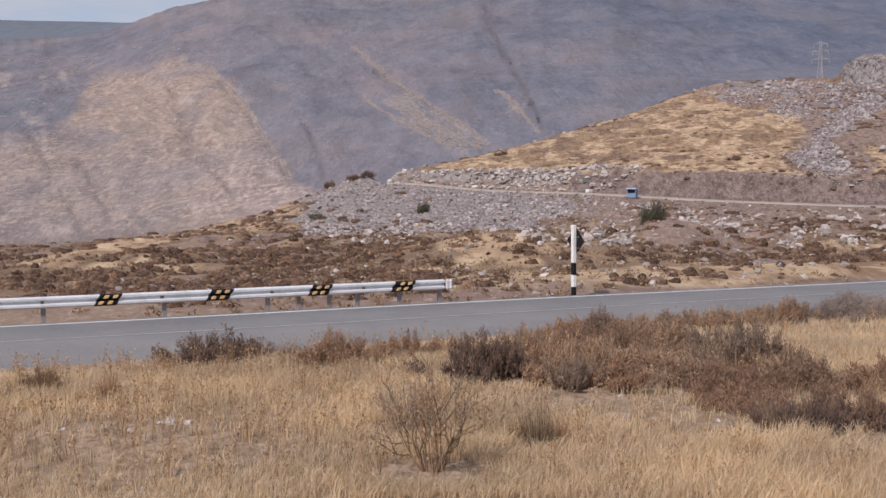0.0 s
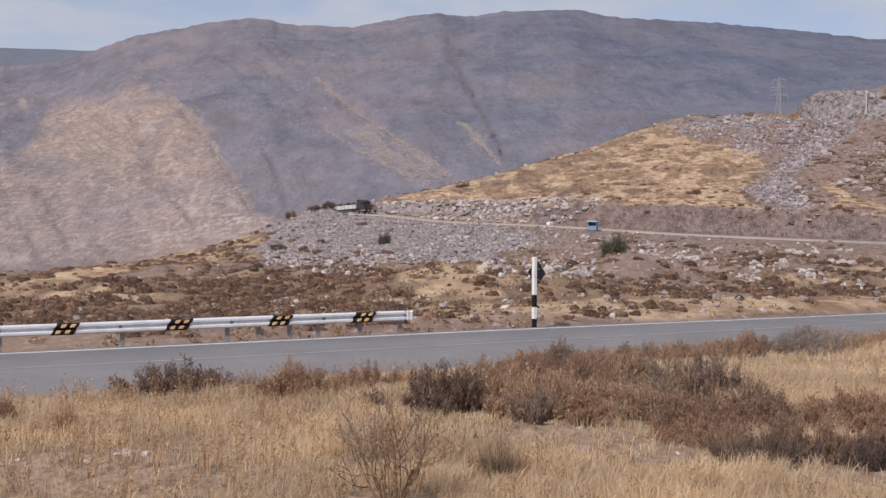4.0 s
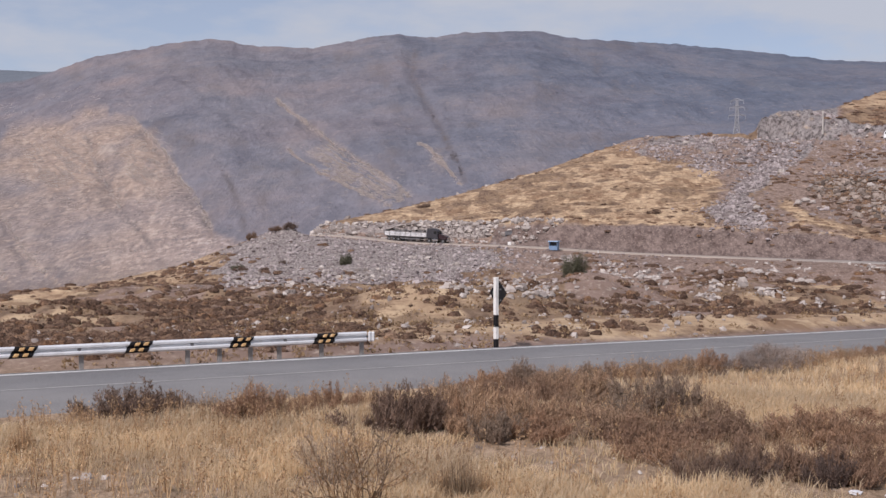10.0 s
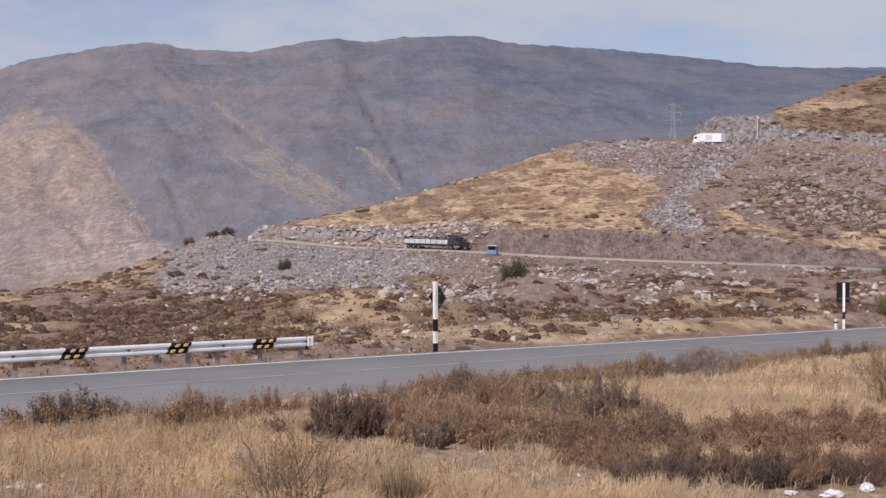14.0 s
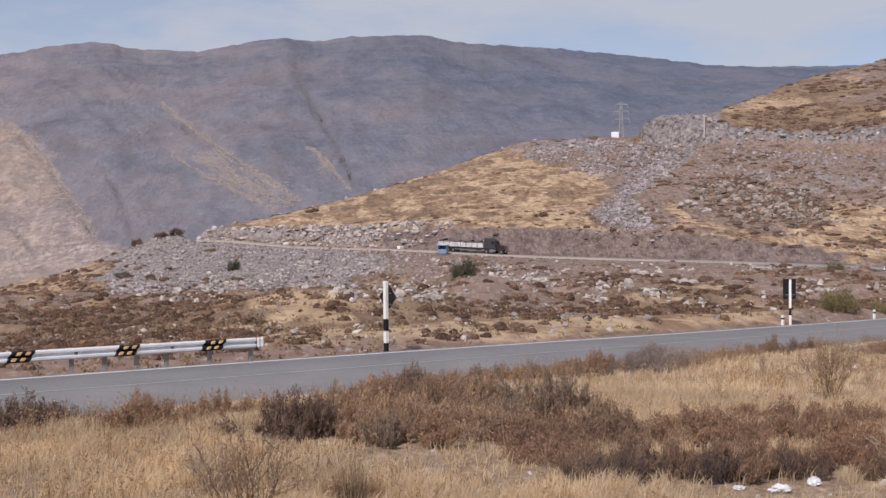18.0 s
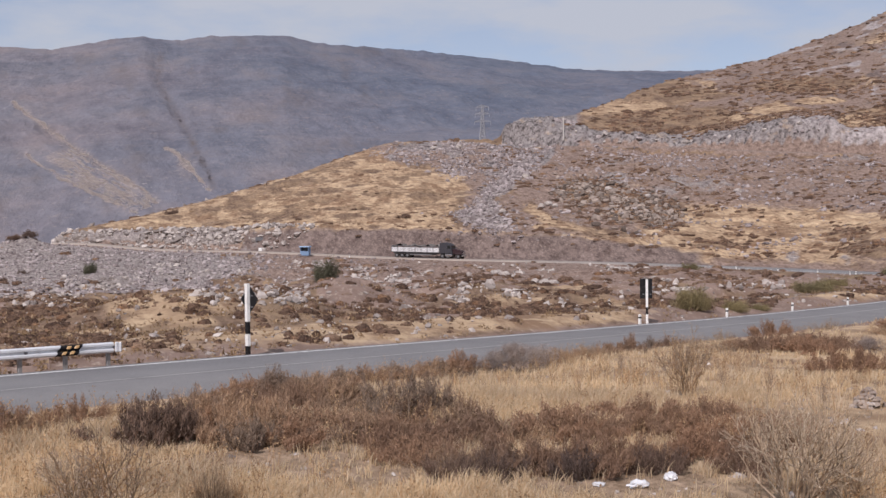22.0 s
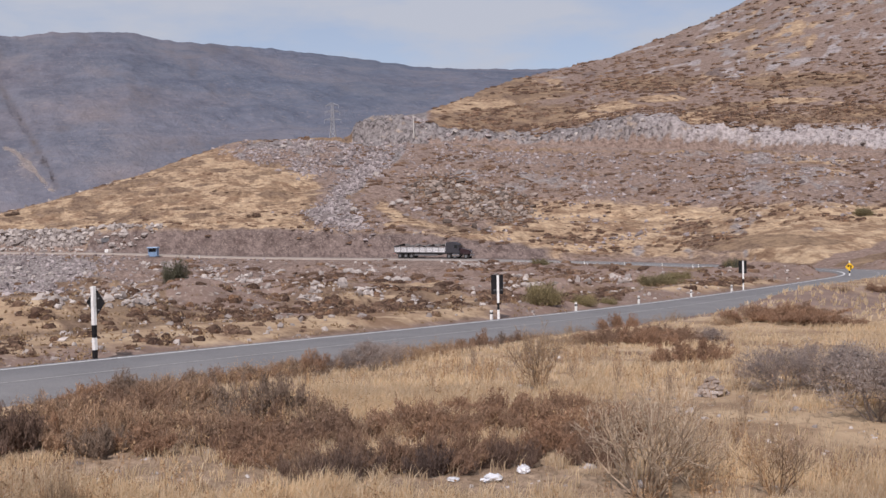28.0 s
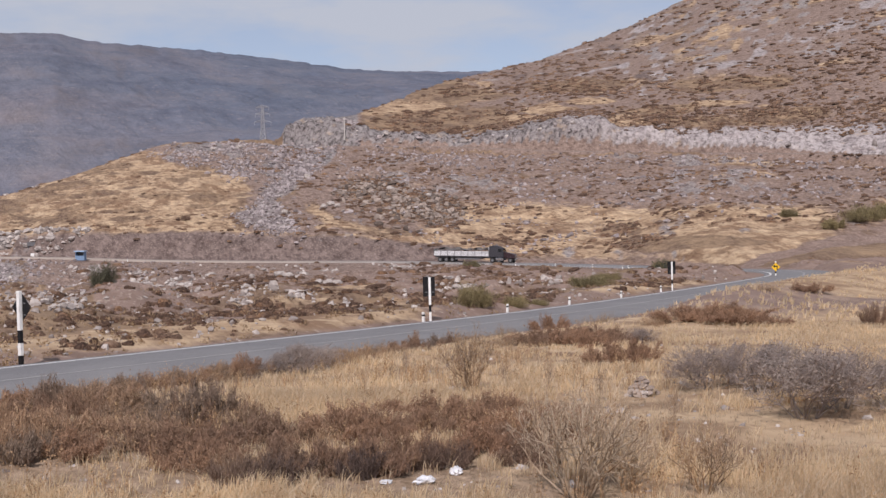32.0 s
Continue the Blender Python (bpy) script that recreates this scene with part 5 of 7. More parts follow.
def build_box_truck():
    tr = thing("box_truck", (0, 0, 0), "white cab-over truck with a plain white box body", "truck")

    def b(name, x0, y0, z0, x1, y1, z1, mat, bev=0.03, label="", parent=None):
        bm = bmesh.new()
        box(bm, x0, y0, z0, x1, y1, z1, bev)
        return part(name, bm, mat, parent or tr, label)
    b("chassis", -5.0, -0.45, 0.7, 4.6, 0.45, 0.95, M_DARKSTEEL)
    body = b("box_body", -5.1, -1.25, 1.0, 2.7, 1.25, 3.65, M_TRUCKWHITE, 0.05)
    b("side_panel", -1.8, 1.25, 1.5, 0.4, 1.262, 3.2, M_GREYPANEL, 0, "pale grey square panel", body)
    b("side_panel", -1.8, -1.262, 1.5, 0.4, -1.25, 3.2, M_GREYPANEL, 0, "", body)
    b("rear_door", -5.13, -1.2, 1.05, -5.1, 1.2, 3.6, M_TRUCKWHITE, 0, "", body)
    bm = bmesh.new()
    prof = [(2.85, 0.75), (2.85, 3.4), (3.6, 3.35), (4.6, 2.75), (4.9, 1.9), (4.95, 0.7)]
    a = [bm.verts.new((x, -1.2, z)) for x, z in prof]
    c = [bm.verts.new((x, 1.2, z)) for x, z in prof]
    bm.faces.new(a)
    bm.faces.new(c[::-1])
    for i in range(len(a)):
        j = (i + 1) % len(a)
        bm.faces.new((a[i], c[i], c[j], a[j]))
    bmesh.ops.recalc_face_normals(bm, faces=bm.faces)
    bmesh.ops.bevel(bm, geom=list(bm.edges), offset=0.08, segments=2, affect="EDGES")
    cab = part("cab", bm, M_TRUCKWHITE, tr)
    for sy in (-1, 1):
        b("side_window", 3.6, sy * 1.2 - 0.02, 1.9, 4.45, sy * 1.2 + 0.02, 2.6, M_GLASS, 0.01, "", cab)
        b("skirt", -2.8, sy * 1.15 - 0.03, 0.5, 0.6, sy * 1.15 + 0.03, 0.95, M_DARKSTEEL, 0.01)
        b("headlight", 4.9, sy * 0.85 - 0.15, 0.85, 4.98, sy * 0.85 + 0.15, 1.05, M_CHROME, 0.01)
        b("mirror", 4.7, sy * 1.35 - 0.08, 1.9, 4.8, sy * 1.35 + 0.08, 2.4, M_TARP, 0.02)
    bm = bmesh.new()
    q = [bm.verts.new(v) for v in ((4.66, -1.02, 2.68), (4.66, 1.02, 2.68), (4.92, 1.02, 1.95), (4.92, -1.02, 1.95))]
    bm.faces.new(q)
    bmesh.ops.solidify(bm, geom=bm.faces, thickness=-0.03)
    part("windscreen", bm, M_GLASS, cab)
    b("bumper", 4.85, -1.15, 0.45, 5.05, 1.15, 0.75, M_TRUCKWHITE, 0.04)
    wheels = []
    for x in (-3.9, -2.75, 3.75):
        for sy in (-1, 1):
            wheels.append(wheel(tr, x, sy * 1.0, 0.48))
    return tr, wheels


TRUCK, TRUCK_WHEELS = build_truck()
BOX_TRUCK, BOX_WHEELS = build_box_truck()
WHITE_TRUCK, WHITE_WHEELS = build_box_truck()
tagged(WHITE_TRUCK, "white box truck coming round the hill on the lower road")

# ================= plants and stones =================
RNG = np.random.default_rng(7)


def mat_foliage(name, dark, mid, light, rough=0.9, tint=0.8, through_light=0.35):
    """Leaves and stalks: every piece a little different, every plant a little more so."""
    m = Nodes(name, rough=rough, spec=0.12)
    c = m.ramp(m.island(), (0.0, dark), (0.55, mid), (1.0, light))
    k = m.mix(m.mask(m.object_random(), 0, 1), (0.66, 0.70, 0.78), (1.3, 1.16, 1.02))
    c = m.mix(tint, c, m.mix(1.0, c, k, "MULTIPLY"))
    n = m.noise(0.35, 3, 0.5)
    c = m.mix(m.mask(n, 0.35, 0.65), c, m.mix(1.0, c, (0.74, 0.74, 0.78), "MULTIPLY"))
    m.colour(c)
    t = m.n.new("ShaderNodeBsdfTranslucent")
    m.l.new(c, t.inputs["Color"])
    mx = m.n.new("ShaderNodeMixShader")
    mx.inputs[0].default_value = through_light
    m.l.new(m.bsdf.outputs[0], mx.inputs[1])
    m.l.new(t.outputs[0], mx.inputs[2])
    m.l.new(mx.outputs[0], m.n["Material Output"].inputs["Surface"])
    return m.mat


M_BROWN = mat_foliage("brown_scrub_leaves", (0.25, 0.157, 0.102), (0.36, 0.232, 0.153), (0.49, 0.33, 0.225), through_light=0.25, tint=0.5)
M_DUSK = mat_foliage("dark_grey_brown_leaves", (0.13, 0.09, 0.068), (0.22, 0.155, 0.117), (0.35, 0.25, 0.19), through_light=0.2)
M_UMBER = mat_foliage("umber_scrub_leaves", (0.23, 0.165, 0.118), (0.35, 0.252, 0.178), (0.50, 0.375, 0.268), through_light=0.2)
M_STEM = mat_foliage("grey_brown_twigs", (0.16, 0.125, 0.108), (0.29, 0.23, 0.19), (0.45, 0.37, 0.31))
M_GREYTWIG = mat_foliage("lilac_grey_twigs", (0.36, 0.30, 0.262), (0.50, 0.43, 0.38), (0.66, 0.58, 0.515), tint=0.3, through_light=0.5)
M_PALE = mat_foliage("pale_dry_twigs", (0.30, 0.225, 0.165), (0.50, 0.39, 0.285), (0.70, 0.58, 0.45))
M_STRAWTWIG = mat_foliage("straw_pale_twigs", (0.38, 0.295, 0.21), (0.58, 0.465, 0.34), (0.76, 0.64, 0.49), tint=0.3)
M_GRASS = mat_foliage("dry_golden_grass", through_light=0.5, dark=(0.74, 0.57, 0.345), mid=(0.91, 0.71, 0.455), light=(0.98, 0.83, 0.59))
M_STUBBLE = mat_foliage("dry_stubble", (0.42, 0.31, 0.20), (0.60, 0.46, 0.30), (0.78, 0.63, 0.43))
M_WEED = mat_foliage("brown_dead_stalks", (0.25, 0.175, 0.11), (0.46, 0.33, 0.205), (0.66, 0.50, 0.32))
M_DARKGREEN = mat_foliage("dark_green_leaves", (0.08, 0.08, 0.055), (0.145, 0.145, 0.10), (0.23, 0.225, 0.155), tint=0.3)
M_OLIVE = mat_foliage("olive_leaves", (0.17, 0.145, 0.075), (0.32, 0.27, 0.145), (0.46, 0.39, 0.22), tint=0.4)
M_SCRUB = mat_foliage("hillside_scrub", (0.115, 0.076, 0.058), (0.195, 0.132, 0.10), (0.30, 0.21, 0.156))
M_TUFTS = mat_foliage("hillside_grass", (0.27, 0.18, 0.10), (0.43, 0.30, 0.17), (0.58, 0.43, 0.27))
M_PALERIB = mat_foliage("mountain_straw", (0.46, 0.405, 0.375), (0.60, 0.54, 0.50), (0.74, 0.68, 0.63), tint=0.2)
# mountain scrub greyed towards the hill's colour, painted haze included
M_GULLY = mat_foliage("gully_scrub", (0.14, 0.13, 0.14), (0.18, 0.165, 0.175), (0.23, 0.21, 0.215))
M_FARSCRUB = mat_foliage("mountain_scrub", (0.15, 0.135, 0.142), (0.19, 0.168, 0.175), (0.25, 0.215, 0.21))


def mat_stone(name, dark, light):
    m = Nodes(name, rough=0.92, spec=0.15)
    a, b = m.noise(1.7, 5, 0.65), m.noise(9, 4, 0.7)
    c = m.mix(m.island(), dark, light)
    c = m.mix(m.mask(a, 0.4, 0.65), c, m.mix(1.0, c, (0.70, 0.68, 0.68), "MULTIPLY"))
    c = m.mix(m.mask(b, 0.55, 0.75), c, m.mix(1.0, c, (1.2, 1.18, 1.15), "MULTIPLY"))
    return m.colour(c).bump(b, 0.5, 0.06).mat


M_STONE = mat_stone("grey_scree_stone", (0.18, 0.152, 0.150), (0.48, 0.425, 0.418))
M_BROWNSTONE = mat_stone("brown_rock", (0.10, 0.078, 0.066), (0.42, 0.35, 0.30))
M_PALESTONE = mat_stone("pale_stone", (0.22, 0.19, 0.175), (0.60, 0.545, 0.505))


def soup(tris, name, mat, smooth=False):
    """A mesh object of loose triangles, given as an array n x 3 x 3."""
    return mesh_np(name, tris.reshape(-1, 3), np.arange(len(tris) * 3).reshape(-1, 3), mat, smooth)


def as_part(ob, parent, label=""):
    ob.parent = parent
    if ob.name.split(".")[0] in ("foliage", "woody_base", "tip_growth", "dry_leafage", "leafage", "stalk_mass"):
        ob["kind"] = "stuff"
    if label:
        ob["label"] = label
    return ob


def leaves(points, size, up=0.3, squash=0.45):
    """A small triangle at each point, turned at random."""
    n = len(points)
    a = RNG.normal(size=(n, 3))
    a[:, 2] += up
    a /= np.linalg.norm(a, axis=1)[:, None]
    b = np.cross(a, RNG.normal(size=(n, 3)))
    b /= np.linalg.norm(b, axis=1)[:, None] + 1e-9
    s = (size * RNG.uniform(0.6, 1.4, n))[:, None]
    return np.stack([points - b * s * squash, points + b * s * squash, points + a * s * 1.3], 1)


def stalks(base, tip, width):
    """A thin upright triangle from each base to its tip."""
    d = RNG.normal(size=base.shape)
    d[:, 2] = 0
    d /= np.linalg.norm(d, axis=1)[:, None] + 1e-9
    w = np.broadcast_to(np.asarray(width, float), (len(base),))[:, None]
    return np.stack([base - d * w, base + d * w, tip], 1)


def dome_shrub(n, rx, h, lump=0.25, leaf=0.058, per=21, spread_leaf=0.04):
    """Sprigs that rise from a woody foot to an uneven dome; returns leaf and stem triangles."""
    c = max(5, n // 11)
    ca, cu = RNG.uniform(0, 2 * np.pi, c), np.sqrt(RNG.uniform(0, 1, c))
    of = RNG.integers(0, c, n)
    px, py = np.cos(ca) * cu, np.sin(ca) * cu
    rise = RNG.uniform(0.55, 1.1, c)
    out = 1 + lump * np.sin(ca * 3 + RNG.uniform(0, 6)) + lump * 0.8 * np.sin(ca * 5 + RNG.uniform(0, 6))
    tx, ty = (px * out)[of] + RNG.normal(0, 0.10, n), (py * out)[of] + RNG.normal(0, 0.10, n)
    away = np.hypot(tx - (px * out)[of], ty - (py * out)[of])
    tip = np.stack([tx * rx, ty * rx, h * np.sqrt(np.clip(1 - 0.72 * cu * cu, 0.08, 1))[of] * rise[of] * (1.08 - 1.6 * away) * RNG.uniform(0.72, 1.1, n)], -1)
    tip[:, 2] = np.maximum(tip[:, 2], 0.06 * h)
    base = np.stack([tip[:, 0] * 0.55, tip[:, 1] * 0.55, np.zeros(n) - 0.05], -1) + RNG.normal(0, 0.04, (n, 3)) * (1, 1, 0)
    st = stalks(base, tip, 0.007)
    t = RNG.uniform(0.28, 1.03, (n, per, 1))
    bend = base[:, None] + (tip - base)[:, None] * t
    pts = (bend + RNG.normal(0, spread_leaf, (n, per, 3))).reshape(-1, 3)
    pts[:, 2] = np.maximum(pts[:, 2], 0.01)
    return leaves(pts, leaf, 2.6, 0.13), st


def branches(start, direction, length, width, depth, out, rnd, wild=0.45, kids=3):
    """Forking twigs, as a list of (from, to, half-widths)."""
    p, d = Vector(start), Vector(direction).normalized()
    n = 2 if depth > 0 else 1
    for k in range(n):
        d = (d + Vector((rnd.gauss(0, wild * 0.4), rnd.gauss(0, wild * 0.4), rnd.gauss(0.06, wild * 0.3)))).normalized()
        q = p + d * length / n
        q.z = max(q.z, 0.02)
        out.append((tuple(p), tuple(q), width * (1 - 0.3 * k), width * (0.7 - 0.2 * k)))
        p = q
    if depth > 0:
        for _ in range(kids):
            e = (d + Vector((rnd.gauss(0, wild), rnd.gauss(0, wild), rnd.gauss(0.05, wild * 0.7)))).normalized()
            branches(p, e, length * rnd.uniform(0.55, 0.85), width * 0.72, depth - 1, out, rnd, wild, kids)


def twig_mesh(segs):
    """Three-sided tapering twigs."""
    a, b = np.array([s[0] for s in segs]), np.array([s[1] for s in segs])
    wa, wb = np.array([s[2] for s in segs])[:, None], np.array([s[3] for s in segs])[:, None]
    d = b - a
    d /= np.linalg.norm(d, axis=1)[:, None] + 1e-9
    u = np.cross(d, np.where(np.abs(d[:, 2:3]) < 0.9, (0, 0, 1), (1, 0, 0)))
    u /= np.linalg.norm(u, axis=1)[:, None] + 1e-9
    v = np.cross(d, u)
    A, B = [], []
    for k in range(3):
        c, s = math.cos(k * 2.094), math.sin(k * 2.094)
        A.append(a + (u * c + v * s) * wa)
        B.append(b + (u * c + v * s) * wb)
    tri = []
    for k in range(3):
        j = (k + 1) % 3
        tri += [np.stack([A[k], A[j], B[j]], 1), np.stack([A[k], B[j], B[k]], 1)]
    return np.concatenate(tri)


def twig_bush(seed, stems, h, spread_w, depth, width, wild=0.45, kids=3):
    rnd = random.Random(seed)
    segs = []
    for k in range(stems):
        a = rnd.uniform(0, 2 * math.pi)
        lean = rnd.uniform(0.1, 1.0) * spread_w
        d = Vector((math.cos(a) * lean, math.sin(a) * lean, 1.0))
        branches((math.cos(a) * 0.1, math.sin(a) * 0.1, 0), d, h * rnd.uniform(0.3, 0.42), width, depth, segs, rnd, wild, kids)
    return segs


def seen_at(b, e, r0, r1, step):
    """Where the ground lies that shows at a bearing and height: x, y, z."""
    cols = np.round(np.asarray(b) * 10) / 10
    rr = np.arange(r0, r1, step)
    out = np.zeros((len(b), 3))
    keys = np.unique(cols)
    gx, gy = np.outer(np.sin(np.radians(keys)), rr), np.outer(np.cos(np.radians(keys)), rr)
    gz = land(gx.ravel(), gy.ravel())[0].reshape(gx.shape)
    for k, c in enumerate(keys):
        here = cols == c
        el = np.maximum.accumulate(np.degrees(np.arctan2(gz[k] - EYE.z, rr)) + np.arange(len(rr)) * 1e-7)
        r = np.interp(np.asarray(e)[here], el, rr)
        out[here] = np.column_stack([r * np.sin(np.radians(b[here])), r * np.cos(np.radians(b[here])), np.zeros(here.sum())])
    out[:, 2] = land(out[:, 0], out[:, 1])[0]
    return out[:, 0], out[:, 1], out[:, 2]


def cushions(x, y, z, w, h):
    """Low uneven cushion-shaped shrubs, each a closed dome."""
    n, k = len(x), 7
    a = np.arange(k) / k * 2 * np.pi + RNG.uniform(0, 6.28, (n, 1))
    sx, sy = RNG.uniform(0.8, 1.75, (n, 1)), RNG.uniform(0.6, 1.1, (n, 1))
    rows = []
    for u, v in ((1.0, -0.15), (0.92, 0.55), (0.55, 0.92)):
        j = RNG.uniform(0.72, 1.25, (n, k))
        rows.append(np.stack([x[:, None] + np.cos(a) * u * j * w[:, None] * sx, y[:, None] + np.sin(a) * u * j * w[:, None] * sy, z[:, None] + v * h[:, None] * RNG.uniform(0.75, 1.2, (n, k))], -1))
    top = np.stack([x, y, z + h * RNG.uniform(0.9, 1.15, n)], -1)[:, None]
    co = np.concatenate(rows + [top], 1)
    f = []
    for q in range(k):
        q2 = (q + 1) % k
        for lv in (0, 1):
            f += [(lv * k + q, lv * k + q2, lv * k + k + q2), (lv * k + q, lv * k + k + q2, lv * k + k + q)]
        f.append((2 * k + q, 2 * k + q2, 3 * k))
    f = np.array(f)
    return co.reshape(-1, 3), (f[None] + (np.arange(n) * (3 * k + 1))[:, None, None]).reshape(-1, 3)


def mat_cushion(name, dark, mid, light):
    m = Nodes(name, rough=0.95, spec=0.08)
    c = m.ramp(m.island(), (0.0, dark), (0.55, mid), (1.0, light))
    a, b = m.noise(4.5, 4, 0.75), m.noise(1.1, 3, 0.6)
    c = m.mix(m.mask(a, 0.42, 0.60), m.mix(1.0, c, (0.58, 0.56, 0.56), "MULTIPLY"), m.mix(1.0, c, (1.22, 1.2, 1.16), "MULTIPLY"))
    c = m.mix(m.mask(b, 0.50, 0.66), c, m.mix(1.0, c, (1.25, 1.1, 0.92), "MULTIPLY"))
    return m.colour(c).bump(a, 0.9, 0.25).mat


M_CUSHION = mat_cushion("cushion_scrub", (0.095, 0.063, 0.049), (0.17, 0.113, 0.084), (0.28, 0.192, 0.138))


# ---- shrubs of the near field, built once each and then set out ----
def make_brown(k, rx, h, n):
    ob = thing("shrub", (0, 0, 0), "low brown dry shrub with dense fine twigs", "shrub", "brown shrubs of the field")
    lf, st = dome_shrub(n, rx, h, 0.3, 0.062, 52, 0.026)
    as_part(soup(lf, "foliage", M_BROWN), ob)
    as_part(soup(st, "woody_base", M_STEM), ob)
    return ob


def make_verge(k, rx, h, n):
    ob = thing("shrub", (0, 0, 0), "straggly brown and straw-coloured roadside shrub", "shrub", "roadside shrubs")
    lf, st = dome_shrub(n, rx, h, 0.3, 0.04, 9)
    as_part(soup(lf, "foliage", M_WEED), ob)
    as_part(soup(st, "woody_base", M_PALE), ob)
    return ob


def make_grey(k, h, w):
    ob = thing("twiggy_shrub", (0, 0, 0), "leafless grey twiggy shrub with crooked branches", "shrub", "grey twiggy shrubs")
    stems = [twig_bush(100 + k * 40 + j, 1, h * 0.92, w * 1.25, 4, 0.012, 0.55, 3) for j in range(13)]
    for one in stems:
        as_part(soup(twig_mesh(one), "branch", M_GREYTWIG), ob)
    segs = [q for one in stems for q in one]
    ends = np.array([s[1] for s in segs])
    ends = ends[ends[:, 2] > h * 0.25]
    as_part(soup(leaves(np.repeat(ends, 2, 0) + RNG.normal(0, 0.05, (len(ends) * 2, 3)), 0.03, 0.6, 0.2), "tip_growth", M_GREYTWIG), ob)
    return ob


def make_thorn(k, h, w, stems=9, depth=4):
    ob = thing("thorn_bush", (0, 0, 0), "pale bare thorn bush with thin spreading stems", "shrub", "pale thorn bushes")
    made = [twig_bush(200 + k * 40 + j, 1, h, w, depth, 0.016, 0.38, 2) for j in range(stems)]
    for one in made:
        as_part(soup(twig_mesh(one), "branch", M_STRAWTWIG if k == 1 else M_WEED if k == 0 else M_PALE), ob)
    segs = [q for one in made for q in one]
    ends = np.array([s[1] for s in segs])
    ends = ends[ends[:, 2] > h * 0.3]
    as_part(soup(leaves(np.repeat(ends, 2, 0) + RNG.normal(0, 0.03, (len(ends) * 2, 3)), 0.014 if k == 1 else 0.022, 0.6, 0.4), "dry_leafage", M_STRAWTWIG if k == 1 else M_PALE), ob)
    return ob


def make_olive(k, rx, h, n):
    ob = thing("bush", (0, 0, 0), ("olive-green bush among the stones beyond the road", "dark dry bush among stones on the slope", "dark green leafy bush on the stony bank")[k], "bush", "olive bushes beyond the road")
    lf, st = dome_shrub(n, rx, h, 0.25, 0.085, 30, 0.10)
    as_part(soup(lf, "foliage", (M_OLIVE, M_DUSK, M_DARKGREEN)[k]), ob)
    as_part(soup(st, "woody_base", M_STEM), ob)
    return ob


def make_dusk(k, n, mat, label):
    ob = thing("shrub", (0, 0, 0), label, "shrub", "brown shrubs of the field")
    lf, st = dome_shrub(n, 1.0, 1.0, 0.32, 0.062, 52, 0.026)
    as_part(soup(lf, "foliage", mat), ob)
    as_part(soup(st, "woody_base", M_STEM), ob)
    return ob


BROWN = [make_brown(k, 1.0, 1.0, 235) for k in range(4)]
DUSK = [make_dusk(0, 230, M_DUSK, "dense dark grey-brown shrub; small ones stand in for shaded gaps")]
UMBER = [make_dusk(k, 195, M_UMBER, "dull umber dry shrub among straw-coloured grass") for k in range(2)]
VERGE = [make_verge(k, 1.0, 1.0, 330) for k in range(2)]
GREY = [make_grey(k, 1.0, 0.9) for k in range(3)]
THORN = [make_thorn(0, 1.0, 1.0, 20), make_thorn(1, 1.0, 1.15, 34), make_thorn(2, 1.0, 0.5, 8)]
OLIVE = [make_olive(k, 1.0, 1.0, 300) for k in range(3)]
TUSSOCK = []
for k in range(2):
    ob = thing("tussock", (0, 0, 0), "upright brown tussock of dead stalks in the grass", "tussock", "brown tussocks")
    n = 170
    a, u = RNG.uniform(0, 6.28, n), np.sqrt(RNG.uniform(0, 1, n))
    foot = np.stack([np.cos(a) * u * 0.5, np.sin(a) * u * 0.5, np.full(n, -0.05)], -1)
    head = foot * (1.7, 1.7, 0) + np.stack([RNG.normal(0, .07, n), RNG.normal(0, .07, n), RNG.uniform(0.45, 1.1, n) * (1.15 - 0.5 * u)], -1)
    as_part(soup(stalks(foot, head, 0.03), "stalk_mass", M_WEED), ob)
    t = RNG.uniform(0.3, 1.0, (n, 7, 1))
    as_part(soup(leaves((foot[:, None] + (head - foot)[:, None] * t + RNG.normal(0, 0.02, (n, 7, 3))).reshape(-1, 3), 0.06, 2.6, 0.16), "leafage", M_WEED), ob)
    TUSSOCK.append(ob)
PLACED = set()
BLOCKED = []      # discs where no grass grows


def set_out(kinds, b, r, w, h, k=0, sink=0.04, clear_road=True):
    """Stand a plant at a bearing and distance; w is its half-width, h its height."""
    ob = kinds[k % len(kinds)]
    x, y = by_bearing(b, r)
    while clear_road and r < 160 and near_line(np.array([x]), np.array([y]), ROAD_LINE)[0][0] < 4.2 + w * 0.55:
        r -= 0.3
        x, y = by_bearing(b, r)
    z = ground_at(x, y) - sink
    m = pose(x, y, z, 0, 0, (b * 137 + r * 71) % 360) @ Matrix.Diagonal((w, w * (0.85 + 0.3 * ((b * 7.7) % 1)), h, 1))
    if r < 60:
        BLOCKED.append((x, y, w * 0.85))
    if ob.name not in PLACED:
        PLACED.add(ob.name)
        ob.matrix_basis = m
        return ob
    # a copy takes its pose without the first one's scale
    old = ob.matrix_basis.copy()
    ob.scale = (1, 1, 1)
    c = copy_thing(ob, m)
    ob.matrix_basis = old
    return c


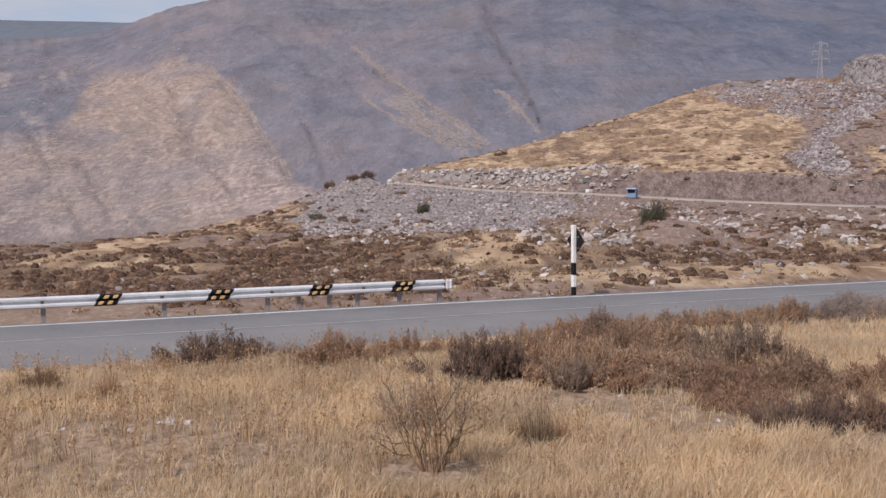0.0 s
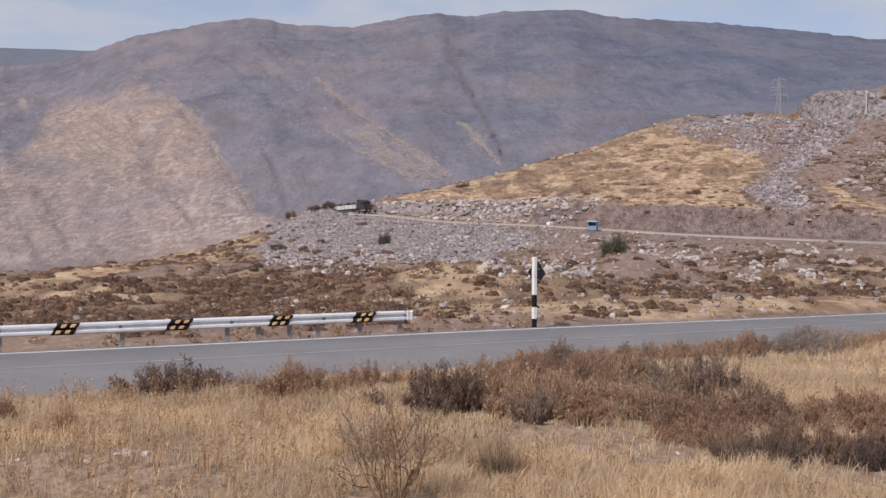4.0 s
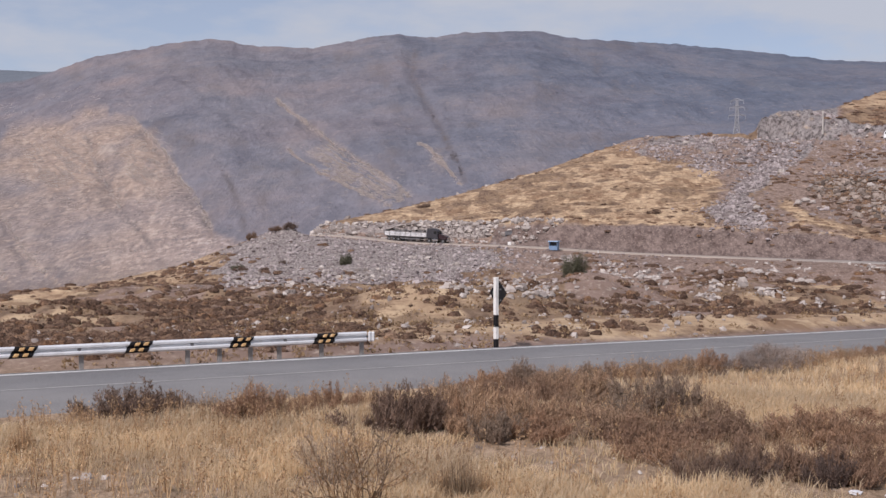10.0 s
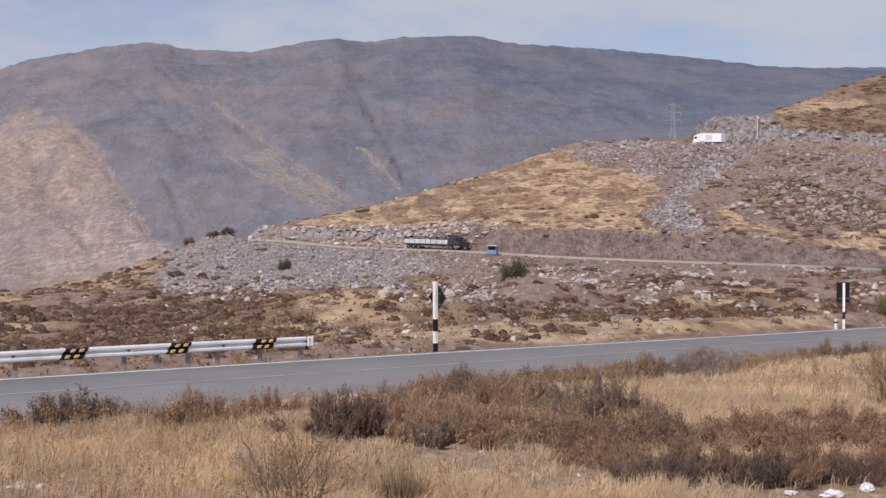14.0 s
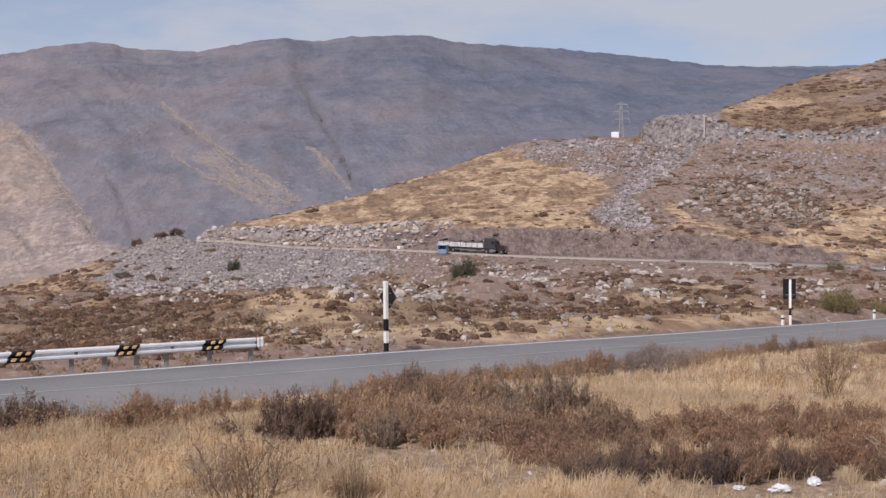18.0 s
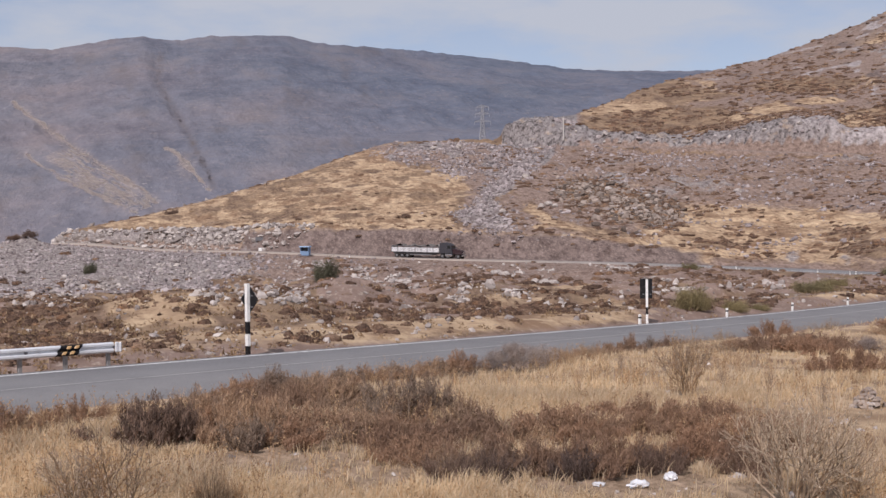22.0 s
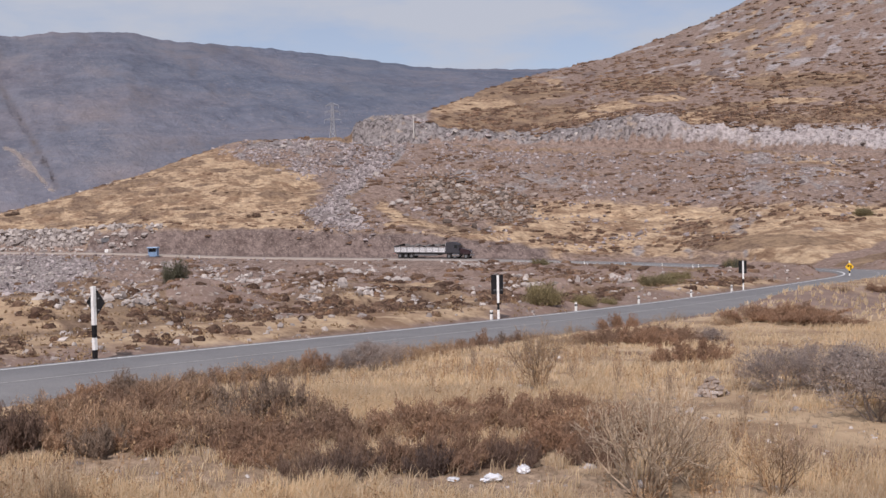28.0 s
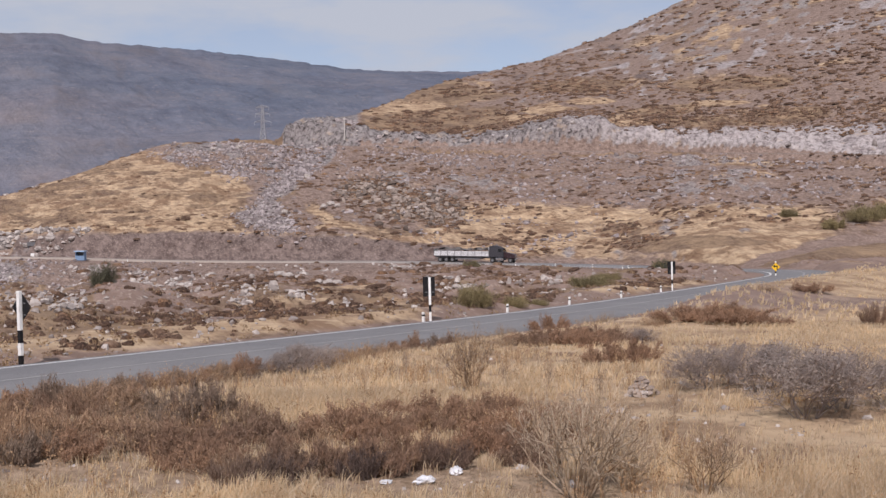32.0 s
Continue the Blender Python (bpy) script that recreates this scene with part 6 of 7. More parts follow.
_bear = np.degrees(np.arctan2(ROAD_LINE[:TURN, 0], ROAD_LINE[:TURN, 1])) + 500 * (ROAD_LINE[:TURN, 1] < 5)
FIELD = [(5.1, 29.0, .9, .8), (6.8, 28.4, .9, .85), (8.5, 28.4, .85, .8), (5.6, 26.2, .95, .85),
         (7.6, 25.6, 1.0, .85), (9.0, 26.0, .8, .75), (4.3, 27.6, .8, .8), (10.0, 28.0, .8, .85), (12.4, 28.4, .95, 1.0), (11.2, 28.4, .8, .85), (6.6, 32.5, 1.0, 1.0), (8.4, 32.5, 1.0, 1.05), (5.2, 31.5, .9, .8), (10.0, 32, .9, 1.0), (7.4, 30.5, .9, 1.0), (9.4, 30.2, .8, .9)]
BELT = [(11.7, 25.4, .95, .85), (13.2, 24.0, .95, .9), (14.7, 23.2, 1.0, .95), (16.5, 23.2, 1.0, .95), (18.2, 23.4, 1.0, .95), (19.9, 23.4, 1.0, .95), (21.6, 23.8, .95, .9),
        ]
THICK = [(23.3, 24.2, .9, .85), (25.0, 24.4, .85, .8), (12.6, 27.0, .9, .8), (14.0, 26.6, .95, .9), (15.7, 26.4, 1.0, .9), (17.5, 26.2, 1.0, .95), (19.2, 26.6, 1.0, .95),
        (20.9, 26.8, 1.0, .95), (22.6, 27.2, .95, .9), (24.3, 27.4, .9, .9), (19.7, 29.2, .9, .8), (21.4, 29.4, .9, .85), (23.1, 29.2, .8, .8), (26.2, 26.8, .9, .85), 
        (25.6, 29.0, .8, .8), (27.5, 28.0, .8, .8), (26.4, 24.8, .9, .8), (27.9, 25.6, .9, .85), (28.9, 27.0, .8, .8), (27.2, 23.4, .6, .6)]
BEYOND = [(26.6, 48.4, 1.3, .6), (27.7, 49.0, 1.5, .65), (28.8, 49.6, 1.6, .7), (30, 50.0, 1.6, .7), (31, 50.4, 1.4, .6), (28.2, 51.8, 1.4, .55), (29.4, 52.4, 1.6, .6), (30.5, 52.8, 1.5, .6),
          (31, 41.6, 1.0, .65), (32, 42.2, 1.0, .75), (33.4, 59.6, 1.5, .6), (34.4, 60.0, 1.7, .75), (35.5, 60.2, 1.8, .8), (36.5, 60.4, 1.7, .75), (37.4, 60.6, 1.4, .6), (34.9, 63.1, 1.6, .6), (36.2, 63.6, 1.6, .6),
          (42, 61.6, .9, .95), (43.2, 61.0, .9, .9), (39.5, 88.0, 1.4, .7), (37.6, 84.0, 1.2, .6)]
for k, (b, r, w, h) in enumerate(FIELD + BELT + THICK + BEYOND):
    low = 0.5 + 0.42 * ((k * 0.618) % 1) if r < 40 else 1.0
    set_out(VERGE if k % 5 == 3 else UMBER if k < 16 and k % 2 else BROWN, b, r, w * (0.78 + 0.34 * ((k * 0.37) % 1)), h * low, k)
# the last five are dark shrubs added where the belt has shaded gaps
for k, (b, r, w, h) in enumerate([(-9.9, 30.3, .95, .85), (-9.0, 30.6, .6, .6), (1.5, 26.4, .8, 1.0), (2.5, 26.6, .65, .8), (12.4, 29.0, .5, .7), (16.3, 22.4, .45, .6), (14.6, 22.4, .4, .55), (20.2, 22.6, .4, .6), (23.4, 23.3, .45, .6)]):
    set_out(DUSK, b, r, w * 1.35, h * 1.1, k)
for k, (b, r, w, h) in enumerate([(4.4, 26.3, .9, .85), (5.9, 25.6, .8, .75), (5.2, 28.0, 1.0, 1.05), (7.0, 27.2, .95, .95), (3.6, 29.5, .7, .8), (8.9, 31.4, 1.0, .95), (7.2, 33.5, 1.0, .9), (12.3, 29.6, 1.05, 1.15), (13.4, 30, .8, .95), (11.0, 26.6, .8, .8), (15.2, 27.5, .8, .85)]):
    set_out(UMBER, b, r, w, h, k)
for k, (b, r, w, h) in enumerate([(-4.7, 28.4, .9, .75), (-6.0, 30, .8, .7), (-3.2, 28.6, .8, .7), (-1.6, 29.5, .7, .7), (0.2, 30.5, .7, .7), (3.0, 31.5, .7, .7), (6.4, 37, .9, .7), (7.6, 37.5, .9, .75), (9.0, 38, .9, .75), (10.6, 38.5, .8, .7),
                                 (12.2, 39.5, .9, .8), (13.6, 40.5, .9, .8), (15, 41.5, .9, .8), (19.2, 45.5, .9, .8), (20.8, 48, .9, .8), (22.4, 50, .9, .8), (24.5, 54, 1, .8), (26.5, 60, 1, .8), (28.4, 66, 1.1, .9), (30.5, 75, 1.1, .9), (-12.5, 29, .7, .55), (-17.4, 26.4, .4, .55)]):
    set_out(VERGE if k % 3 else BROWN, b, r, w, h, k)
for k in range(34):
    b = 4.6 + k * 0.62 + 0.25 * math.sin(k * 2.3)
    if not 16.0 < b < 18.8:
        q = np.hypot(*ROAD_LINE[int(np.argmin(np.abs(_bear - b))), :2]) - 4.9 - 0.9 * ((k * 0.618) % 1)
        set_out((UMBER, BROWN, VERGE)[k % 3 if k % 4 else 0], b, q, 0.62 + 0.35 * ((k * 0.37) % 1), 0.4 + 0.3 * ((k * 0.73) % 1), k)
for k, (b, r, w, h) in enumerate([(17.4, 40.5, 1.15, 1.15), (16.4, 41, .8, .8), (18.5, 42, .8, .9), (39.2, 29.2, 1.75, 1.85), (40.6, 30.5, 1.3, 1.5), (35.3, 33.8, 1.3, 1.35), (37.4, 33.0, 1.4, 1.55), (36.3, 35, 1.1, 1.2), (42.6, 31, 1.2, 1.4), (32.5, 50, .8, .8)]):
    set_out(GREY, b, r, w * 1.12, h * 0.88, k)
for k, (b, r, w, h, kind) in enumerate([(-0.6, 18.9, 1.1, 1.42, 0), (29.5, 20.8, 1.5, 1.62, 1), (31.6, 21.6, .8, 1.0, 1), (34.9, 21.2, .8, .95, 0), (-1.9, 21.9, .7, .85, 1), (24.9, 33.8, .95, 1.5, 0), (22.1, 38.2, .4, .75, 2), (26.4, 34.5, .4, .7, 2),
                                       (28.2, 33.5, .45, .8, 2), (30.6, 32.0, .35, .8, 2), (20.2, 36, .3, .5, 2), (1.0, 27.5, .3, .9, 2), (13.0, 19.6, .3, .3, 2), (-5, 30.5, .3, .9, 2), (33.6, 28.2, .4, .7, 2)]):
    set_out(THORN, b, r, w, h, kind)
for k, (b, r, w, h) in enumerate([(4.1, 20.6, .42, .8), (4.9, 20.9, .3, .5), (3.4, 21.0, .3, .55), (-14.6, 25.5, .3, .6), (13.6, 20.2, .25, .4), (35.4, 23.5, .3, .5)]):
    set_out(TUSSOCK, b, r, w, h, k)
for k, (b, r, w, h) in enumerate([(25.0, 80.6, 1.3, 2.5), (26.9, 84.6, 1.1, 1.3), (30.1, 110.8, 1.7, 1.9), (30.9, 122, 1.4, 1.7), (33.2, 203, 1.4, 2.6), (32.1, 196, 1.6, 1.7), 
                                 (25.0, 222, 1.5, 2.0), (-4.9, 314, 2.2, 2.6), (-3.3, 309, 2.0, 2.3), (-3.9, 308, 1.8, 1.7), (27.9, 88, .8, .8), (2.6, 342, 2.0, 1.8), (12.6, 298, 1.8, 1.5), (41.8, 258, 4.0, 4.5), (42.6, 262, 3.5, 4), (40.4, 250, 2.5, 3), (38.6, 262, 2, 2.4), (-5.4, 262, 1.6, 1.3), (-4.4, 258, 1.5, 1.4), (-3.6, 266, 1.3, 1.2), (-2.0, 250, 1.3, 1.1)]):
    set_out(OLIVE, b, r, w * 0.88, h * (0.62 if r < 150 else 0.75), int(r > 205 and b < 20), 0.1, False)


for b, r, w, h in ((9.1, 219, 2.2, 4.4), (-0.9, 263.5, 1.3, 2.6), (-5.6, 268, 1.2, 1.2), (33.2, 203, 1.3, 2.0)):
    set_out(OLIVE, b, r, w, h, 2, 0.1, False)


# ---- cover that nobody could count ----
def ground_points(n, b0, b1, r0, r1, even=True):
    b = RNG.uniform(b0, b1, n)
    r = np.sqrt(RNG.uniform(r0 * r0, r1 * r1, n)) if even else r0 * (r1 / r0) ** RNG.uniform(0, 1, n)
    x, y = r * np.sin(np.radians(b)), r * np.cos(np.radians(b))
    return x, y, b, r


BARE = [(-12.1, 21.2, 2.6), (-15.6, 22.2, 2.2), (-9.5, 20.6, 1.6), (9.0, 23.6, 1.6), (6.5, 24.2, 1.2), (5.0, 24.8, 1.0), (38.6, 26.4, 2.6), (34.5, 27.4, 2.0), (41.8, 26.5, 2), (31.6, 30.5, 1.8), (11.6, 22.6, 1.3), (22.5, 22.0, 1.6), (25.5, 22.2, 1.6), (19.5, 21.8, 1.0), (33.5, 36.5, 2.5), (28, 30.5, 1.2), (32.3, 32.4, 1.6), (30.5, 33.5, 1.4), (24.5, 21.6, 1.4), (36.5, 27.5, 2.0), (29.5, 31, 2.4), (32.5, 29.5, 2.2), (34, 31.5, 2.0), (28.6, 29.3, 1.2)]


def grass_share(x, y):
    """How thickly the near field is grown, 0 to 1."""
    g = np.clip(0.62 + 0.75 * fbm(x * 0.16, y * 0.16, 3, 3) + 0.3 * fbm(x * 0.7, y * 0.7, 2, 8), 0, 1)
    for b, r, w in BARE:
        bx, by = by_bearing(b, r)
        g = g * (1 - 0.86 * np.exp(-(((x - bx) ** 2 + (y - by) ** 2) / (w * w)) ** 1.5))
    for bx, by, w in BLOCKED:
        g = g * (np.hypot(x - bx, y - by) > w)
    d, _ = near_line(x, y, ROAD_LINE)
    return g * sstep(4.3, 6.5, d)


def build_grass():
    parts = []
    for n, r0, r1, blades, wide, tall in ((52000, 17.2, 34, 8, 0.006, 0.33), (30000, 34, 62, 6, 0.010, 0.28), (14000, 62, 150, 5, 0.024, 0.32)):
        x, y, b, r = ground_points(n, -21, 45, r0, r1)
        keep = (RNG.uniform(0, 1, n) < grass_share(x, y)) & (land(x, y)[1] < 0.02) & this_side(x, y)
        x, y = x[keep], y[keep]
        z = land(x, y)[0]
        lush = 0.62 + 0.55 * np.clip(fbm(x * 0.22, y * 0.22, 3, 44) + 0.3, 0, 1)
        base = np.repeat(np.stack([x, y, z - 0.02], -1), blades, 0)
        m = len(base)
        base[:, :2] += RNG.normal(0, 0.05, (m, 2))
        hh = np.repeat(lush, blades) * tall * RNG.uniform(0.5, 1.25, m)
        lean = RNG.normal(0, 0.34, (m, 2)) + (0.12, -0.02)
        mid = base + np.column_stack([lean * hh[:, None] * 0.35, hh * 0.6])
        tip = base + np.column_stack([lean * hh[:, None] * 1.1, hh])
        d = RNG.normal(size=(m, 3)) * (1, 1, 0)
        d /= np.linalg.norm(d, axis=1)[:, None] + 1e-9
        w = wide * RNG.uniform(0.7, 1.4, m)[:, None]
        co = np.stack([base - d * w, base + d * w, mid + d * w * 0.9, mid - d * w * 0.9, tip], 1)
        parts.append(co)
    co = np.concatenate(parts)
    k = len(co)
    i = np.arange(k)[:, None] * 5
    f = np.concatenate([i + np.array([[0, 1, 2]]), i + np.array([[0, 2, 3]]), i + np.array([[3, 2, 4]])])
    ob = mesh_np("dry_grass", co.reshape(-1, 3), f, M_GRASS, False)
    tagged(ob, "dry golden grass over the roadside field", "grass", kind="stuff")
    # short stubble on the barer ground
    n = 16000
    x, y, b, r = ground_points(n, -21, 45, 17.2, 46)
    keep = this_side(x, y) & (near_line(x, y, ROAD_LINE)[0] > 4.4) & (grass_share(x, y) < 0.4)
    x, y = x[keep], y[keep]
    base = np.repeat(np.stack([x, y, land(x, y)[0] - 0.01], -1), 5, 0)
    base[:, :2] += RNG.normal(0, 0.035, (len(base), 2))
    tip = base + np.column_stack([RNG.normal(0, 0.05, (len(base), 2)), RNG.uniform(0.04, 0.15, len(base))])
    tagged(soup(stalks(base, tip, 0.006), "stubble", M_STUBBLE), "short dry stubble on the bare earth of the field", "grass", kind="stuff")
    # darker dead weeds among it
    n = 2600
    x, y, b, r = ground_points(n, -21, 44, 18, 44)
    clump = fbm(x * 0.3, y * 0.3, 2, 77)
    keep = this_side(x, y) & (RNG.uniform(0, 1, n) < np.clip(0.28 + clump + 0.7 * ((b < -3) & (r > 20.5) & (r < 29)), 0, 1)) & (near_line(x, y, ROAD_LINE)[0] > 4.6)
    x, y = x[keep], y[keep]
    base = np.repeat(np.stack([x, y, land(x, y)[0]], -1), 6, 0)
    base[:, :2] += RNG.normal(0, 0.06, (len(base), 2))
    tip = base + np.column_stack([RNG.normal(0, 0.09, (len(base), 2)), RNG.uniform(0.3, 0.72, len(base))])
    st = stalks(base, tip, 0.008)
    t = RNG.uniform(0.45, 1.0, (len(base), 7, 1))
    lf = leaves((base[:, None] + (tip - base)[:, None] * t + RNG.normal(0, 0.018, (len(base), 7, 3))).reshape(-1, 3), 0.03, 0.7)
    tagged(soup(np.concatenate([st, lf]), "dead_weeds", M_WEED), "brown dead weed stalks standing in the grass", "weeds", kind="stuff")


build_grass()


def clump_cloud(x, y, z, w, h, per, leaf):
    """Loose low mounds of leaves at many places."""
    n = len(x)
    a, u = RNG.uniform(0, 2 * np.pi, (n, per)), np.sqrt(RNG.uniform(0, 1, (n, per)))
    px = x[:, None] + np.cos(a) * u * w[:, None]
    py = y[:, None] + np.sin(a) * u * w[:, None]
    pz = z[:, None] + h[:, None] * np.sqrt(np.clip(1 - 0.85 * u * u, 0, 1)) * RNG.uniform(0.15, 1.0, (n, per))
    pts = np.stack([px, py, pz], -1).reshape(-1, 3)
    return leaves(pts, np.repeat(leaf, per), 0.6)


def build_scrub():
    out, solid = [], []
    # flats beyond the road
    n = 56000
    x, y, b, r = ground_points(n, -21, 40, 42, 330, False)
    z, q, d = land(x, y)
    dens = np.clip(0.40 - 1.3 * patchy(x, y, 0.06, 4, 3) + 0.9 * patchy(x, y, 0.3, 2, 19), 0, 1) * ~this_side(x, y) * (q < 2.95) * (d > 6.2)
    el = np.degrees(np.arctan2(z - EYE.z, r))
    wb = 0.5 * fbm(x * 0.2, y * 0.2, 2, 19)
    dens = dens * (1 - 0.85 * patches(b, el, FLAT_GOLD, wb)) * (1 - 0.7 * patches(b, el, FLAT_EARTH, wb)) * (1 - 0.8 * beside(b, el, FLAT_RIDGE, 0.25))
    dens = dens * (1 - 0.85 * sstep(2.05, 2.15, q) * sstep(-7, -5, b) * (1 - sstep(8, 10, b)))
    dens = dens * (1 - 0.35 * sstep(2.1, 2.3, q) * sstep(8, 10, b))
    k = RNG.uniform(0, 1, n) < dens
    s = (0.16 + 0.62 * RNG.uniform(0, 1, k.sum()) ** 2.6) * (0.42 + r[k] / 230)
    solid.append((x[k], y[k], z[k] - 0.05, s * np.interp(r[k], [60, 150], [0.5, 0.8]), s * 0.5 + 0.04))
    out.append(clump_cloud(x[k], y[k], z[k] - 0.05, s * 1.25, s * 0.65 + 0.05, 24, 0.075 * s + 0.03))
    # hillsides above the lower road
    n = 17000
    x, y, b, r = ground_points(n, -2, 45, 250, 900, False)
    z, q, d = land(x, y)
    n1, n2 = fbm(x * 0.03, y * 0.03, 3, 25), fbm(x * 0.12, y * 0.12, 3, 29)
    dens = np.where(q < 5, 0.14 + 1.2 * n2, 0.45 + 1.2 * n1 + 1.0 * n2)
    el = np.degrees(np.arctan2(z - EYE.z, r))
    dens = dens + 0.25 * (q < 4.6) * (b > 18) * np.clip(n2 + 0.2, 0, 1) + 0.9 * (q < 5) * patches(b, el, THICKET, n2)
    dens = dens * (1 - 0.8 * (q < 5) * beside(b, el, TRACK + STREAM, 0.35)) * (1 - 0.9 * (q < 5) * patches(b, el, STRAW, 0.5 * n2)) * (1 - (outcrop(b) > 0.15) * (q > 5.2) * (q < 7.05))
    dens = np.clip(dens, 0, 1) * (q > 4.0) * (q < 7.2) * (d > 4.5) * ~((q > 4.95) & (q < 6.02) & (b > 15))
    k = RNG.uniform(0, 1, n) < dens
    gold = (q[k] < 5) & (b[k] < 16)
    s = (0.28 + 1.0 * RNG.uniform(0, 1, k.sum()) ** 2.5) * (0.6 + r[k] / 700) * np.where(gold, 0.62, 1.0)
    solid.append((x[k], y[k], z[k] - 0.1, s * 0.85, s * 0.42))
    out.append(clump_cloud(x[k], y[k], z[k] - 0.1, s, s * 0.45, 14, 0.11 * s + 0.05))
    n = 30000
    x, y, b, r = ground_points(n, 16.5, 45, 395, 900, False)
    z, q, d = land(x, y)
    n1, n2 = fbm(x * 0.02, y * 0.02, 3, 35), fbm(x * 0.1, y * 0.1, 3, 39)
    k = (q > 6.03) & (q < 7.15) & ~((outcrop(b) > 0.15) & (q < 7.05)) & (RNG.uniform(0, 1, n) < np.clip((0.36 + 1.7 * n1 + 0.7 * n2) * (1 - 0.75 * sstep(6.35, 6.9, q)) * (1 - 0.55 * sstep(25, 30, b)) + 0.25 * (b < 25) * (q < 6.8), 0, 1))
    el = np.degrees(np.arctan2(z - EYE.z, r))
    k &= RNG.uniform(0, 1, n) < np.clip(0.75 + patches(b, el, HEATH, n2) - patches(b, el, HIGH_GOLD, n2), 0, 1)
    s = (0.3 + 1.0 * RNG.uniform(0, 1, k.sum()) ** 2.0) * (0.6 + r[k] / 700)
    solid.append((x[k], y[k], z[k] - 0.1, s * 0.85, s * 0.42))
    out.append(clump_cloud(x[k], y[k], z[k] - 0.1, s, s * 0.5, 9, 0.16 * s + 0.06))
    # slope under the upper road
    n = 16000
    x, y, b, r = ground_points(n, 16.5, 45, 255, 400)
    z, q, d = land(x, y)
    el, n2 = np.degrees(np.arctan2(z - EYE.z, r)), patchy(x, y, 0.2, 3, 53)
    k = (q > 4.03) & (q < 4.96) & (RNG.uniform(0, 1, n) < np.clip(0.16 + 0.8 * n2 + 1.15 * patches(b, el, THICKET, n2), 0, 1) * (1 - beside(b, el, TRACK + STREAM, 0.4)) * (1 - 0.95 * patches(b, el, STRAW, 0.5 * n2)))
    s = RNG.uniform(0.3, 0.9, k.sum())
    solid.append((x[k], y[k], z[k] - 0.1, s * 0.8, s * 0.55))
    out.append(clump_cloud(x[k], y[k], z[k] - 0.1, s, s * 0.7, 10, 0.13 * s + 0.05))
    # rim of heath along the top of the rock cut, its dark line standing in for shadow
    n = 9000
    x, y, b, r = ground_points(n, 19.5, 45, 360, 445)
    z, q, d = land(x, y)
    k = (q > 6.0) & (q < 6.09) & (RNG.uniform(0, 1, n) < 0.75 - 0.4 * np.exp(-((b - 31.5) / 0.8) ** 2))
    s = 0.3 + 0.6 * RNG.uniform(0, 1, k.sum()) ** 2
    solid.append((x[k], y[k], z[k] - 0.1, s, s * 0.6))
    out.append(clump_cloud(x[k], y[k], z[k] - 0.1, s, s * 0.8, 10, 0.13 * s + 0.05))
    # brow of the cut bank
    n = 900
    x, y, b, r = ground_points(n, -2, 24, 255, 330)
    z, q, d = land(x, y)
    k = (q > 3.85) & (q < 4.2) & (RNG.uniform(0, 1, n) < 0.8)
    s = 0.2 + 0.8 * RNG.uniform(0, 1, k.sum()) ** 2
    solid.append((x[k], y[k], z[k] - 0.1, s * 0.8, s * 0.45))
    out.append(clump_cloud(x[k], y[k], z[k] - 0.1, s, s * 0.5, 18, 0.12 * s + 0.05))
    co, f = cushions(*(np.concatenate([q[i] for q in solid]) for i in range(5)))
    tagged(mesh_np("cushion_scrub", co, f, M_CUSHION, True), "low dark brown cushion shrubs over the flats and hillsides", "scrub", kind="stuff")
    tagged(soup(np.concatenate(out), "hillside_scrub", M_SCRUB), "brown scrub over the flats and hillsides", "scrub", kind="stuff")
    # straw tufts
    out = []
    n = 16000
    x, y, b, r = ground_points(n, -21, 45, 45, 700, False)
    z, q, d = land(x, y)
    n1 = fbm(x * 0.05, y * 0.05, 4, 3)
    gold = (q > 4.03) & (q < 5.4) & (b > -1) & (b < 15)
    dens = np.where(gold, 0.8, np.clip(0.2 + 1.2 * n1, 0, 1)) * (q > 0.02) * (q < 7.2) * (d > 6) * ~((q > 1.9) & (q < 4.0))
    k = RNG.uniform(0, 1, n) < dens
    s = RNG.uniform(0.3, 0.8, k.sum()) * (0.7 + r[k] / 450)
    out.append(clump_cloud(x[k], y[k], z[k] - 0.05, s, s * 0.45, 14, 0.11 * s + 0.05))
    n = 5000
    x, y, b, r = ground_points(n, -21, 37, 40, 150, False)
    z, q, d = land(x, y)
    k = ~this_side(x, y) & (d > 4.6) & (d < 12) & (RNG.uniform(0, 1, n) < np.clip(0.5 + fbm(x * 0.2, y * 0.2, 3, 57), 0, 1))
    s = RNG.uniform(0.12, 0.34, k.sum())
    out.append(clump_cloud(x[k], y[k], z[k] - 0.03, s, s * 0.9, 16, 0.22 * s + 0.03))
    tagged(soup(np.concatenate(out), "hillside_grass", M_TUFTS), "straw-coloured grass tufts on the golden hill and flats", "grass", kind="stuff")
    # mountain
    n = 4000
    x, y, b, r = ground_points(n, -21, 32, 720, 1850, False)
    z, q, d = land(x, y)
    k = (q > 8.1) & (q < 9.75) & (RNG.uniform(0, 1, n) < np.clip(0.45 + 0.9 * fbm(x * 0.01, y * 0.01, 4, 33), 0, 1))
    s = RNG.uniform(0.5, 1.2, k.sum()) * (0.5 + r[k] / 1600)
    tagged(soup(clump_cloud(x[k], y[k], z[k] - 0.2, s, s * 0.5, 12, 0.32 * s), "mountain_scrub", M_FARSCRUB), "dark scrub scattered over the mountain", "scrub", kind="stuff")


build_scrub()


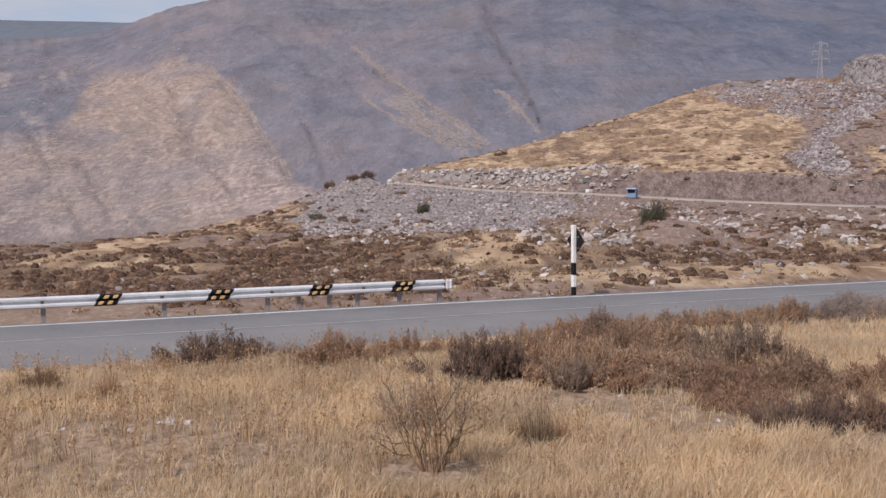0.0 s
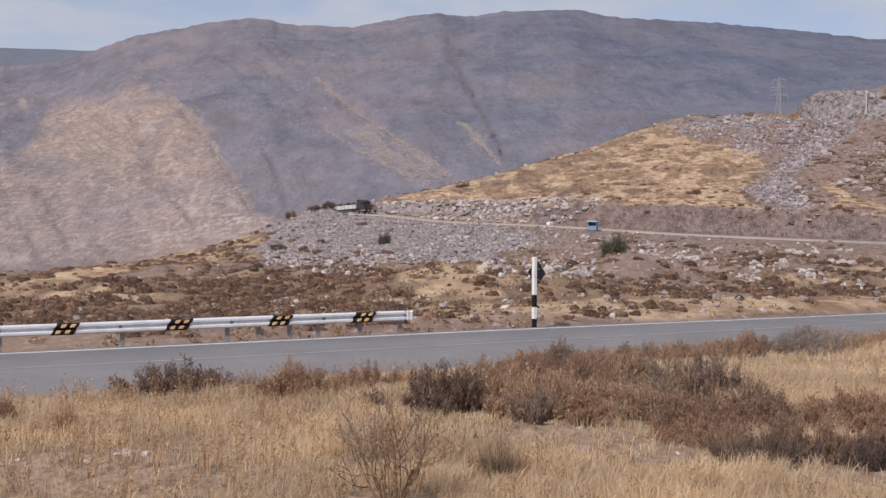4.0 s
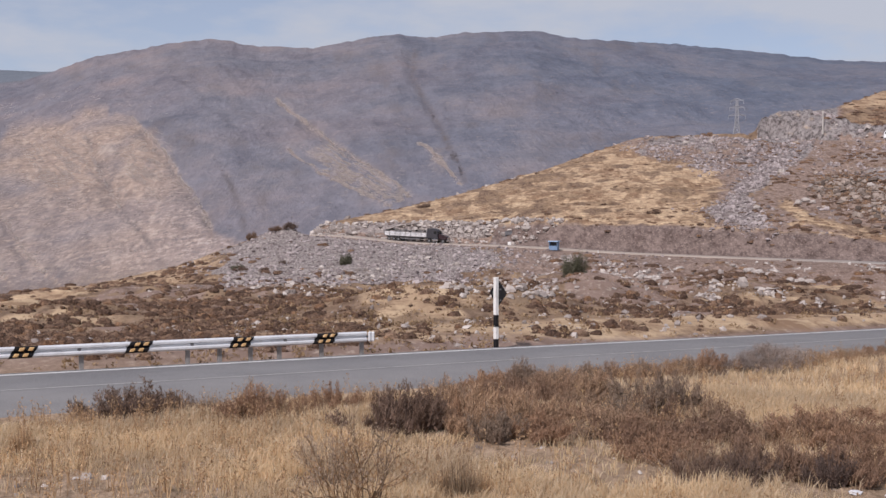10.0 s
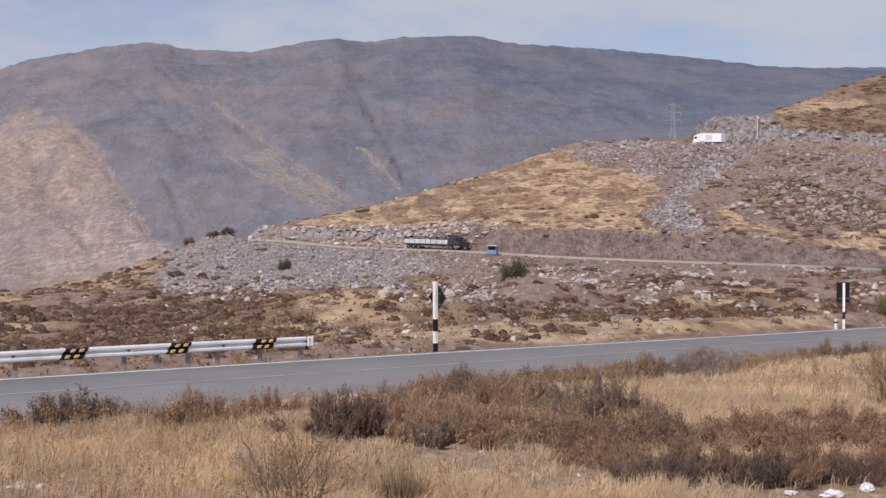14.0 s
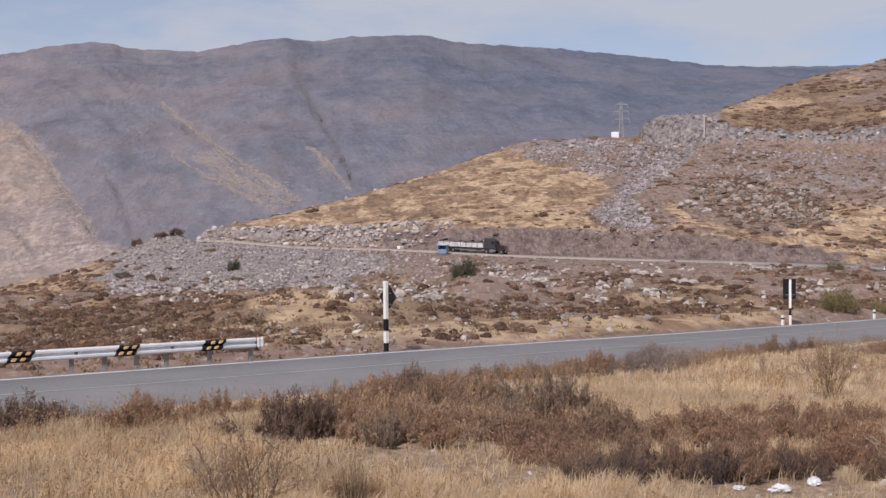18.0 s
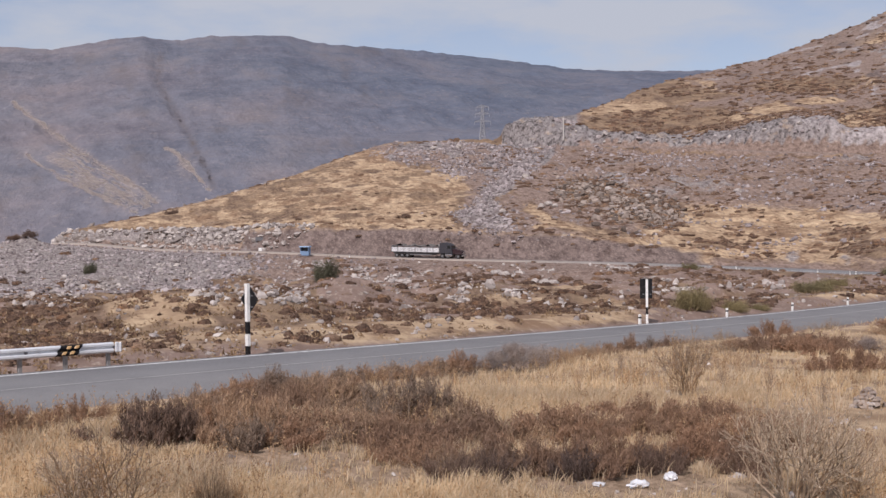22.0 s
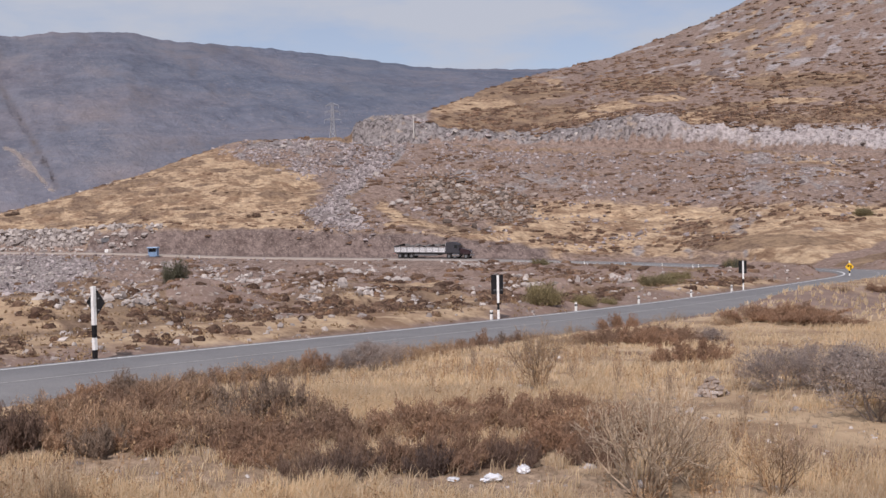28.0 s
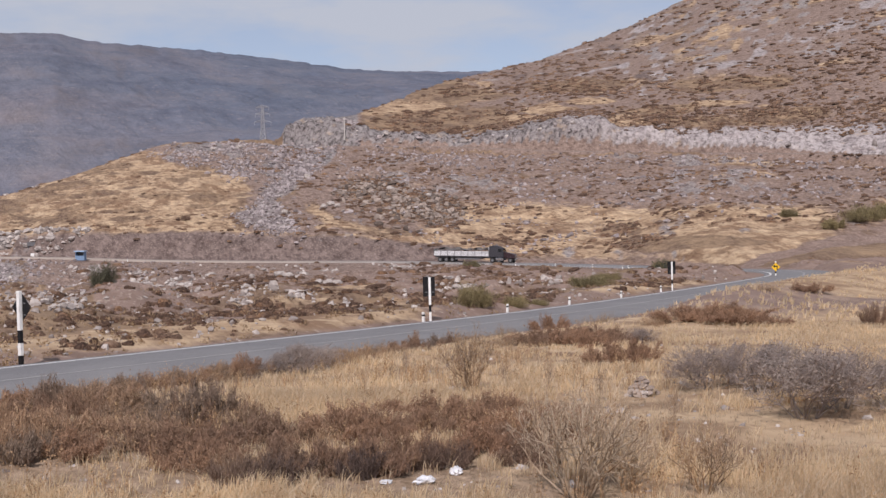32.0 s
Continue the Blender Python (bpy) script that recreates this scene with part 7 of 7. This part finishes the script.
def on_lines(lines, per, width):
    """Bearings and heights strewn along a set of lines, ragged and thinning out."""
    bs, es = [], []
    for pts in lines:
        for (b0, e0), (b1, e1) in zip(pts, pts[1:]):
            n = int(per * math.hypot(b1 - b0, e1 - e0))
            t = RNG.uniform(0, 1, n)
            bs.append(b0 + (b1 - b0) * t)
            es.append(e0 + (e1 - e0) * t)
    b, e = np.concatenate(bs), np.concatenate(es)
    w = 0.10 * fbm(b * 3, e * 3, 3, 83)
    thick = width * (0.5 + 1.2 * np.clip(0.5 + fbm(b * 2.3, e * 2.3, 3, 84), 0, 1))
    # broken into stretches
    keep = RNG.uniform(0, 1, len(b)) < np.clip(0.5 + 1.8 * fbm(b * 4.0, e * 4.0, 2, 87), 0.05, 1)
    b, e, w, thick = b[keep], e[keep], w[keep], thick[keep]
    return b + w + RNG.normal(0, 1, len(b)) * thick, e + w + RNG.normal(0, 1, len(b)) * thick * 0.5


def build_mountain_lines():
    """Pale stones and straw along the mountain's ribs, dark scrub along its gullies."""
    b, e = on_lines(RIBS[:3], 1700, 0.03)
    b2, e2 = on_lines(RIBS[3:], 600, 0.05)
    b, e = np.append(b, b2), np.append(e, e2)
    # finer streaks between the two long ribs
    top, low = [(-1.6, 3.2), (0.27, 2.0), (1.95, 0.77)], [(-1.9, 1.76), (-0.4, 1.0), (1.1, 0.28)]
    fine = [[(p[0] * (1 - u) + q[0] * u, p[1] * (1 - u) + q[1] * u) for p, q in zip(top, low)] for u in (0.15, 0.3, 0.45, 0.6, 0.75, 0.9)]
    b2, e2 = on_lines(fine, 520, 0.03)
    b, e = np.append(b, b2), np.append(e, e2)
    fb, fe = [], []
    for cb, ce, wb, we in FANS:
        n = int(5200 * wb * we)
        fb.append(cb + RNG.normal(0, 0.5, n) * wb)
        fe.append(ce + RNG.normal(0, 0.5, n) * we)
    fb, fe = np.concatenate(fb), np.concatenate(fe)
    # streaks of straw that run down the fans
    keep = fbm((fb * 0.62 + fe) * 5.0, (fb - fe) * 0.9, 3, 86) > 0.05
    hb, he = RNG.uniform(-18.6, -6.5, 26000), RNG.uniform(-3, 6, 26000)
    worm = fbm(hb * 2.0, he * 4.5, 3, 85)
    low = he < np.interp(hb, [-18.6, -15, -12, -10, -8.8, -7.4, -6.5], [4.5, 4.6, 5.4, 4.6, 2.8, 0.7, -0.9])
    k2 = (worm > 0.22) & low
    b, e = np.concatenate([b, fb[keep], hb[k2]]), np.concatenate([e, fe[keep], he[k2]])
    x, y, z = seen_at(b, e, 700, 1890, 9)
    ok = land(x, y)[1] > 8.1
    x, y, z = x[ok], y[ok], z[ok]
    s = RNG.uniform(0.4, 1.0, len(x)) * (0.4 + np.hypot(x, y) / 1700)
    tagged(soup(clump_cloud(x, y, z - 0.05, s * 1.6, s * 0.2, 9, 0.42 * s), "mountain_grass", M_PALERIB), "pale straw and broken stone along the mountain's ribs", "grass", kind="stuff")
    b, e = on_lines(GULLIES[:1], 240, 0.065)
    keep = fbm(b * 3, e * 3, 2, 88) > -0.1
    b, e = b[keep], e[keep]
    x, y, z = seen_at(b, e, 700, 1890, 9)
    ok = land(x, y)[1] > 8.1
    x, y, z = x[ok], y[ok], z[ok]
    s = RNG.uniform(0.3, 1.2, len(x)) * (0.4 + np.hypot(x, y) / 1900)
    tagged(soup(clump_cloud(x, y, z - 0.2, s, s * 0.7, 9, 0.4 * s), "gully_scrub", M_GULLY), "dark scrub in the mountain's gullies", "scrub", kind="stuff")


build_mountain_lines()

# ---- stones ----
_g = (1 + 5 ** 0.5) / 2
ICO = np.array([(-1, _g, 0), (1, _g, 0), (-1, -_g, 0), (1, -_g, 0), (0, -1, _g), (0, 1, _g), (0, -1, -_g), (0, 1, -_g), (_g, 0, -1), (_g, 0, 1), (-_g, 0, -1), (-_g, 0, 1)]) / 1.9
ICO_F = np.array([(0, 11, 5), (0, 5, 1), (0, 1, 7), (0, 7, 10), (0, 10, 11), (1, 5, 9), (5, 11, 4), (11, 10, 2), (10, 7, 6), (7, 1, 8),
                  (3, 9, 4), (3, 4, 2), (3, 2, 6), (3, 6, 8), (3, 8, 9), (4, 9, 5), (2, 4, 11), (6, 2, 10), (8, 6, 7), (9, 8, 1)])


def stones(x, y, z, s):
    n = len(x)
    v = ICO[None] * RNG.uniform(0.5, 1.35, (n, 12, 1)) * RNG.uniform(0.6, 1.4, (n, 1, 3)) * (1, 1, 0.8)
    a = RNG.uniform(0, 2 * np.pi, n)
    c, sn = np.cos(a)[:, None], np.sin(a)[:, None]
    vx, vy = v[:, :, 0] * c - v[:, :, 1] * sn, v[:, :, 0] * sn + v[:, :, 1] * c
    co = np.stack([vx * s[:, None] + x[:, None], vy * s[:, None] + y[:, None], v[:, :, 2] * s[:, None] + z[:, None] + 0.2 * s[:, None]], -1)
    f = (ICO_F[None] + (np.arange(n) * 12)[:, None, None]).reshape(-1, 3)
    return co.reshape(-1, 3), f


def stone_field(name, x, y, z, s, mat, label, category="stones"):
    co, f = stones(x, y, z, s)
    return tagged(mesh_np(name, co, f, mat, False), label, category, kind="stuff")


def build_stones():
    # scree below the lower road
    n = 15000
    x, y, b, r = ground_points(n, -8, 13, 185, 316)
    z, q, d = land(x, y)
    n2 = fbm(x * 0.12, y * 0.12, 3, 13)
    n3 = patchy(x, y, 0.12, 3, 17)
    k = (q > 1.4) & (q < 2.97) & (RNG.uniform(0, 1, n) < np.clip(sstep(-6.8, -4.6, b + 2.5 * n3) * (1 - sstep(3.5, 7.5, b + 3 * n2)) + 0.14, 0, 1) * sstep(1.75, 2.15, q + 0.9 * n3)) & (d > 4.2)
    s = 0.13 + 0.40 * RNG.uniform(0, 1, k.sum()) ** 4 + 0.25 * (q[k] < 2.15) * RNG.uniform(0, 1, k.sum())
    stone_field("scree", x[k], y[k], z[k], s, M_STONE, "grey scree stones on the slope below the road")
    # spoil heap, stream of stones, slope under the upper road
    n = 40000
    x, y, b, r = ground_points(n, 8, 44, 262, 425)
    z, q, d = land(x, y)
    n1, n2 = fbm(x * 0.05, y * 0.05, 4, 3), fbm(x * 0.2, y * 0.2, 3, 13)
    el = np.degrees(np.arctan2(z - EYE.z, r))
    stream = beside(b + 0.5 * n2, el, STREAM, 0.3 + 0.55 * (1 - sstep(0.0, 0.9, el)))
    slope = sstep(17.5, 20, b) * np.clip(0.34 * sstep(4.3, 4.7, q) + 0.8 * n2, 0, 1)
    k = (q > 3.98) & (q < 5.02) & (RNG.uniform(0, 1, n) < np.clip(0.42 * spoil(b, el, n2) + stream + slope, 0, 1) * (1 - beside(b + 0.3 * n2, el, TRACK, 0.2)) * (1 - 0.75 * patches(b, el, STRAW + THICKET, n2))) & ~((d > 99) & (d < 104))
    s = 0.15 + 0.55 * RNG.uniform(0, 1, k.sum()) ** 4
    xa, ya, za, sa = x[k], y[k], z[k], s
    n = 22000
    x, y, b, r = ground_points(n, 8.5, 19.5, 270, 425)
    z, q, d = land(x, y)
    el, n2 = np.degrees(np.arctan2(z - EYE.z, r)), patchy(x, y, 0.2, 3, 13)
    heap = spoil(b, el, n2)
    k = (q > 4.0) & (q < 5.02) & (RNG.uniform(0, 1, n) < np.clip(heap * (0.34 + 1.4 * n2) + beside(b + 0.5 * n2, el, STREAM, 0.3 + 0.55 * (1 - sstep(0.0, 0.9, el))), 0, 1)) & ~((d > 99) & (d < 104))
    s = 0.14 + 0.55 * RNG.uniform(0, 1, k.sum()) ** 4
    x, y, z, s = np.append(xa, x[k]), np.append(ya, y[k]), np.append(za, z[k]), np.append(sa, s)
    stone_field("spoil_stones", x, y, z, s, M_STONE, "grey stones of the spoil heap under the upper road")
    # broken rock of the two road cuts
    n = 14000
    x, y, b, r = ground_points(n, -3, 46, 255, 432)
    z, q, d = land(x, y)
    low = (q > 3.0) & (d > 5) & (d < 12.5) & (b < 8.5) & (b > -3) & (RNG.uniform(0, 1, n) < 0.8)
    high = (q > 5.25) & (q < 5.85) & (b > 16.9) & (d > 104.2) & (RNG.uniform(0, 1, n) < np.where(b > 31.3, 0.04, np.where(b > 26.5, 0.12, 0.4)))
    k = (low | high) & (np.abs(d - 0) > 3.9)
    s = np.where(high[k], 0.35 + 1.0 * RNG.uniform(0, 1, k.sum()) ** 2, 0.2 + 0.85 * RNG.uniform(0, 1, k.sum()) ** 2.4)
    stone_field("broken_rock", x[k], y[k], z[k], s, M_PALESTONE, "pale broken rock of the road cuts")
    n = 9000
    x, y, b, r = ground_points(n, -3, 8.8, 296, 338)
    z, q, d = land(x, y)
    k = (q > 3.0) & (d > 4.8) & (d < 12) & (RNG.uniform(0, 1, n) < np.clip(0.55 + 1.2 * fbm(x * 0.25, y * 0.25, 2, 59), 0, 1))
    s = 0.16 + 0.75 * RNG.uniform(0, 1, k.sum()) ** 2.6
    stone_field("cutting_rocks", x[k], y[k], z[k], s, M_PALESTONE, "pale broken rocks in the cutting over the lower road")
    n = 16000
    x, y, b, r = ground_points(n, 16.9, 46, 340, 435)
    z, q, d = land(x, y)
    k = (q > 5.25) & (d > 103.8) & (((q < 5.85) & (RNG.uniform(0, 1, n) < (0.3 + 0.5 * fbm(x * 0.1, y * 0.1, 2, 58)) * np.where(b > 31.3, 0.08, np.where(b > 26.5, 0.35, 1.0)))) | ((q < 7.0) & (outcrop(b) > 0.2)))
    s = 0.25 + 0.75 * RNG.uniform(0, 1, k.sum()) ** 2
    stone_field("cliff_blocks", x[k], y[k], z[k] - 0.1, s, M_STONE, "jagged grey blocks of the upper rock face")
    # stones on the flats and in the near field
    n = 14000
    x, y, b, r = ground_points(n, -14, 36, 44, 275, False)
    z, q, d = land(x, y)
    n2 = fbm(x * 0.08, y * 0.08, 3, 14)
    k = ~this_side(x, y) & (q < 2.9) & (d > 5) & (RNG.uniform(0, 1, n) < np.clip(0.08 + 1.0 * n2 + 0.22 * sstep(2, 7, b), 0, 1))
    s = 0.05 + 0.26 * RNG.uniform(0, 1, k.sum()) ** 4
    stone_field("loose_stones", x[k], y[k], z[k], s * (0.45 + r[k] / 260), M_PALESTONE, "pale loose stones on the flats beyond the road")
    # runs of pale stones on the bank under the lower road
    n = 14000
    x, y, b, r = ground_points(n, -3, 26, 150, 262)
    z, q, d = land(x, y)
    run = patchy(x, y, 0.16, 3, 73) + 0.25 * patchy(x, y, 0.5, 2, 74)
    k = (q > 1.35) & (q < 2.75) & (d > 8) & (RNG.uniform(0, 1, n) < 3.0 * (run - 0.24))
    s = 0.12 + 0.45 * RNG.uniform(0, 1, k.sum()) ** 2.5
    stone_field("bank_stones", x[k], y[k], z[k], s, M_PALESTONE, "runs of pale angular stones on the bank under the lower road")
    bs = np.concatenate([cb + RNG.normal(0, 0.55, int(260 * wb)) * wb for cb, ce, wb, we in THICKET[:3]])
    es = np.concatenate([ce + RNG.normal(0, 0.6, int(260 * wb)) * we for cb, ce, wb, we in THICKET[:3]])
    x, y, z = seen_at(bs, es, 245, 430, 2.0)
    s = 0.22 + 0.75 * RNG.uniform(0, 1, len(x)) ** 2.5
    k = (near_line(x, y, ROAD_LINE)[0] > 6) & (near_line(x, y, UPPER_LINE)[0] > 6)
    stone_field("thicket_rocks", x[k], y[k], z[k], s[k], M_BROWNSTONE, "brown broken rocks among the dark scrub of the slope")
    bs = np.concatenate([cb + RNG.normal(0, 0.55, m) * wb for cb, ce, wb, we, m in STONE_RUNS])
    es = np.concatenate([ce + RNG.normal(0, 0.55, m) * we for cb, ce, wb, we, m in STONE_RUNS])
    x, y, z = seen_at(bs, es, 48, 300, 1.5)
    s = 0.12 + 0.46 * RNG.uniform(0, 1, len(x)) ** 2.4
    k = (near_line(x, y, ROAD_LINE)[0] > 6)
    stone_field("stone_runs", x[k], y[k], z[k], (s * (0.35 + np.hypot(x, y) / 330))[k], M_PALESTONE, "heaps of pale broken stones lying about the flats")
    n = 9000
    x, y, b, r = ground_points(n, -21, 45, 17.5, 50)
    z, q, d = land(x, y)
    k = (d > 4) & (RNG.uniform(0, 1, n) < 0.06 + 0.5 * (grass_share(x, y) < 0.3)) & this_side(x, y)
    s = 0.014 + 0.085 * RNG.uniform(0, 1, k.sum()) ** 6
    stone_field("pebbles", x[k], y[k], z[k] - 0.01, s, M_PALESTONE, "pale pebbles on the bare earth of the field")


build_stones()


def boulder_mesh(seed, sub=3):
    bm = bmesh.new()
    bmesh.ops.create_icosphere(bm, subdivisions=sub, radius=1.0)
    o = Vector((seed * 3.7, seed * 1.3, 0))
    for v in bm.verts:
        d = v.co.normalized()
        f = 1 + 0.34 * noise.fractal(d * 1.1 + o, 1.0, 2.0, 3) + 0.12 * noise.noise(d * 4 + o)
        v.co = Vector((d.x * f, d.y * f * 0.85, d.z * f * 0.72))
    return bm


BOULDERS = []
for k in range(4):
    ob = thing("boulder", (0, 0, 0), "pale grey boulder lying on the slope", "boulder", "pale boulders")
    part("stone", boulder_mesh(k + 1), M_PALESTONE, ob)
    BOULDERS.append(ob)
for k, (b, r, s) in enumerate([(12.0, 196, .9), (12.35, 193, 1.2), (12.7, 190, .8), (12.5, 186, .7), (12.9, 187, .9), (10.1, 214, .8), (10.5, 212, .9), (10.9, 211, .7), (11.3, 208, .7), (9.6, 220, .8), (14.9, 186, .8), (15.3, 188, 1.0),
                              ] + [(15.6, 184, .8), (16.6, 190, 1.3), (17.0, 188, .8), (18.3, 172, .8), (18.7, 170, 1.0), (19.1, 169, .9), (19.6, 168, .7), (20.9, 160, .8), (5.2, 205, .8), (6.1, 196, .7), (7.0, 190, .6), (3.4, 222, .8),
                              (18.6, 306, 1.2), (18.9, 309, 1.3), (19.2, 305, 1.0), (21.5, 330, 1.4), (16.9, 300, 1.1), (23.2, 318, 1.1), (27, 330, 1.3), (13.9, 391, 1.5), (15.0, 398, 1.4), (12.6, 200, .8), (17.9, 345, 1.4)]):
    x, y = by_bearing(b, r)
    m = pose(x, y, ground_at(x, y) + 0.3 * s, 0, 0, (k * 77) % 360) @ Matrix.Scale(s * 0.75, 4)
    src = BOULDERS[k % 4]
    if k < 4:
        src.matrix_basis = m
    else:
        old = src.matrix_basis.copy()
        src.scale = (1, 1, 1)
        copy_thing(src, m)
        src.matrix_basis = old

# a heap of stones and earth, and two white bags in the field
x, y = by_bearing(32.3, 33.0)
heap = thing("stone_heap", (x, y, ground_at(x, y)), "small heap of stones topped with white rubbish", "stone heap")
rnd = random.Random(5)
for k in range(46):
    bm = boulder_mesh(20 + k, 1)
    q = part("stone", bm, M_PALESTONE if k % 9 == 3 else M_BROWNSTONE, heap)
    a, u = rnd.uniform(0, 6.28), rnd.uniform(0, 1) ** 0.7
    q.matrix_basis = pose(0.42 * u * math.cos(a), 0.36 * u * math.sin(a), 0.44 * (1 - u), rnd.uniform(0, 90), 0, rnd.uniform(0, 360)) @ Matrix.Diagonal((rnd.uniform(0.08, 0.17), rnd.uniform(0.07, 0.13), rnd.uniform(0.05, 0.1), 1))
M_PLASTIC = mat_paint("white_plastic", (0.66, 0.67, 0.70), (0.46, 0.48, 0.52), 0.35, scale=14)
for k, (b, r, s) in enumerate([(24.1, 22.6, .105), (22.75, 21.9, .115), (21.0, 22.0, .07)]):
    x, y = by_bearing(b, r)
    bag = thing("plastic_bag", (x, y, ground_at(x, y) - 0.01), "crumpled white plastic bag lying on bare earth", "bag", "white bags")
    bm = bmesh.new()
    bmesh.ops.create_icosphere(bm, subdivisions=3, radius=1.0)
    for v in bm.verts:
        d = v.co.normalized()
        f = 1 + 0.5 * noise.noise(d * 2.2 + Vector((k * 9, 0, 0))) + 0.25 * noise.noise(d * 6 + Vector((k * 5, 2, 0)))
        v.co = Vector((d.x * f * (1.0 + 0.5 * (k > 0)), d.y * f, max(d.z * f * (0.85 - 0.25 * (k > 0)) + 0.65, 0))) * s
    part("sack", bm, M_PLASTIC, bag)


# ================= what moves =================


def arc(line):
    return np.concatenate([[0], np.cumsum(np.linalg.norm(np.diff(line, axis=0), axis=1))])


def drive(ob, wheels, line, stations, radius, step, lift=0.06):
    """Run a vehicle along a line through (seconds, metres along the line); its wheels roll."""
    a = arc(line)
    ts = np.array([t for t, s in stations], float)
    ss = np.array([s for t, s in stations], float)

    def place(t):
        s = float(np.interp(t, ts, ss))
        p0, p1 = (np.array([np.interp(q, a, line[:, k]) for k in range(3)]) for q in (s - 4, s + 4))
        d = Vector(p1 - p0).normalized() * (1 if ss[-1] >= ss[0] else -1)
        side = Vector((0, 0, 1)).cross(d).normalized()
        up = d.cross(side)
        c = np.array([np.interp(s, a, line[:, k]) for k in range(3)])
        m = Matrix((d, side, up)).transposed().to_4x4()
        m.translation = Vector(c) + up * lift
        return m, s
    rows = [(t, place(t)[0]) for t in np.arange(0, 32.01, 0.5)]
    walk(ob, rows)
    s0 = place(0)[1]
    rolls = [(t, abs(place(t)[1] - s0) / radius) for t in np.arange(0, 32.01, step)]
    for w in wheels:
        x, y, z = w.location
        walk(w, [(t, Matrix.Translation((x, y, z)) @ Matrix.Rotation(g, 4, "Y")) for t, g in rolls])


def station(line, bearing, lo, hi):
    a = arc(line)
    b = np.degrees(np.arctan2(line[lo:hi, 0], line[lo:hi, 1]))
    o = np.argsort(b)
    return float(np.interp(bearing, b[o], a[lo:hi][o]))


def motions():
    lane, _ = offset_line(ROAD_LINE, 1.6)
    hi = TURN + int(np.argmin(np.arctan2(lane[TURN:-40, 0], lane[TURN:-40, 1])))
    seen = [(2.0, -3.35), (3.0, -2.8), (4.5, -1.98), (6.5, -0.55), (9, 1.42), (12, 3.99), (13, 4.92), (19, 10.54), (21, 12.6), (23, 14.7), (25, 16.9), (27.5, 19.75), (30, 22.93), (32, 25.2)]
    st = [(t, station(lane, b, TURN, hi)) for t, b in seen]
    st = [(0, st[0][1] + 24)] + st
    drive(TRUCK, TRUCK_WHEELS, lane, st, 0.5, 0.1)
    behind = st[0][1]
    late = [(0, behind + 45), (21, behind + 40), (24.2, behind + 6)] + [(t + 22.2, q) for t, q in st if 3 < t and t + 22.2 < 32] + [(32, np.interp(9.8, [t for t, q in st], [q for t, q in st]))]
    drive(WHITE_TRUCK, WHITE_WHEELS, lane, late, 0.48, 0.1)
    up = UPPER_LINE[::-1]
    k = int(np.argmin(np.hypot(up[:, 0] - 118.5, up[:, 1] - 413)))
    seen = [(10.5, 22.1), (11.5, 20.6), (13, 18.7), (14.5, 17.0)]
    su = [(t, station(up, b, 0, k)) for t, b in seen]
    su = [(0, su[0][1] - 95)] + su + [(17.0, su[-1][1] + 16.5), (18.5, su[-1][1] + 31), (19.5, su[-1][1] + 42), (20.5, su[-1][1] + 56), (23, su[-1][1] + 85), (32, su[-1][1] + 100)]
    drive(BOX_TRUCK, BOX_WHEELS, up, su, 0.48, 1 / 15)


motions()
